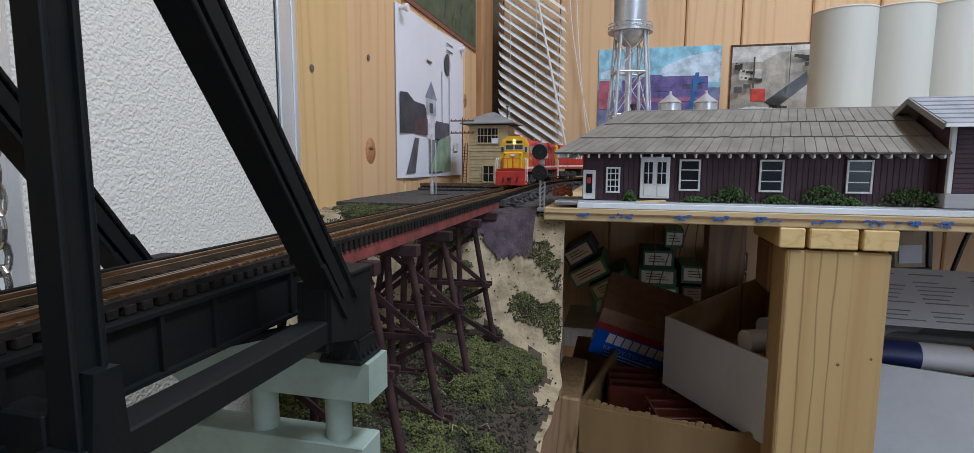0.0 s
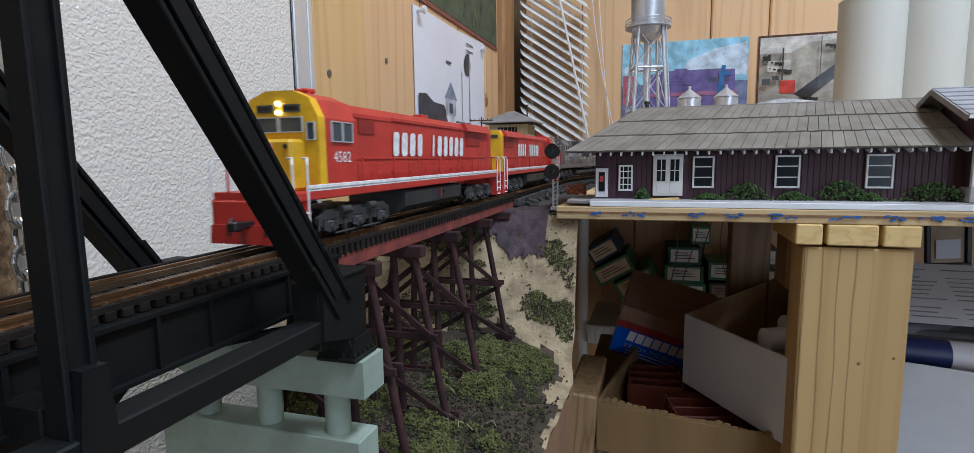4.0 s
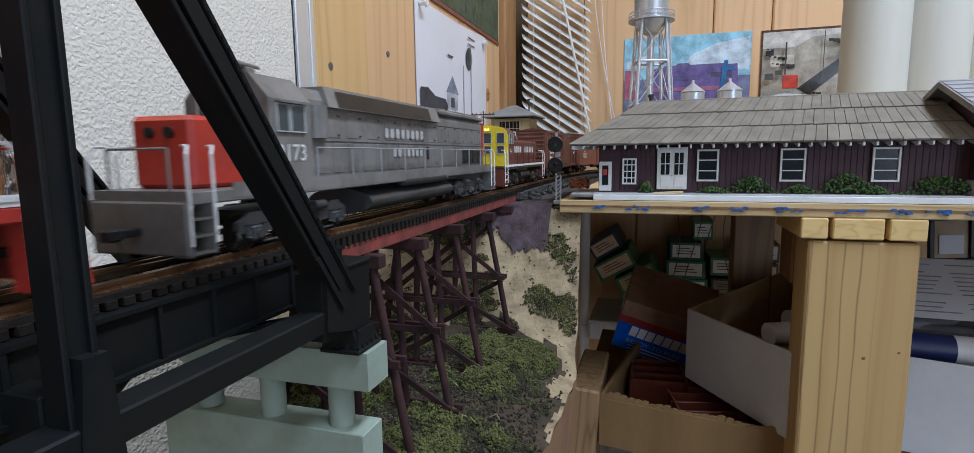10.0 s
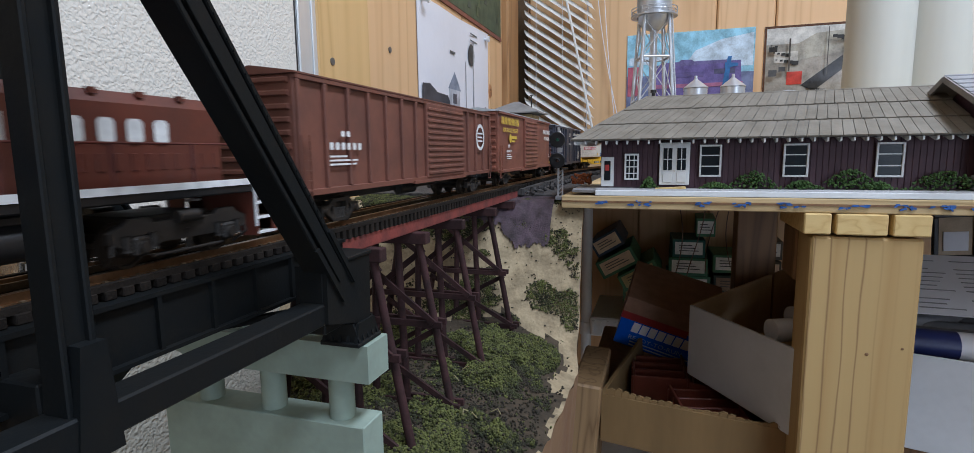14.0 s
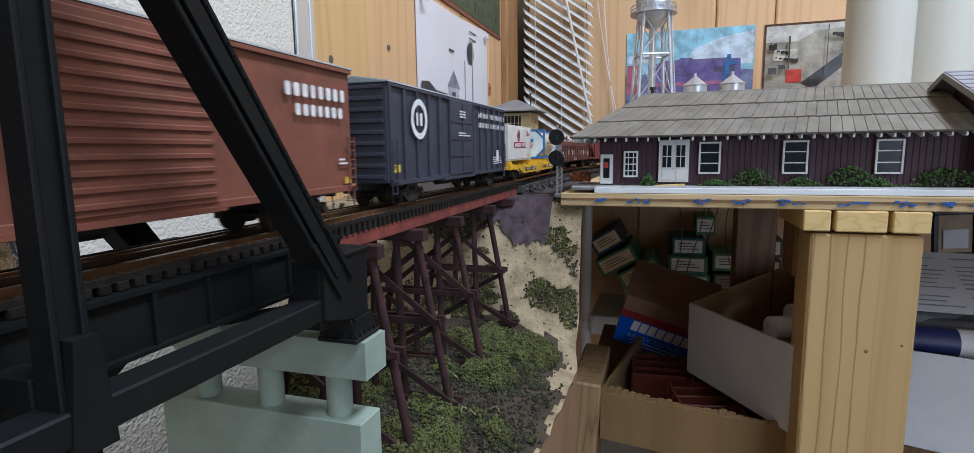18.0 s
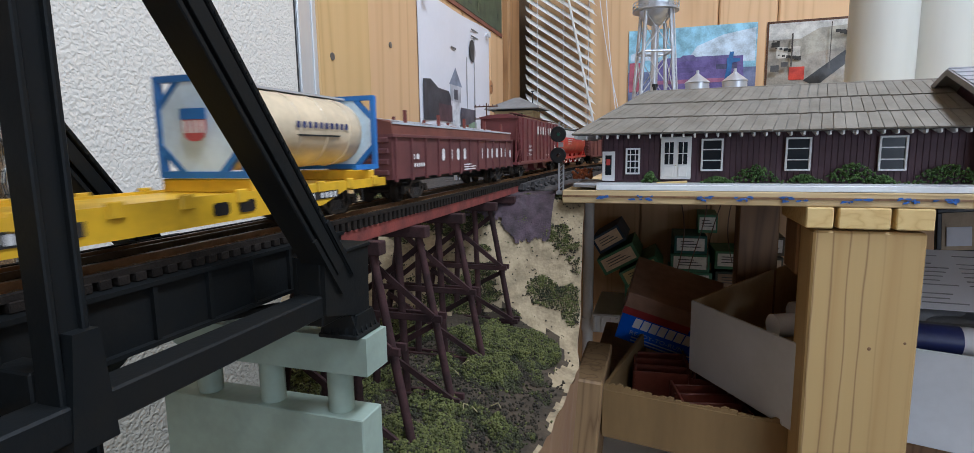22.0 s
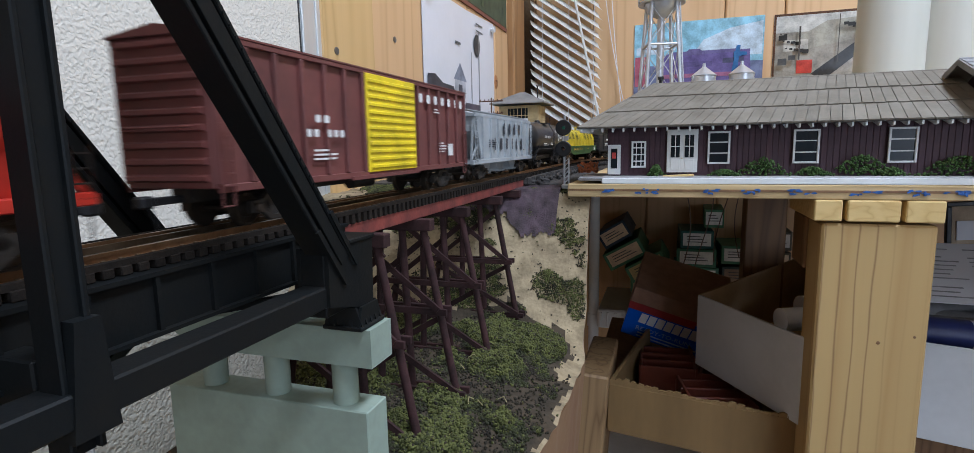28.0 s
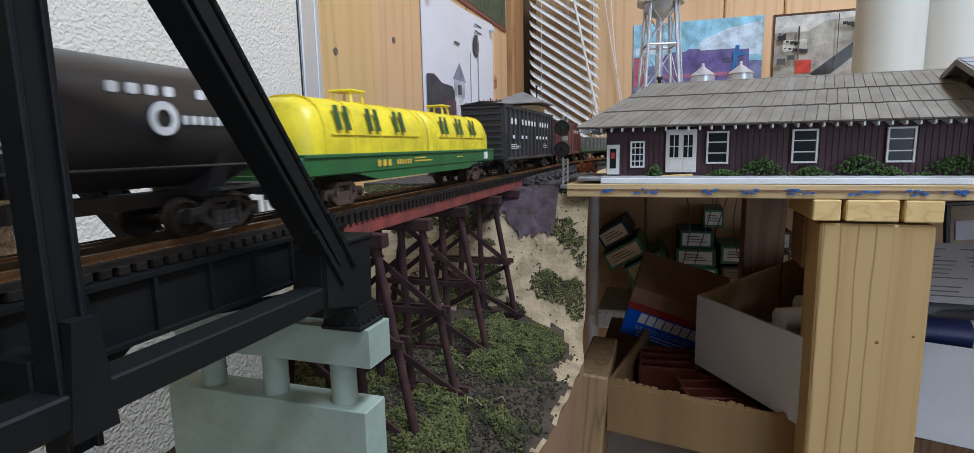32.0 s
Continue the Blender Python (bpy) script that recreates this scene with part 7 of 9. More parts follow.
    part("horn", Shape().tube((-0.001, f * (h - 0.034), 0.0595), (-0.001, f * (h - 0.044), 0.0595), 0.0006, 0.0013, n=8).tube((0.002, f * (h - 0.034), 0.0595), (0.002, f * (h - 0.041), 0.0595), 0.0005, 0.0011, n=8).box(-0.003, 0.003, *B(h - 0.036, h - 0.038), 0.0572, 0.0597), eng_red, c)
    la, lb = (-L * 0.175, L * 0.215) if cab_front else (-L * 0.243, L * 0.112)
    glyphs(c, 11, la, lb, 0.0332, 0.0452, stencil, x=0.0122, slant=0.10, gaps=(4,), fill=0.72, forms="bbbb ibbbbb")
    tank_grey = mat("tank_grey", (0.026, 0.028, 0.030), 0.42, 0, 0.25, 90, 0.15)
    tank = [(-0.0105, 0.0045), (0.0105, 0.0045), (0.0158, 0.0082), (0.0158, 0.0150), (0.0146, 0.0162), (-0.0146, 0.0162), (-0.0158, 0.0150), (-0.0158, 0.0082)]
    part("fuel_tank", Shape().prism(tank, -L * 0.150, L * 0.150, "y"), tank_grey, c, "dark grey fuel tank")
    part("filler", Shape().tube((0.0155, 0.012, 0.0132), (0.0166, 0.012, 0.0132), 0.0012, n=10), tank_grey, c)
    for yy in (-L * 0.15, L * 0.15):
        part("tank_strap", Shape().prism([(p * 1.02, q) for p, q in tank], yy - 0.0006, yy + 0.0006, "y"), tank_grey, c)
    part("tank_gauge", Shape().box(0.0161, 0.0166, 0.006, 0.0066, 0.0095, 0.0150), eng_red, c)
    for d in (-1, 1):
        engine_truck(c, d * (h - 0.050), 3, 0.042, 0.0058, iron_grey)
        coupler(c, d * (h - 0.003))
        part("pilot", Shape().box(-0.0168, 0.0168, min(d * (h - 0.0048), d * (h - 0.003)), max(d * (h - 0.0048), d * (h - 0.003)), 0.0035, 0.0178, 0.0005), eng_red, c)
        part("plow", Shape().prism([(-0.0168, 0.0025), (0.0168, 0.0025), (0.0160, 0.0092), (-0.0160, 0.0092)], min(d * (h - 0.0032), d * (h - 0.0012)), max(d * (h - 0.0032), d * (h - 0.0012)), "y"), eng_red, c)
        steps(c, d * (h - 0.004), eng_red, True, d)
        for x in (-0.0105, -0.0035, 0.0035, 0.0105):
            part("end_rail", Shape().tube((x, d * (h - 0.0045), 0.0178), (x, d * (h - 0.0045), 0.0318), 0.0004, n=6), eng_red, c)
        part("end_rail", Shape().tube((-0.0105, d * (h - 0.0045), 0.0318), (0.0105, d * (h - 0.0045), 0.0318), 0.0004, n=6), eng_red, c)
        for x in (-0.008, 0.008):
            part("air_hose", Shape().wire([(x, d * (h - 0.003), 0.0115), (x, d * (h - 0.0005), 0.0095), (x * 0.95, d * (h - 0.0005), 0.0055)], 0.0006, 6), black_plastic, c)
        part("deck", Shape().box(-0.0165, 0.0165, *sorted((d * (h - 0.004), d * (h - 0.014))), 0.0175, 0.0206), eng_red, c)
    handrail(c, *B(h - 0.052, -(h - 0.013)), 8, eng_red)
    return c


def tunnel_engine(L):
    c = thing("diesel_locomotive", "weathered dark grey six axle locomotive with a red nose", "locomotive", group="engines of the train")
    h = L / 2
    part("frame", Shape().box(-0.0172, 0.0172, -h + 0.004, h - 0.004, 0.0168, 0.0205, 0.0004), sp_grey, c)
    part("side_skirt", Shape().box(0.0168, 0.0173, -h + 0.02, h - 0.016, 0.0178, 0.0222), sp_grey, c)
    y0, y1 = -h + 0.060, h - 0.016
    part("hood", Shape().prism([(-0.0120, 0.0205), (0.0120, 0.0205), (0.0120, 0.0500), (0.0100, 0.0540), (-0.0100, 0.0540), (-0.0120, 0.0500)], y0, y1, "y"), sp_grey, c)
    part("hood_end", Shape().box(-0.0121, 0.0121, h - 0.0165, h - 0.0155, 0.0210, 0.0520, 0.0003), sp_red, c, "red hood end")
    part("hood_band", Shape().box(0.0118, 0.0123, h - 0.020, h - 0.0155, 0.0300, 0.0515), sp_red, c)
    part("cab", Shape().prism([(-0.0165, 0.0205), (0.0165, 0.0205), (0.0165, 0.0480), (0.0095, 0.0560), (-0.0095, 0.0560), (-0.0165, 0.0480)], -h + 0.038, -h + 0.060, "y"), sp_grey, c)
    part("nose", Shape().box(-0.0110, 0.0110, -h + 0.0125, -h + 0.038, 0.0205, 0.0412, 0.0014), sp_red, c, "red low nose")
    part("nose_light", Shape().tube((-0.0035, -h + 0.0128, 0.0365), (-0.0035, -h + 0.0115, 0.0365), 0.0016, n=12).tube((0.0035, -h + 0.0128, 0.0365), (0.0035, -h + 0.0115, 0.0365), 0.0016, n=12), black_plastic, c)
    fy = -h + 0.038
    for x0, x1 in ((-0.0105, -0.0010), (0.0010, 0.0105)):
        pane(c, "end", x0, x1, 0.0428, 0.0478, fy)
    part("number_board", Shape().box(0.0012, 0.0088, fy - 0.0009, fy, 0.0495, 0.0532), black_plastic, c)
    part("number_board", Shape().box(-0.0088, -0.0012, fy - 0.0009, fy, 0.0495, 0.0532), black_plastic, c)
    letters("9173", 0.0034, Matrix.Translation((0.0018, fy - 0.0011, 0.0502)), stencil, c)
    for z in (0.0535, 0.0505):
        part("headlight", Shape().tube((0, fy, z), (0, fy - 0.0012, z), 0.0009, n=10), mat("lamp_off", (0.5, 0.5, 0.45), 0.15), c)
    pane(c, "side", -h + 0.0415, -h + 0.0470, 0.0378, 0.0462, 0.0165)
    pane(c, "side", -h + 0.0485, -h + 0.0555, 0.0378, 0.0462, 0.0165)
    part("sun_shade", Shape().box(0.0160, 0.0185, -h + 0.041, -h + 0.056, 0.0468, 0.0474), sp_grey, c)
    side_text(c, "9173", -h + 0.0485, 0.0280, 0.0080, stencil, x=0.0165, squeeze=1.0, align="CENTER")
    part("dynamic_brake", Shape().prism([(-0.0145, 0.0478), (0.0145, 0.0478), (0.0120, 0.0556), (-0.0120, 0.0556)], -h + 0.075, h - 0.105, "y"), sp_grey, c)
    part("brake_grille", Shape().add([(0.0146, -h + 0.082, 0.0482), (0.0146, h - 0.118, 0.0482), (0.0128, h - 0.118, 0.0544), (0.0128, -h + 0.082, 0.0544)], [(0, 1, 2, 3)]), black_plastic, c)
    part("rear_deck", Shape().box(-0.0135, 0.0135, h - 0.10, h - 0.02, 0.0525, 0.0553, 0.0008), sp_grey, c)
    part("equipment_blower", Shape().tube((0.0115, -h + 0.070, 0.036), (0.0115, -h + 0.070, 0.048), 0.0045, n=14), sp_grey, c)
    part("bell_bracket", Shape().box(-0.006, 0.006, -h + 0.042, -h + 0.046, 0.0558, 0.0585, 0.0004).tube((-0.005, -h + 0.038, 0.0592), (-0.005, -h + 0.048, 0.0592), 0.0012, 0.0006, n=8).tube((0.004, -h + 0.038, 0.0592), (0.004, -h + 0.050, 0.0592), 0.0012, 0.0006, n=8), sp_grey, c)
    for k in range(18):
        y = y0 + 0.012 + k * (y1 - y0 - 0.02) / 17
        part("hood_door", Shape().box(0.0119, 0.0123, y - 0.0036, y + 0.0036, 0.0228, 0.0345, 0.0002), sp_grey, c)
    for z in (0.0352, 0.0462):
        part("hood_seam", Shape().box(0.0119, 0.0124, y0 + 0.004, y1 - 0.006, z, z + 0.0006), sp_grey, c)
    for k in range(12):
        y = y0 + 0.020 + k * (y1 - y0 - 0.034) / 11
        part("upper_panel", Shape().box(0.0119, 0.0122, y - 0.0056, y + 0.0056, 0.0365, 0.0455, 0.0002), sp_grey, c)
        for dz in (0.0372, 0.0446):
            part("latch", Shape().box(0.0121, 0.0126, y + 0.0038, y + 0.0048, dz, dz + 0.0007), black_plastic, c)
    for k in range(6):
        part("roof_box", Shape().box(0.0065, 0.0105, h - 0.096 + k * 0.0130, h - 0.086 + k * 0.0130, 0.0548, 0.0566, 0.0003), sp_grey, c)
    part("vent_stack", Shape().box(0.0121, 0.0127, y0 + 0.112, y0 + 0.1145, 0.0270, 0.0340, 0.0002), black_plastic, c)
    for k in range(4):
        part("tunnel_grille", Shape().box(0.0119, 0.0126, h - 0.062 + k * 0.0105, h - 0.053 + k * 0.0105, 0.0235, 0.0330, 0.0002), black_plastic, c)
    glyphs(c, 8, y0 + 0.062, y0 + 0.108, 0.0376, 0.0420, mat("stencil_dim", (0.42, 0.42, 0.40), 0.6, 0, 0.12, 300, 0.0), x=0.0122)
    glyphs(c, 7, y0 + 0.070, y0 + 0.106, 0.0288, 0.0330, mat("stencil_dim", (0.42, 0.42, 0.40), 0.6, 0, 0.12, 300, 0.0), x=0.0124)
    body = [(0.0162 * math.cos(q) if abs(math.cos(q)) > 0.1 else 0.0, 0.0095 + 0.0058 * math.sin(q)) for q in [i * math.pi / 10 for i in range(20)]]
    part("fuel_tank", Shape().prism(body, -0.044, 0.056, "y", smooth=True), mat("tank_iron", (0.040, 0.041, 0.042), 0.35, 0, 0.3, 80, 0.1), c, "rounded dark grey fuel tank")
    part("air_tank", Shape().tube((0.0150, -0.012, 0.0168), (0.0150, 0.042, 0.0168), 0.0024, n=14).tube((0.0150, -0.014, 0.0168), (0.0150, -0.012, 0.0168), 0.0012, 0.0024, n=14), iron_grey, c)
    for d in (-1, 1):
        engine_truck(c, d * (h - 0.053), 3, 0.044, 0.0058, iron_grey)
        coupler(c, d * (h - 0.003))
        part("pilot", Shape().box(-0.0168, 0.0168, *sorted((d * (h - 0.0048), d * (h - 0.003))), 0.0032, 0.0178, 0.0005), sp_grey, c)
        part("deck", Shape().box(-0.0165, 0.0165, *sorted((d * (h - 0.004), d * (h - 0.016))), 0.0172, 0.0206), sp_grey, c)
        steps(c, d * (h - 0.004), sp_grey, False, d)
        part("end_rail", Shape().wire([(-0.0105, d * (h - 0.0045), 0.0178), (-0.0105, d * (h - 0.0045), 0.0318), (0.0105, d * (h - 0.0045), 0.0318), (0.0105, d * (h - 0.0045), 0.0178)], 0.0004, 6), sp_grey, c)
    handrail(c, -h + 0.062, h - 0.014, 10, mat("rail_grey", (0.28, 0.29, 0.30), 0.5))
    return c


def switcher(L):
    c = thing("switch_engine", "maroon yard switcher with a yellow cab end", "locomotive", group="engines of the train")
    h = L / 2
    part("frame", Shape().box(-0.0170, 0.0170, -h + 0.003, h - 0.003, 0.0165, 0.0190, 0.0004), black_plastic, c)
    part("white_stripe", Shape().box(0.0168, 0.0174, -h + 0.004, h - 0.004, 0.0188, 0.0206).box(-0.0174, -0.0168, -h + 0.004, h - 0.004, 0.0188, 0.0206), stencil, c, "white sill stripe")
    part("hood", Shape().prism([(-0.0115, 0.0195), (0.0115, 0.0195), (0.0115, 0.0400), (0.0098, 0.0428), (-0.0098, 0.0428), (-0.0115, 0.0400)], -h + 0.0375, h - 0.019, "y"), sw_maroon, c)
    roof = [(-0.0165, 0.0195), (0.0165, 0.0195)] + [(0.0165 * math.cos(a), 0.0455 + 0.0075 * math.sin(a)) for a in [i * math.pi / 12 for i in range(13)]]
    part("cab", Shape().prism(roof, -h + 0.0150, -h + 0.0375, "y"), sw_maroon, c)
    part("cab_end", Shape().prism([(u * 1.004, v + (0.0001 if v > .03 else 0)) for u, v in roof], -h + 0.0125, -h + 0.0153, "y"), sw_yellow, c, "bright yellow cab end")
    part("cab_band", Shape().box(0.0164, 0.0168, -h + 0.0135, -h + 0.0165, 0.0200, 0.0450), sw_yellow, c)
    fy = -h + 0.0125
    for x in (-0.0112, 0.0, 0.0112):
        pane(c, "end", x - 0.0030, x + 0.0030, 0.0385, 0.0465, fy)
        pane(c, "end", x - 0.0028, x + 0.0028, 0.0300, 0.0360, fy)
    part("lamp_housing", Shape().tube((0, fy, 0.0495), (0, fy - 0.0022, 0.0495), 0.0020, n=12), sw_yellow, c)
    for x in (-0.0012, 0.0012):
        part("headlight", Shape().tube((x, fy - 0.002, 0.0495), (x, fy - 0.0027, 0.0495), 0.0009, n=10), glow("headlight_low", (1.0, 0.75, 0.15), 2.0), c)
    pane(c, "side", -h + 0.0190, -h + 0.0245, 0.0385, 0.0460, 0.0165)
    pane(c, "side", -h + 0.0252, -h + 0.0305, 0.0385, 0.0460, 0.0165)
    side_text(c, "924", -h + 0.0242, 0.0300, 0.0058, stencil, x=0.0165, align="CENTER")
    glyphs(c, 11, -h + 0.054, h - 0.035, 0.0305, 0.0365, stencil, x=0.0116, gaps=(4,), fill=0.60, forms="bbbb ibbbbb")
    for k in range(24):
        y = -h + 0.05 + k * (L - 0.072) / 23
        part("louver", Shape().box(0.0114, 0.0118, y, y + 0.0016, 0.0240 , 0.0282, 0.0001), sw_maroon, c)
    for y in (-0.012, 0.014):
        part("stack", Shape().tube((0, y, 0.0425), (0, y, 0.0500), 0.0014, n=10), sw_maroon, c)
    part("bell", Shape().lathe([(0.0, 0.0025), (0.0010, 0.002), (0.0014, 0), (0.0020, -0.0006)], 12, pose(0.0, 0.024, 0.0452)), sw_maroon, c)
    for k in range(8):
        part("roof_bolt", Shape().box(0.0098, 0.0112, -h + 0.054 + k * 0.012, -h + 0.056 + k * 0.012, 0.0418, 0.0432), sw_maroon, c)
    part("air_tank", Shape().tube((0.0115, -0.018, 0.0105), (0.0115, 0.018, 0.0105), 0.0038, n=14), black_plastic, c)
    part("tank_box", Shape().box(-0.012, 0.012, -0.022, 0.022, 0.0065, 0.0166, 0.001), black_plastic, c)
    for d in (-1, 1):
        engine_truck(c, d * (h - 0.036), 2, 0.028, 0.0055, iron)
        coupler(c, d * (h - 0.003))
        part("pilot", Shape().box(-0.0166, 0.0166, *sorted((d * (h - 0.0045), d * (h - 0.003))), 0.0035, 0.0185, 0.0005), sw_maroon, c)
        steps(c, d * (h - 0.004), sw_maroon, True, d)
    handrail(c, -h + 0.046, h - 0.012, 6, paint("rail_maroon", (0.10, 0.02, 0.015)), z=0.0305)
    return c


# --- freight cars ---
def oxide_car(L):
    m = paint("boxcar_brown", (0.155, 0.058, 0.038), 0.6)
    c = box_car("brown oxide box car with white reporting marks", L, m, 0.0140, 0.0545, 14, (-0.004, 0.052), None, None, True, door_style="ribbed")
    disc(c, L / 2 - 0.026, 0.0375, 0.0088, stencil, HW + 0.0002, inner=0.0066)
    for z in (0.0400, 0.0375, 0.0350):
        part("emblem_bar", Shape().box(HW, HW + 0.0003, L / 2 - 0.031, L / 2 - 0.021, z - 0.0005, z + 0.0005), stencil, c)
    glyphs(c, 6, -L / 2 + 0.018, -L / 2 + 0.042, 0.0290, 0.0318, stencil)
    glyphs(c, 2, -L / 2 + 0.026, -L / 2 + 0.034, 0.0340, 0.0362, stencil)
    bars(c, -L / 2 + 0.018, -L / 2 + 0.040, 0.0262, 3, stencil)
    return c


def cushion_car(L):
    m = paint("boxcar_rust", (0.200, 0.070, 0.044), 0.5)
    c = box_car("smooth rust brown box car with yellow slogan lettering", L, m, 0.0125, 0.0585, 12, (-0.020, 0.030), None, mat("roof_galv", (0.55, 0.58, 0.60), 0.45, 0.3), False, ribs=False, door_style="ribbed")
    h = L / 2
    glyphs(c, 13, -h + 0.005, -h + 0.062, 0.0490, 0.0548, stencil_y, slant=0.12)
    side_text(c, "FOR FRAGILE FREIGHT", -h + 0.010, 0.0432, 0.0047, stencil_y, squeeze=1.0, thick=0.0001)
    disc(c, -h + 0.033, 0.0385, 0.0036, stencil_y)
    part("arrow_bar", Shape().box(HW, HW + 0.0002, -h + 0.035, -h + 0.054, 0.0380, 0.0405).box(HW, HW + 0.0002, -h + 0.037, -h + 0.048, 0.0355, 0.0370), stencil_y, c, "yellow swept arrow")
    glyphs(c, 2, -h + 0.025, -h + 0.031, 0.0310, 0.0335, stencil)
    glyphs(c, 6, -h + 0.020, -h + 0.036, 0.0272, 0.0292, stencil)
    bars(c, -h + 0.022, -h + 0.042, 0.0250, 3, stencil, seed=3)
    glyphs(c, 8, h - 0.043, h - 0.006, 0.0455, 0.0500, stencil)
    glyphs(c, 7, h - 0.038, h - 0.008, 0.0392, 0.0432, stencil)
    part("yellow_plate", Shape().box(HW, HW + 0.0003, h - 0.0085, h - 0.0045, 0.0145, 0.0170), stencil_y, c)
    bars(c, h - 0.012, h - 0.005, 0.0235, 2, stencil)
    return c


def navy_car(L):
    m = paint("boxcar_navy", (0.040, 0.043, 0.062), 0.5)
    c = box_car("dark navy exterior post box car with white emblem", L, m, 0.0120, 0.0580, 13, (-0.022, 0.018), None, mat("roof_pale", (0.50, 0.56, 0.60), 0.5), True)
    h = L / 2
    disc(c, -h + 0.033, 0.0428, 0.0100, stencil, HW + 0.0002, inner=0.0070)
    glyphs(c, 2, -h + 0.0285, -h + 0.0375, 0.0395, 0.0460, stencil)
    for s_, z in (("Oregon, California &", 0.0488), ("Eastern Railway Co.", 0.0422)):
        n = len(s_)
        glyphs(c, n, h - 0.068, h - 0.004, z, z + 0.0034, stencil, fill=0.52, gaps=[i for i, q in enumerate(s_) if q == " "])
    for k in range(3):
        part("panel_mark", Shape().box(HW + 0.0011, HW + 0.0013, -0.008, 0.002, 0.0500 - k * 0.0016, 0.0508 - k * 0.0016), stencil, c)
    bars(c, -0.010, 0.012, 0.0372, 2, stencil, x=HW + 0.0011)
    bars(c, h - 0.034, h - 0.010, 0.0215, 4, stencil, seed=5)
    part("yellow_plate", Shape().box(HW, HW + 0.0003, -h + 0.0035, -h + 0.010, 0.0170, 0.0205), stencil_y, c)
    part("stencil_box", Shape().box(HW, HW + 0.0002, h - 0.0245, h - 0.0195, 0.0190, 0.0270), stencil, c)
    return c


def container_flat(L):
    yel = paint("flat_yellow", (0.68, 0.40, 0.015), 0.45)
    c = thing("flat_car", "yellow intermodal flat car on two trucks", "freight car", group="cars of the train")
    h = L / 2
    part("deck", Shape().box(-HW, HW, -h + 0.002, h - 0.002, 0.0105, 0.0132, 0.0004), yel, c)
    for s in (-1, 1):
        part("side_sill", Shape().prism([(-h + 0.002, 0.0105), (-h + 0.035, 0.0105), (-h + 0.05, 0.0062), (h - 0.05, 0.0062), (h - 0.035, 0.0105), (h - 0.002, 0.0105), (h - 0.002, 0.0140), (-h + 0.002, 0.0140)], s * HW - 0.0008, s * HW + 0.0008, "x"), yel, c)
        for k in range(12):
            y = -h + 0.012 + k * (L - 0.024) / 11
            part("pocket", Shape().box(min(s * HW, s * (HW + 0.0016)), max(s * HW, s * (HW + 0.0016)), y - 0.002, y + 0.002, 0.0110, 0.0150, 0.0003), yel, c)
    for y in (-h + 0.009, -h + 0.086, 0.037, h - 0.012):
        part("pedestal", Shape().box(-HW, HW, y - 0.002, y + 0.002, 0.0132, 0.0175, 0.0004), yel, c)
    plate_black = mat("plate_black", (0.02, 0.02, 0.02), 0.6)
    part("sill_plate", Shape().box(HW + 0.0008, HW + 0.0011, h - 0.075, h - 0.040, 0.0085, 0.0112), plate_black, c, "black name plate")
    glyphs(c, 12, h - 0.074, h - 0.041, 0.0088, 0.0109, stencil, x=HW + 0.0010, gaps=(7,), fill=0.55)
    for a, b in ((-h + 0.056, -h + 0.076), (-h + 0.080, -h + 0.102)):
        part("sill_plate", Shape().box(HW + 0.0008, HW + 0.0011, a, b, 0.0082, 0.0114), plate_black, c, "black number plate")
        glyphs(c, 5, a + 0.003, b - 0.003, 0.0087, 0.0109, stencil, x=HW + 0.0010, fill=0.55)
    glyphs(c, 2, 0.016, 0.036, 0.0082, 0.0118, black_plastic, x=HW + 0.0009)
    underframe(c, L, iron, 0.034)
    for d in (-1, 1):
        part("hitch_wire", Shape().wire([(0.010, d * (h - 0.003), 0.014), (0.011, d * (h + 0.002), 0.019), (0.012, d * (h - 0.003), 0.016)], 0.0004, 5), rail_white, c)
    return c


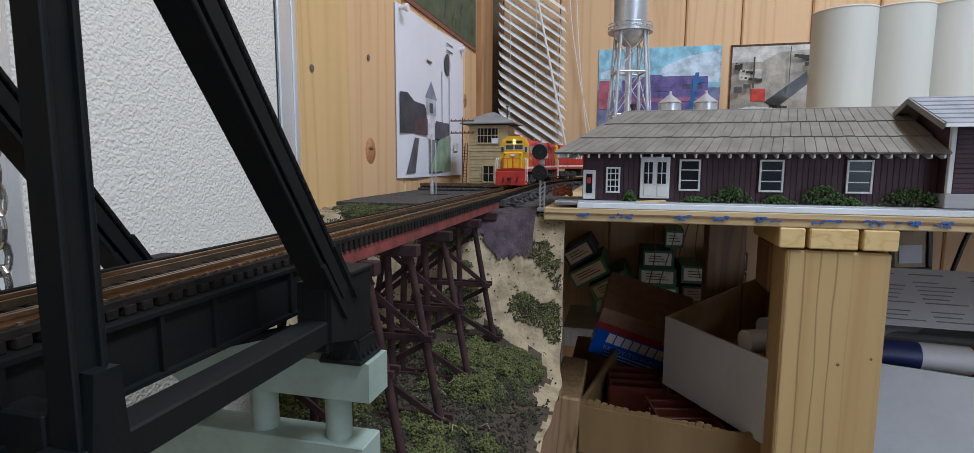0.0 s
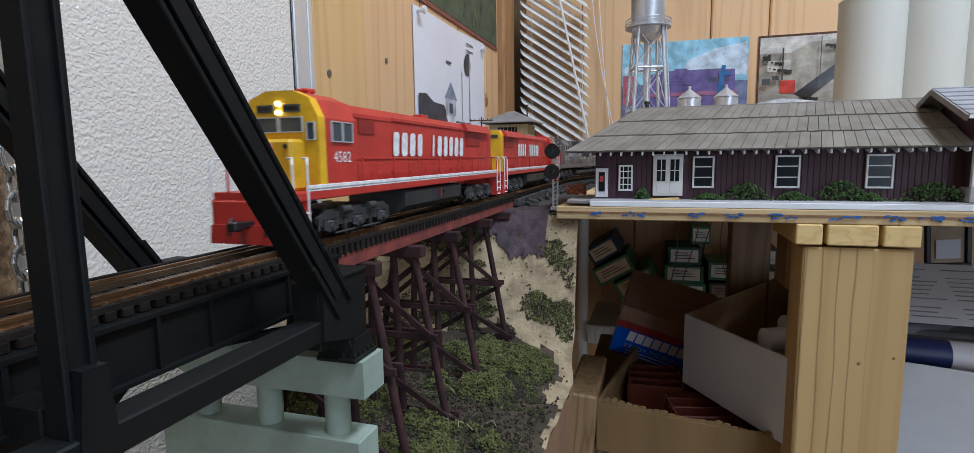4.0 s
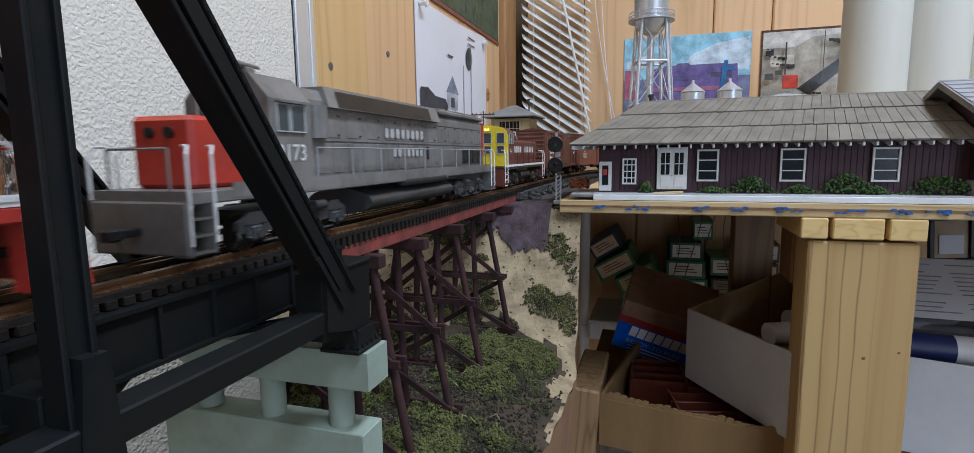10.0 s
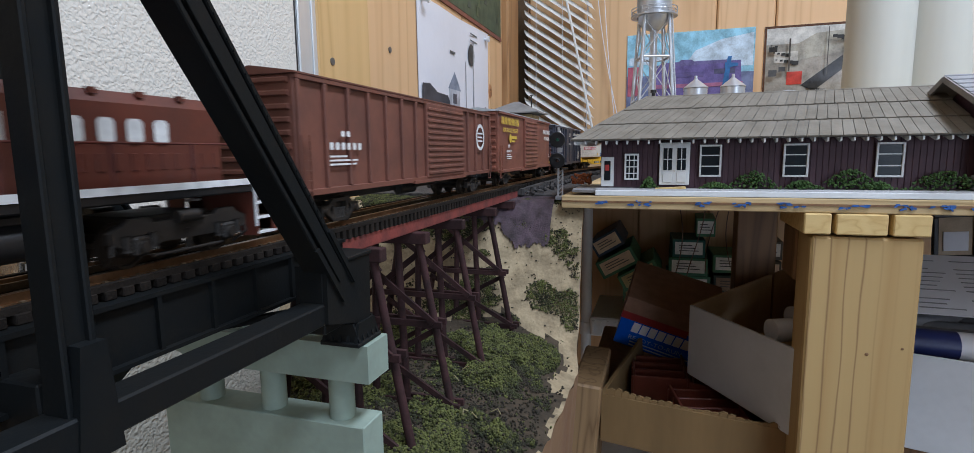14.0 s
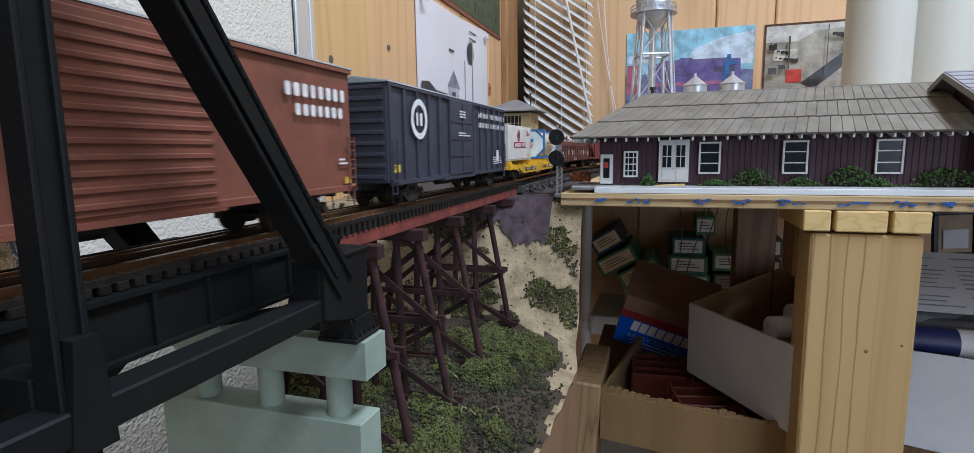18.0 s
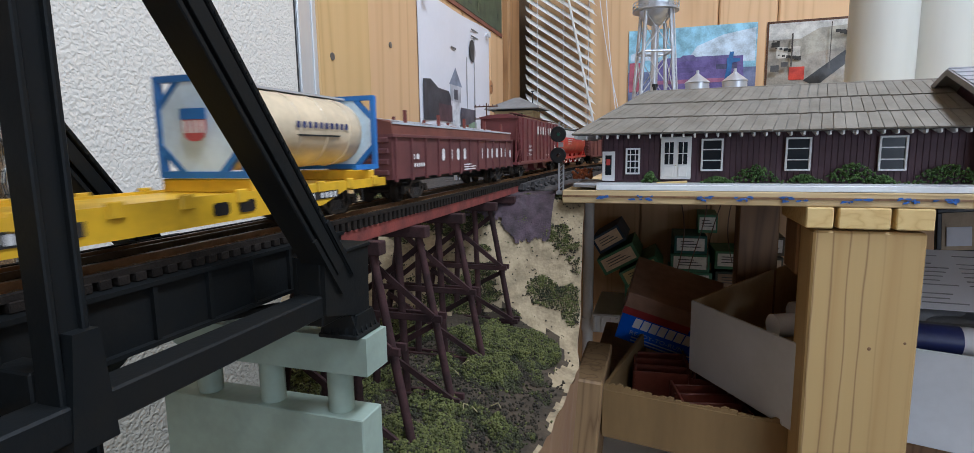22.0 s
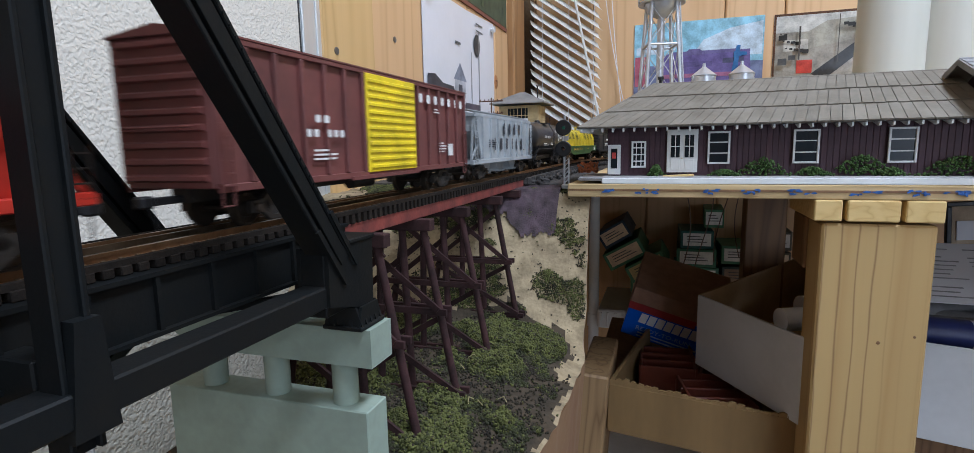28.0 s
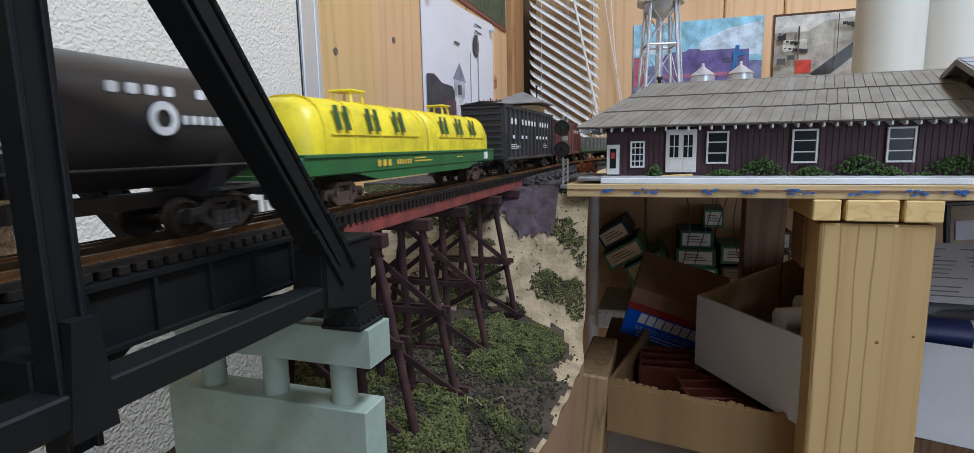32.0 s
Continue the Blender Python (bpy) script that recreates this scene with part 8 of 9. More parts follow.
def box_container(L=0.083):
    m = mat("container_grey", (0.60, 0.57, 0.52), 0.5, 0, 0.07, 60, 0.1)
    c = thing("freight_container", "pale grey corrugated freight container on a flat car", "container")
    part("body", Shape().box(-0.0158, 0.0158, -L / 2, L / 2, 0.0178, 0.0480, 0.0005), m, c)
    for k in range(36):
        y = -L / 2 + 0.003 + k * (L - 0.006) / 35
        part("rib", Shape().box(0.0157, 0.0163, y - 0.0008, y + 0.0008, 0.0192, 0.0465, 0.0003), m, c)
    for d in (-1, 1):
        part("corner_post", Shape().box(0.0152, 0.0166, d * (L / 2 - 0.0009) - 0.0009, d * (L / 2 - 0.0009) + 0.0009, 0.0175, 0.0483), m, c)
    part("red_band", Shape().box(0.0163, 0.0166, -L * 0.26, L * 0.28, 0.0292, 0.0340), mat("band_crimson", (0.42, 0.03, 0.06), 0.5), c, "crimson lettering band")
    glyphs(c, 12, -L * 0.25, L * 0.27, 0.0298, 0.0332, stencil, x=0.0166, slant=0.2, gaps=(6,))
    bars(c, L * 0.30, L * 0.42, 0.0430, 2, mat("band_crimson", (0.42, 0.03, 0.06)), x=0.0166, h=0.0012, pitch=0.0022)
    part("warning_plate", Shape().box(0.0163, 0.0167, L * 0.36, L * 0.40, 0.0205, 0.0235), stencil_y, c, "small yellow plate")
    disc(c, -L * 0.06, 0.0395, 0.0050, mat("band_crimson", (0.42, 0.03, 0.06)), 0.0164, inner=0.0036)
    disc(c, -L * 0.06, 0.0395, 0.0030, mat("emblem_dark", (0.05, 0.06, 0.06), 0.5), 0.0164)
    return c


def tank_container(L=0.080):
    blue = paint("tank_blue", (0.03, 0.16, 0.45), 0.4)
    cream_m = paint("tank_cream", (0.60, 0.49, 0.33), 0.4)
    c = thing("tank_container", "cream tank container in a blue frame", "container")
    z0, z1, w, h = 0.0178, 0.0490, 0.0158, L / 2
    part("tank", Shape().lathe([(0.0, -h + 0.002), (0.008, -h + 0.003), (0.0128, -h + 0.006), (0.0135, -h + 0.010), (0.0135, h - 0.010), (0.0128, h - 0.006), (0.008, h - 0.003), (0, h - 0.002)], 32, pose(0, 0, 0.0334, -90, 0, 0)), cream_m, c, "cream cylindrical tank")
    for k in range(4):
        part("band", Shape().lathe([(0.0135, -0.0006), (0.0138, -0.0005), (0.0138, 0.0005), (0.0135, 0.0006)], 32, pose(0, -h + 0.016 + k * (L - 0.032) / 3, 0.0334, -90, 0, 0)), cream_m, c)
    for d in (-1, 1):
        y = d * (h - 0.001)
        for s in (-1, 1):
            part("corner_post", Shape().box(s * w - 0.0011, s * w + 0.0011, y - 0.0011, y + 0.0011, z0, z1, 0.0003), blue, c)
            part("bottom_rail", Shape().box(s * w - 0.0009, s * w + 0.0009, d * h * 0.55 if d > 0 else -h, h if d > 0 else -h * 0.55, z0, z0 + 0.002), blue, c)
            for z, q in ((z0 + 0.001, 1), (z1 - 0.001, -1)):
                part("corner_brace", Shape().beam((s * w, y, z + q * 0.009), (s * (w - 0.009), y, z), 0.0016, 0.0020), blue, c)
        part("end_rail", Shape().box(-w, w, y - 0.0010, y + 0.0010, z1 - 0.002, z1).box(-w, w, y - 0.0010, y + 0.0010, z0, z0 + 0.002), blue, c)
        part("end_panel", Shape().prism([(-w + 0.008, z0 + 0.002), (w - 0.008, z0 + 0.002), (w - 0.001, z0 + 0.010), (w - 0.001, z1 - 0.010), (w - 0.008, z1 - 0.002), (-w + 0.008, z1 - 0.002), (-w + 0.001, z1 - 0.010), (-w + 0.001, z0 + 0.010)], y - 0.0006, y + 0.0006, "y"), mat("panel_ice", (0.60, 0.72, 0.80), 0.5), c, "pale blue end panel")
    y = -h - 0.0010
    part("shield", Shape().prism([(-0.0045, 0.037), (-0.0045, 0.0325), (-0.0036, 0.0302), (-0.0015, 0.0290), (0.0015, 0.0290), (0.0036, 0.0302), (0.0045, 0.0325), (0.0045, 0.037)], y - 0.0009, y - 0.0007, "y"), mat("shield_red", (0.5, 0.1, 0.1), 0.5), c, "red white and blue shield")
    part("shield_top", Shape().box(-0.0048, 0.0048, y - 0.0011, y - 0.0008, 0.0355, 0.0388), blue, c)
    for k in range(4):
        part("shield_bar", Shape().box(-0.0038 + k * 0.0022, -0.0028 + k * 0.0022, y - 0.0011, y - 0.0009, 0.0315, 0.0352), stencil, c)
    part("top_walk", Shape().box(-0.004, 0.004, -h + 0.004, h - 0.004, 0.0470, 0.0478), mat("walk_grey2", (0.4, 0.4, 0.4), 0.5), c)
    glyphs(c, 10, -0.012, 0.022, 0.0338, 0.0362, mat("navy", (0.02, 0.03, 0.12)), x=0.0137)
    part("text_bar", Shape().box(0.0134, 0.0137, -0.010, 0.016, 0.0310, 0.0316), black_plastic, c)
    return c


def gondola(L):
    m = paint("gondola_maroon", (0.125, 0.040, 0.038), 0.55)
    c = thing("gondola_car", "maroon gondola car with stakes and a covered load", "freight car", group="cars of the train")
    h, z0, z1 = L / 2, 0.0120, 0.0325
    part("floor_plate", Shape().box(-HW + 0.001, HW - 0.001, -h + 0.001, h - 0.001, z0, z0 + 0.002), m, c)
    for s in (-1, 1):
        part("side", Shape().box(min(s * (HW - 0.0016), s * (HW - 0.0004)), max(s * (HW - 0.0016), s * (HW - 0.0004)), -h + 0.001, h - 0.001, z0, z1), m, c)
        part("top_rail", Shape().box(min(s * (HW - 0.002), s * (HW + 0.0006)), max(s * (HW - 0.002), s * (HW + 0.0006)), -h + 0.0005, h - 0.0005, z1 - 0.001, z1 + 0.0006, 0.0002), m, c)
        for k in range(13):
            y = -h + 0.004 + k * (L - 0.008) / 12
            part("side_post", Shape().prism([(y - 0.0011, z0 - 0.001), (y + 0.0011, z0 - 0.001), (y + 0.0009, z1 - 0.001), (y - 0.0009, z1 - 0.001)], min(s * (HW - 0.0005), s * (HW + 0.0006)), max(s * (HW - 0.0005), s * (HW + 0.0006)), "x"), m, c)
        for k in range(5):
            y = -h + 0.022 + k * (L - 0.044) / 4
            part("stake", Shape().box(s * (HW - 0.0035) - 0.0007, s * (HW - 0.0035) + 0.0007, y - 0.0009, y + 0.0009, z1 - 0.002, z1 + 0.0125), paint("stake_red", (0.19, 0.05, 0.04)), c)
    for d in (-1, 1):
        part("end", Shape().box(-HW + 0.001, HW - 0.001, *sorted((d * (h - 0.001), d * (h - 0.0025))), z0, z1 + 0.0004), m, c)
        for k in range(4):
            part("end_rib", Shape().box(-HW + 0.002, HW - 0.002, *sorted((d * (h - 0.001), d * (h + 0.0002))), z0 + 0.002 + k * 0.005, z0 + 0.0045 + k * 0.005, 0.0004), m, c)
    part("load_cover", Shape().prism([(-HW + 0.001, z1 - 0.004), (HW - 0.001, z1 - 0.004), (HW - 0.0012, z1 + 0.0058), (0.006, z1 + 0.0080), (-0.006, z1 + 0.0080), (-HW + 0.0012, z1 + 0.0058)], -h + 0.003, h - 0.003, "y"), paint("load_brown", (0.16, 0.05, 0.035), 0.6), c, "rust brown covered load")
    for k in range(4):
        y = -h + 0.03 + k * (L - 0.05) / 4
        part("foil_strip", Shape().prism([(-0.004, z1 + 0.0085), (0.0135, z1 + 0.0066), (0.0135, z1 + 0.0072), (-0.004, z1 + 0.0095)], y - 0.013, y + 0.013, "y"), mat("foil_pale", (0.62, 0.66, 0.70), 0.3, 0.3), c, "pale foil strip")
    part("strap", Shape().box(HW - 0.0016, HW - 0.0008, -h + 0.003, h - 0.003, z1 + 0.0052, z1 + 0.0062), mat("foil_pale", (0.62, 0.66, 0.70)), c)
    glyphs(c, 12, -L * 0.235, L * 0.425, 0.0195, 0.0262, stencil, x=HW - 0.0004, gaps=(4, 5), fill=0.40, forms="bbbb  ibbbbb")
    glyphs(c, 2, -h + 0.020, -h + 0.030, 0.0210, 0.0238, stencil)
    glyphs(c, 6, -h + 0.020, -h + 0.036, 0.0172, 0.0192, stencil)
    bars(c, -0.012, 0.012, 0.0160, 3, stencil, x=HW + 0.0004)
    part("stencil_box", Shape().box(HW, HW + 0.0007, h - 0.0115, h - 0.0085, 0.0190, 0.0245), stencil, c)
    underframe(c, L, iron, 0.032)
    return c


def hopper_car(label, L, m, z1, slope=0.022, posts=9):
    """A covered hopper: sloped end sheets, side posts, bay chutes."""
    c = thing("hopper_car", label, "freight car", group="cars of the train")
    h, z0 = L / 2, 0.0150
    part("body", Shape().prism([(-h + 0.006 + slope, z0), (h - 0.006 - slope, z0), (h - 0.006, z0 + 0.018), (h - 0.006, z1), (-h + 0.006, z1), (-h + 0.006, z0 + 0.018)], -HW + 0.0012, HW - 0.0012, "x"), m, c)
    for s in (-1, 1):
        a, b = sorted((s * (HW - 0.0012), s * (HW - 0.0002)))
        part("side_sheet", Shape().prism([(-h + 0.018, z0 - 0.001), (h - 0.018, z0 - 0.001), (h - 0.010, z0 + 0.020), (h - 0.006, z0 + 0.030), (h - 0.006, z1), (-h + 0.006, z1), (-h + 0.006, z0 + 0.030), (-h + 0.010, z0 + 0.020)], a, b, "x"), m, c)
        for k in range(posts + 1):
            y = -h + 0.019 + k * (L - 0.038) / posts
            a2, b2 = sorted((s * (HW - 0.0003), s * (HW + 0.0011)))
            part("side_post", Shape().box(a2, b2, y - 0.0008, y + 0.0008, z0, z1 - 0.001), m, c)
        part("side_sill", Shape().box(*sorted((s * (HW - 0.002), s * (HW + 0.0004))), -h + 0.001, h - 0.001, z0 - 0.0035, z0 - 0.0005, 0.0003), m, c)
    part("roof", Shape().prism([(-HW, z1 - 0.001), (HW, z1 - 0.001), (HW, z1 + 0.0004), (0.008, z1 + 0.0022), (-0.008, z1 + 0.0022), (-HW, z1 + 0.0004)], -h + 0.004, h - 0.004, "y"), m, c)
    for k in range(6):
        y = -h + 0.025 + k * (L - 0.05) / 5
        part("hatch", Shape().box(-0.006, 0.006, y - 0.009, y + 0.009, z1 + 0.0020, z1 + 0.0034, 0.0004), m, c)
    part("running_board", Shape().box(0.009, 0.013, -h + 0.003, h - 0.003, z1 + 0.0030, z1 + 0.0035), m, c)
    for d in (-1, 1):
        part("end_frame", Shape().box(-HW + 0.001, HW - 0.001, *sorted((d * (h - 0.001), d * (h - 0.003))), z0 - 0.003, z0 - 0.0005), m, c)
        for x in (-HW + 0.002, HW - 0.002):
            part("end_post", Shape().beam((x, d * (h - 0.002), z0 - 0.002), (x, d * (h - 0.006), z1 - 0.001), 0.0012, 0.0012), m, c)
        part("slope_sheet", Shape().beam((0, d * (h - 0.006), z0 + 0.022), (0, d * (h - 0.006 - slope - 0.004), z0 + 0.001), 0.030, 0.0008), m, c)
        ladder(c, d * (h - 0.005), z0 - 0.002, z1 - 0.002, m, n=8)
        part("end_strut", Shape().beam((HW - 0.003, d * (h - 0.004), z0 - 0.001), (HW - 0.003, d * (h - 0.020), z0 + 0.012), 0.0012, 0.0012), m, c)
    for k in range(3):
        y = (k - 1) * L * 0.22
        part("chute", Shape().prism([(y - 0.014, z0), (y + 0.014, z0), (y + 0.006, 0.0050), (y - 0.006, 0.0050)], -0.011, 0.011, "x"), m, c)
        part("gate", Shape().box(-0.013, 0.013, y - 0.007, y + 0.007, 0.0040, 0.0056, 0.0004), m, c)
    underframe(c, L, iron, 0.026)
    return c


def santa_hopper(L):
    m = paint("hopper_maroon", (0.150, 0.034, 0.034), 0.5)
    c = hopper_car("maroon covered hopper with large white lettering", L, m, 0.0530)
    h = L / 2
    glyphs(c, 7, -h + 0.073, h - 0.040, 0.0395, 0.0475, stencil, x=HW + 0.0005, fill=0.50, forms="bbbibbb")
    glyphs(c, 5, -h + 0.036, -h + 0.052, 0.0265, 0.0290, stencil)
    glyphs(c, 6, -h + 0.036, -h + 0.056, 0.0232, 0.0252, stencil)
    bars(c, -h + 0.036, -h + 0.055, 0.0210, 2, stencil)
    bars(c, 0.02, 0.05, 0.0185, 1, stencil)
    part("stencil_box", Shape().box(HW, HW + 0.0007, h - 0.0365, h - 0.0320, 0.0215, 0.0300), stencil, c)
    bars(c, h - 0.028, h - 0.020, 0.0262, 3, stencil)
    return c


def grey_hopper(L):
    m = paint("hopper_grey", (0.36, 0.385, 0.40), 0.5)
    c = hopper_car("pale blue grey two bay covered hopper", L, m, 0.0435, slope=0.03, posts=7)
    h = L / 2
    blk = mat("letter_charcoal", (0.05, 0.05, 0.06), 0.6)
    glyphs(c, 4, -0.018, 0.040, 0.0318, 0.0400, blk, x=HW + 0.0005, fill=0.34)
    glyphs(c, 6, -0.042, 0.048, 0.0205, 0.0290, blk, x=HW + 0.0005, fill=0.36, forms="ibbbbb")
    bars(c, -h + 0.034, -h + 0.052, 0.0270, 4, blk)
    bars(c, h - 0.040, h - 0.028, 0.0210, 2, blk)
    return c


def round_hopper(L):
    red_t = paint("tank_red", (0.56, 0.035, 0.020), 0.35)
    wht = mat("tank_white", (0.52, 0.53, 0.53), 0.4, 0, 0.06, 40, 0.05)
    c = thing("tank_hopper", "rounded covered hopper, white over bright red", "freight car", group="cars of the train")
    h, r, zc = L / 2, 0.0172, 0.0335
    n = 36

    def shell(a0, a1):
        s = Shape()
        prof = [(-h + 0.010, 0.72), (-h + 0.012, 0.90), (-h + 0.018, 1.0), (h - 0.018, 1.0), (h - 0.012, 0.90), (h - 0.010, 0.72)]
        k = 18
        vs = [(r * q * math.cos(a0 + (a1 - a0) * i / k), y, zc + r * 1.05 * q * math.sin(a0 + (a1 - a0) * i / k)) for y, q in prof for i in range(k + 1)]
        s.add(vs, [(j * (k + 1) + i, j * (k + 1) + i + 1, (j + 1) * (k + 1) + i + 1, (j + 1) * (k + 1) + i) for j in range(len(prof) - 1) for i in range(k)], smooth=True)
        for d in (0, len(prof) - 1):
            s.add([(0, prof[d][0], zc)] + vs[d * (k + 1):(d + 1) * (k + 1)], [(0, i + 1, i + 2) for i in range(k)])
        return s
    part("lower_shell", shell(-math.pi - 0.35, 0.35), red_t, c, "bright red lower body")
    part("upper_shell", shell(0.35, math.pi - 0.35), wht, c, "white upper body")
    part("top_walk", Shape().box(-0.006, 0.006, -h + 0.014, h - 0.014, zc + r * 1.05 + 0.0012, zc + r * 1.05 + 0.0018), mat("grid_grey", (0.35, 0.35, 0.33), 0.5), c)
    for k in range(9):
        y = -h + 0.016 + k * (L - 0.032) / 8
        part("walk_post", Shape().tube((0.006, y, zc + r), (0.006, y, zc + r * 1.05 + 0.0045), 0.0003, n=5), mat("grid_grey", (0.35, 0.35, 0.33)), c)
    part("walk_rail", Shape().tube((0.006, -h + 0.016, zc + r * 1.05 + 0.0045), (0.006, h - 0.016, zc + r * 1.05 + 0.0045), 0.0003, n=5), mat("grid_grey", (0.35, 0.35, 0.33)), c)
    for s in (-1, 1):
        part("side_sill", Shape().box(*sorted((s * (HW - 0.004), s * (HW - 0.002))), -h + 0.002, h - 0.002, 0.0120, 0.0150, 0.0003), red_t, c)
    for d in (-1, 1):
        part("end_deck", Shape().box(-HW + 0.002, HW - 0.002, *sorted((d * (h - 0.001), d * (h - 0.018))), 0.0120, 0.0148, 0.0004), red_t, c)
        part("saddle", Shape().prism([(-0.012, 0.0148), (0.012, 0.0148), (0.014, 0.024), (-0.014, 0.024)], *sorted((d * (h - 0.012), d * (h - 0.020))), "y"), red_t, c)
        ladder(c, d * (h - 0.004), 0.0120, 0.0250, iron, x=HW - 0.003, n=4)
        part("end_brace", Shape().beam((HW - 0.004, d * (h - 0.002), 0.0145), (HW - 0.005, d * (h - 0.014), 0.030), 0.0012, 0.0012), red_t, c)
    for k in range(4):
        y = -L * 0.24 + k * L * 0.16
        part("chute", Shape().prism([(y - 0.012, 0.0185), (y + 0.012, 0.0185), (y + 0.005, 0.0085), (y - 0.005, 0.0085)], -0.010, 0.010, "x"), red_t, c)
        part("outlet_pipe", Shape().tube((-0.014, y, 0.0080), (0.014, y, 0.0080), 0.0022, n=10), red_t, c)
        part("hose", Shape().wire([(0.014, y + 0.010 * math.sin(q), 0.013 - 0.006 * math.cos(q)) for q in [-1.3 + i * 0.26 for i in range(11)]], 0.0006, 5), rail_white, c)
    part("oval_plate", Shape().add([(r * math.cos(0.25) + 0.0006, L * 0.30 + 0.010 * math.cos(i * math.pi / 10), zc + 0.0045 + 0.0022 * math.sin(i * math.pi / 10)) for i in range(20)], [tuple(range(20))]), stencil, c, "white oval emblem")
    for k in range(3):
        part("stencil_bar", Shape().box(r + 0.0002, r + 0.0005, -L * 0.24, -L * 0.10 - k * 0.004, zc + 0.0030 - k * 0.0028, zc + 0.0040 - k * 0.0028), stencil, c)
    underframe(c, L, iron, 0.026)
    return c


def yellow_door_car(L):
    m = paint("boxcar_maroon", (0.150, 0.048, 0.042), 0.55)
    yel = paint("door_yellow", (0.78, 0.60, 0.01), 0.4)
    c = box_car("maroon ribbed box car with a bright yellow door", L, m, 0.0128, 0.0548, 15, (-0.018, 0.027), yel, None, False, door_style="ribbed")
    h = L / 2
    glyphs(c, 7, 0.029, h - 0.006, 0.0452, 0.0495, stencil, x=HW + 0.0004, fill=0.48, forms="bbbbbib")
    glyphs(c, 2, -h + 0.045, -h + 0.055, 0.0325, 0.0352, stencil, x=HW + 0.0004)
    glyphs(c, 6, -h + 0.040, -h + 0.064, 0.0275, 0.0302, stencil, x=HW + 0.0004, gaps=(2,))
    bars(c, -h + 0.045, -h + 0.060, 0.0225, 3, stencil)
    bars(c, h - 0.042, h - 0.032, 0.0250, 4, stencil)
    bars(c, h - 0.048, h - 0.040, 0.0425, 2, stencil)
    part("stencil_box", Shape().box(HW, HW + 0.0006, h - 0.030, h - 0.024, 0.0185, 0.0250), stencil, c)
    for d in (-1, 1):
        part("grab_wire", Shape().tube((-0.012, d * (h + 0.0015), 0.030), (0.012, d * (h + 0.0015), 0.030), 0.0003, n=5), m, c)
    return c


def black_tank(L):
    blk = paint("tank_black", (0.022, 0.021, 0.021), 0.35)
    c = thing("tank_car", "glossy black tank car with white stencils", "freight car", group="cars of the train")
    h, r, zc = L / 2, 0.0168, 0.0305
    part("tank", Shape().lathe([(0.0, -h + 0.002), (0.007, -h + 0.0028), (0.0125, -h + 0.0055), (0.0158, -h + 0.0095), (r, -h + 0.0135), (r, h - 0.0135), (0.0158, h - 0.0095), (0.0125, h - 0.0055), (0.007, h - 0.0028), (0, h - 0.002)], 40, pose(0, 0, zc, -90, 0, 0)), blk, c, "black cylindrical tank")
    part("dome", Shape().lathe([(0.0, 0.0028), (0.0026, 0.0026), (0.0031, 0.0018), (0.0031, -0.002)], 18, pose(0, 0, zc + r)), blk, c)
    part("dome_rail", Shape().wire([(0.012, -0.010, zc + r - 0.002), (0.012, -0.010, zc + r + 0.006), (0.012, 0.010, zc + r + 0.006), (0.012, 0.010, zc + r - 0.002)], 0.0003, 5), blk, c)
    part("dome_walk", Shape().box(-0.013, 0.013, -0.010, 0.010, zc + r - 0.0012, zc + r - 0.0006), blk, c)
    for d in (-0.0022, 0.0022):
        part("ladder_rail", Shape().tube((HW + 0.001, d, 0.010), (HW + 0.001, d, zc + 0.006), 0.0003, n=5).tube((HW + 0.001, d, zc + 0.006), (0.0125, d, zc + r - 0.001), 0.0003, n=5), blk, c)
    for k in range(8):
        part("rung", Shape().tube((HW + 0.001, -0.0022, 0.0115 + k * 0.0031), (HW + 0.001, 0.0022, 0.0115 + k * 0.0031), 0.0003, n=5), blk, c)
    for s in (-1, 1):
        part("side_rail", Shape().tube((s * HW, -h + 0.004, 0.0195), (s * HW, h - 0.004, 0.0195), 0.0005, n=6), blk, c)
    for d in (-1, 1):
        part("saddle", Shape().prism([(-0.010, 0.0105), (0.010, 0.0105), (0.0155, 0.0235), (-0.0155, 0.0235)], d * (h - 0.024) - 0.003, d * (h - 0.024) + 0.003, "y"), blk, c)
        part("end_sill", Shape().box(-HW + 0.001, HW - 0.001, *sorted((d * (h - 0.001), d * (h - 0.008))), 0.0095, 0.0130, 0.0004), blk, c)
        part("walkway", Shape().box(*sorted((HW - 0.005, HW)), *sorted((d * (h - 0.002), d * (h - 0.030))), 0.0125, 0.0132), blk, c)
    x = r + 0.0003
    glyphs(c, 9, 0.020, h - 0.014, 0.0370, 0.0395, stencil, x=math.sqrt(r * r - 0.008 ** 2) + 0.0006, gaps=(4,))
    disc(c, 0.034, 0.0315, 0.0042, stencil, x, inner=0.0022)
    glyphs(c, 6, 0.039, 0.055, 0.0302, 0.0325, stencil, x=x)
    glyphs(c, 10, -0.040, -0.012, 0.0302, 0.0328, stencil, x=x, gaps=(4,))
    bars(c, -0.006, 0.010, 0.0250, 2, stencil, x=x - 0.0008)
    bars(c, -0.040, -0.014, 0.0245, 2, stencil, x=x - 0.0010)
    part("placard", Shape().box(x, x + 0.0003, h - 0.020, h - 0.012, 0.0265, 0.0335), mat("placard_grey", (0.4, 0.4, 0.4), 0.5), c)
    underframe(c, L, iron, 0.024)
    return c


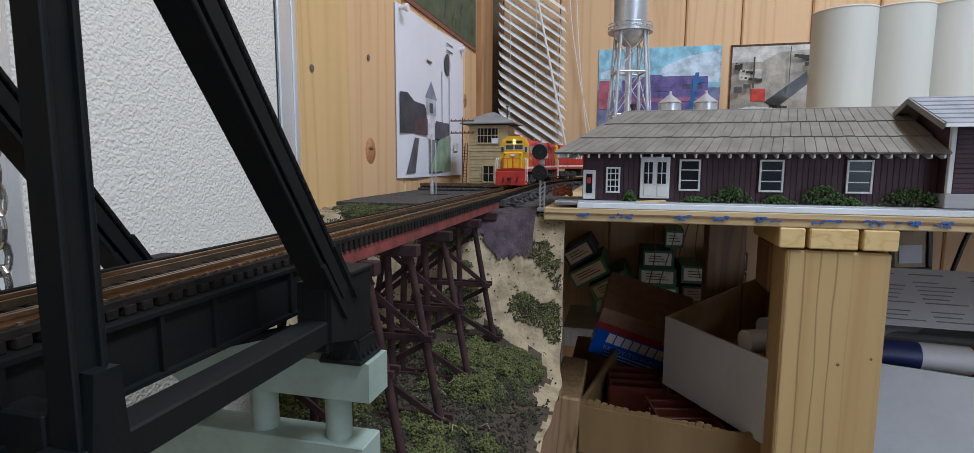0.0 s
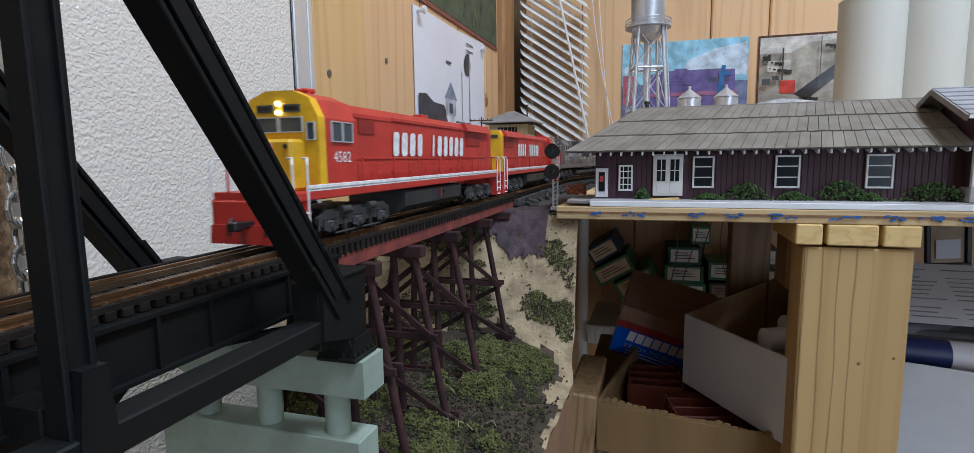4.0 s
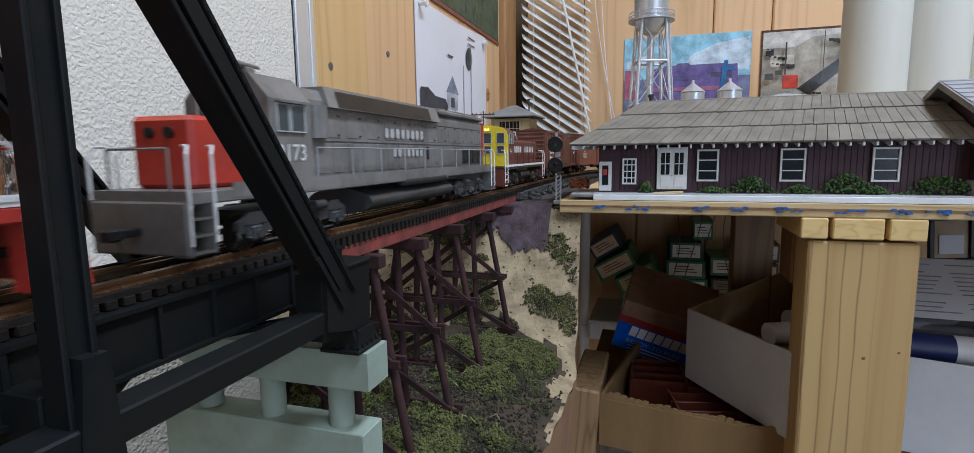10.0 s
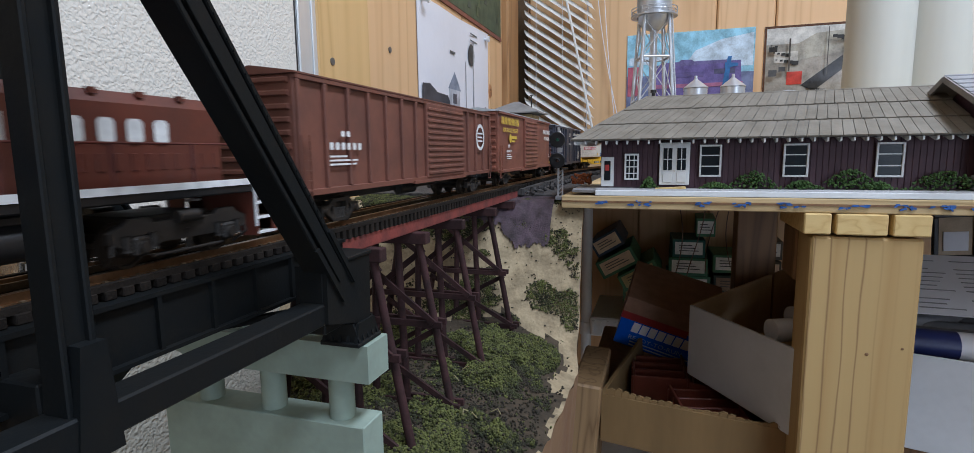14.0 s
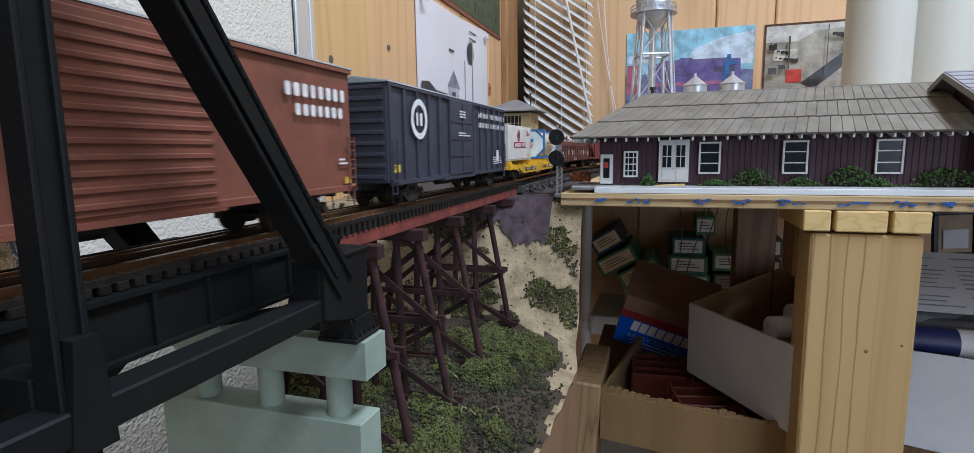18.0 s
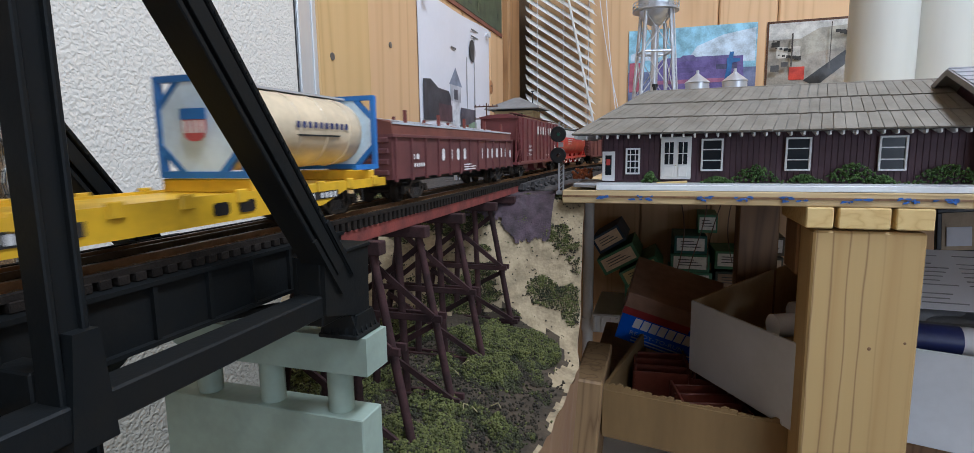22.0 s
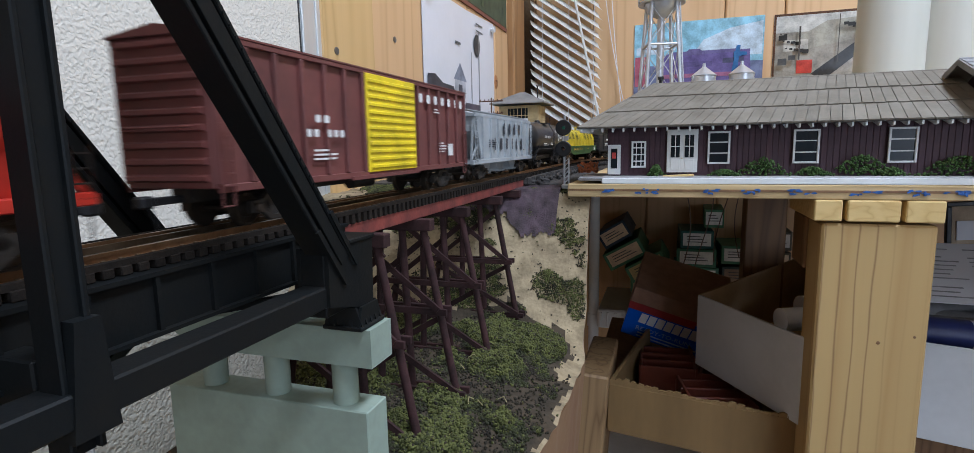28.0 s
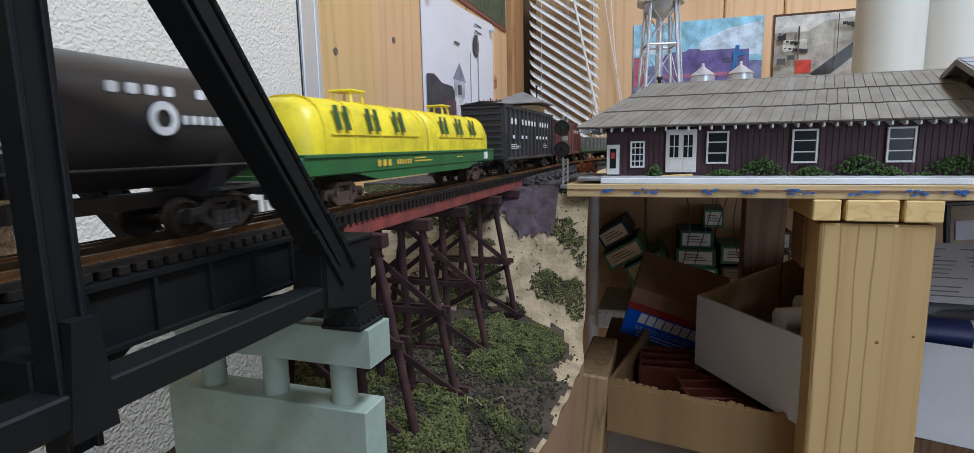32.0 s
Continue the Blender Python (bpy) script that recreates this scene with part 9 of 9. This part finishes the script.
def coil_car(L):
    yel = paint("hood_yellow", (0.76, 0.62, 0.02), 0.4)
    grn = paint("frame_green", (0.025, 0.115, 0.030), 0.5)
    dkg = mat("letter_green", (0.02, 0.07, 0.025), 0.5)
    c = thing("coil_car", "green coil car with two rounded bright yellow hoods", "freight car", group="cars of the train")
    h = L / 2
    part("frame", Shape().box(-HW, HW, -h + 0.002, h - 0.002, 0.0135, 0.0205, 0.0005), grn, c)
    part("side_sill", Shape().prism([(-h + 0.004, 0.0138), (-h + 0.035, 0.0138), (-h + 0.055, 0.0100), (h - 0.055, 0.0100), (h - 0.035, 0.0138), (h - 0.004, 0.0138)], HW - 0.0016, HW - 0.0004, "x"), grn, c)
    part("top_rail", Shape().box(-HW - 0.0006, HW + 0.0006, -h + 0.003, h - 0.003, 0.0200, 0.0215, 0.0003), grn, c)
    prof = [(HW - 0.0012, 0.0215), (HW - 0.0012, 0.0262), (HW - 0.0016, 0.0325), (0.0135, 0.0385), (0.0095, 0.0418), (0.0045, 0.0432)]
    prof = prof + [(-u, v) for u, v in prof[::-1]]
    for d in (-1, 1):
        a, b = (-h + 0.010, -0.001) if d < 0 else (0.001, h - 0.010)
        sh = Shape()
        secs = [(a, 0.84 if d < 0 else 1.0), (a + 0.004, 0.95 if d < 0 else 1.0), (a + 0.010, 1.0), (b - 0.010, 1.0), (b - 0.004, 1.0 if d < 0 else 0.95), (b, 1.0 if d < 0 else 0.84)]
        k = len(prof)
        vs = [(u * (0.6 + 0.4 * q), y, 0.0215 + (v - 0.0215) * q) for y, q in secs for u, v in prof]
        sh.add(vs, [(i * k + j, i * k + j + 1, (i + 1) * k + j + 1, (i + 1) * k + j) for i in range(len(secs) - 1) for j in range(k - 1)] + [tuple(range(k)), tuple(range(5 * k, 6 * k))], smooth=True)
        hood = part("hood", sh, yel, c, "rounded bright yellow hood")
        for i in range(5):
            y = a + 0.008 + i * (b - a - 0.016) / 4
            part("hood_rib", Shape().prism([(u * 1.02, 0.0215 + (v - 0.0215) * 1.02) for u, v in prof], y - 0.0006, y + 0.0006, "y"), yel, hood)
        part("hood_crease", Shape().box(HW - 0.0018, HW - 0.0008, a + 0.012, b - 0.012, 0.0286, 0.0291), yel, hood)
        mid = (a + b) / 2
        br_ = Shape().beam((-0.005, mid - 0.005, 0.0428), (-0.004, mid - 0.004, 0.0480), 0.001, 0.001).beam((0.005, mid - 0.005, 0.0428), (0.004, mid - 0.004, 0.0480), 0.001, 0.001).beam((-0.005, mid + 0.005, 0.0428), (-0.004, mid + 0.004, 0.0480), 0.001, 0.001).beam((0.005, mid + 0.005, 0.0428), (0.004, mid + 0.004, 0.0480), 0.001, 0.001)
        br_.box(-0.006, 0.006, mid - 0.006, mid + 0.006, 0.0478, 0.0488, 0.0003)
        part("lifting_bracket", br_, yel, hood)
        for i in range(3):
            y0 = a + 0.015 + i * 0.0235
            x0, x1, z0, z1 = HW - 0.0001, 0.0150, 0.0305, 0.0398
            for u, w in ((0.0, 0.0034), (0.0064, 0.0034)):
                part("letter_block", Shape().add([(x0, y0 + u, z0), (x0, y0 + u + w, z0), (HW - 0.0010, y0 + u + w, 0.0335), (x1, y0 + u + w, z1), (x1, y0 + u, z1), (HW - 0.0010, y0 + u, 0.0335)], [(0, 1, 2, 5), (5, 2, 3, 4)]), dkg, hood)
    glyphs(c, 3, -h + 0.052, -h + 0.066, 0.0155, 0.0185, stencil_y)
    glyphs(c, 6, -h + 0.070, -h + 0.086, 0.0158, 0.0182, stencil_y)
    bars(c, -h + 0.090, -h + 0.112, 0.0180, 2, stencil_y)
    bars(c, h - 0.075, h - 0.058, 0.0172, 1, stencil_y)
    part("stencil_box", Shape().box(HW, HW + 0.0006, h - 0.024, h - 0.018, 0.0150, 0.0196), stencil, c)
    for d in (-1, 1):
        part("end_deck", Shape().box(-HW + 0.001, HW - 0.001, *sorted((d * (h - 0.001), d * (h - 0.010))), 0.0125, 0.0145, 0.0003), grn, c)
        part("end_rail", Shape().wire([(-0.013, d * (h - 0.001), 0.0145), (-0.013, d * (h - 0.001), 0.0200), (0.013, d * (h - 0.001), 0.0200), (0.013, d * (h - 0.001), 0.0145)], 0.0004, 5), grn, c)
    underframe(c, L, iron, 0.032, paint("truck_rust", (0.07, 0.045, 0.03)))
    return c


def black_box(L):
    m = paint("boxcar_black", (0.028, 0.028, 0.030), 0.5)
    c = box_car("black ribbed box car with white lettering", L, m, 0.0130, 0.0545, 13, None, None, None, True)
    h = L / 2
    glyphs(c, 13, -h + 0.016, h - 0.025, 0.0405, 0.0452, stencil, gaps=(2, 8), fill=0.55)
    glyphs(c, 10, -h + 0.02, h - 0.03, 0.0290, 0.0318, stencil, gaps=(1, 4, 5), fill=0.5)
    bars(c, -h + 0.02, -h + 0.05, 0.0240, 3, stencil)
    bars(c, h - 0.05, h - 0.03, 0.0240, 3, stencil)
    return c


def plain_box(L):
    m = paint("boxcar_oxide", (0.14, 0.042, 0.036), 0.55)
    c = box_car("oxide red box car near the train's end", L, m, 0.0130, 0.0500, 12, (-0.01, 0.03), None, None, False)
    glyphs(c, 6, L / 2 - 0.06, L / 2 - 0.02, 0.0380, 0.0420, stencil)
    return c


def grey_gondola(L):
    m = paint("gondola_grey", (0.10, 0.12, 0.12), 0.55)
    c = thing("gondola_car", "low dark grey gondola car with a green sill", "freight car", group="cars of the train")
    h = L / 2
    part("body", Shape().box(-HW + 0.001, HW - 0.001, -h + 0.001, h - 0.001, 0.0170, 0.0340, 0.0005), m, c)
    part("sill", Shape().box(-HW, HW, -h + 0.002, h - 0.002, 0.0125, 0.0170, 0.0005), paint("sill_green", (0.03, 0.10, 0.05)), c)
    for k in range(11):
        y = -h + 0.006 + k * (L - 0.012) / 10
        part("side_post", Shape().box(HW - 0.0012, HW, y - 0.0008, y + 0.0008, 0.0172, 0.0335), m, c)
    underframe(c, L, iron, 0.030)
    return c


# each car: its builder, and where its front and back stood at one time
CONSIST = [
    (lambda L: road_engine("bright red road diesel with a yellow cab front", L, "4582", True), 0.358, 0.629, 3),
    (lambda L: road_engine("bright red road diesel running with its hood leading", L, "4584", False), 0.338, 0.608, 6),
    (tunnel_engine, 0.323, 0.615, 9),
    (switcher, 0.191, 0.361, 13),
    (oxide_car, 0.370, 0.594, 13),
    (cushion_car, 0.252, 0.459, 16.5),
    (navy_car, 0.226, 0.423, 19),
    (container_flat, 0.434, 0.672, 19),
    (gondola, 0.213, 0.428, 23),
    (santa_hopper, 0.444, 0.646, 23),
    (round_hopper, 0.340, 0.540, 25.5),
    (yellow_door_car, 0.228, 0.4265, 28),
    (grey_hopper, 0.300, 0.460, 29),
    (black_tank, 0.217, 0.375, 31),
    (coil_car, 0.265, 0.487, 32),
    (black_box, 0.513, 0.703, 32),
    (plain_box, 0.721, 0.898, 32),
    (grey_gondola, 0.918, 1.113, 32),
]
MOVERS = []
for build_car, a, b, t0 in CONSIST:
    MOVERS.append((build_car(b - a), car_rows(a, b, t0, 0.72)))
    if build_car is container_flat:
        # the two containers ride on the flat car
        ride = MOVERS[-1][1]
        for ob, off in ((box_container(), -0.0755), (tank_container(), 0.074)):
            MOVERS.append((ob, [(t, m @ pose(0, off, 0)) for t, m in ride]))


def motions():
    for ob, rows in MOVERS:
        walk(ob, rows)


motions()
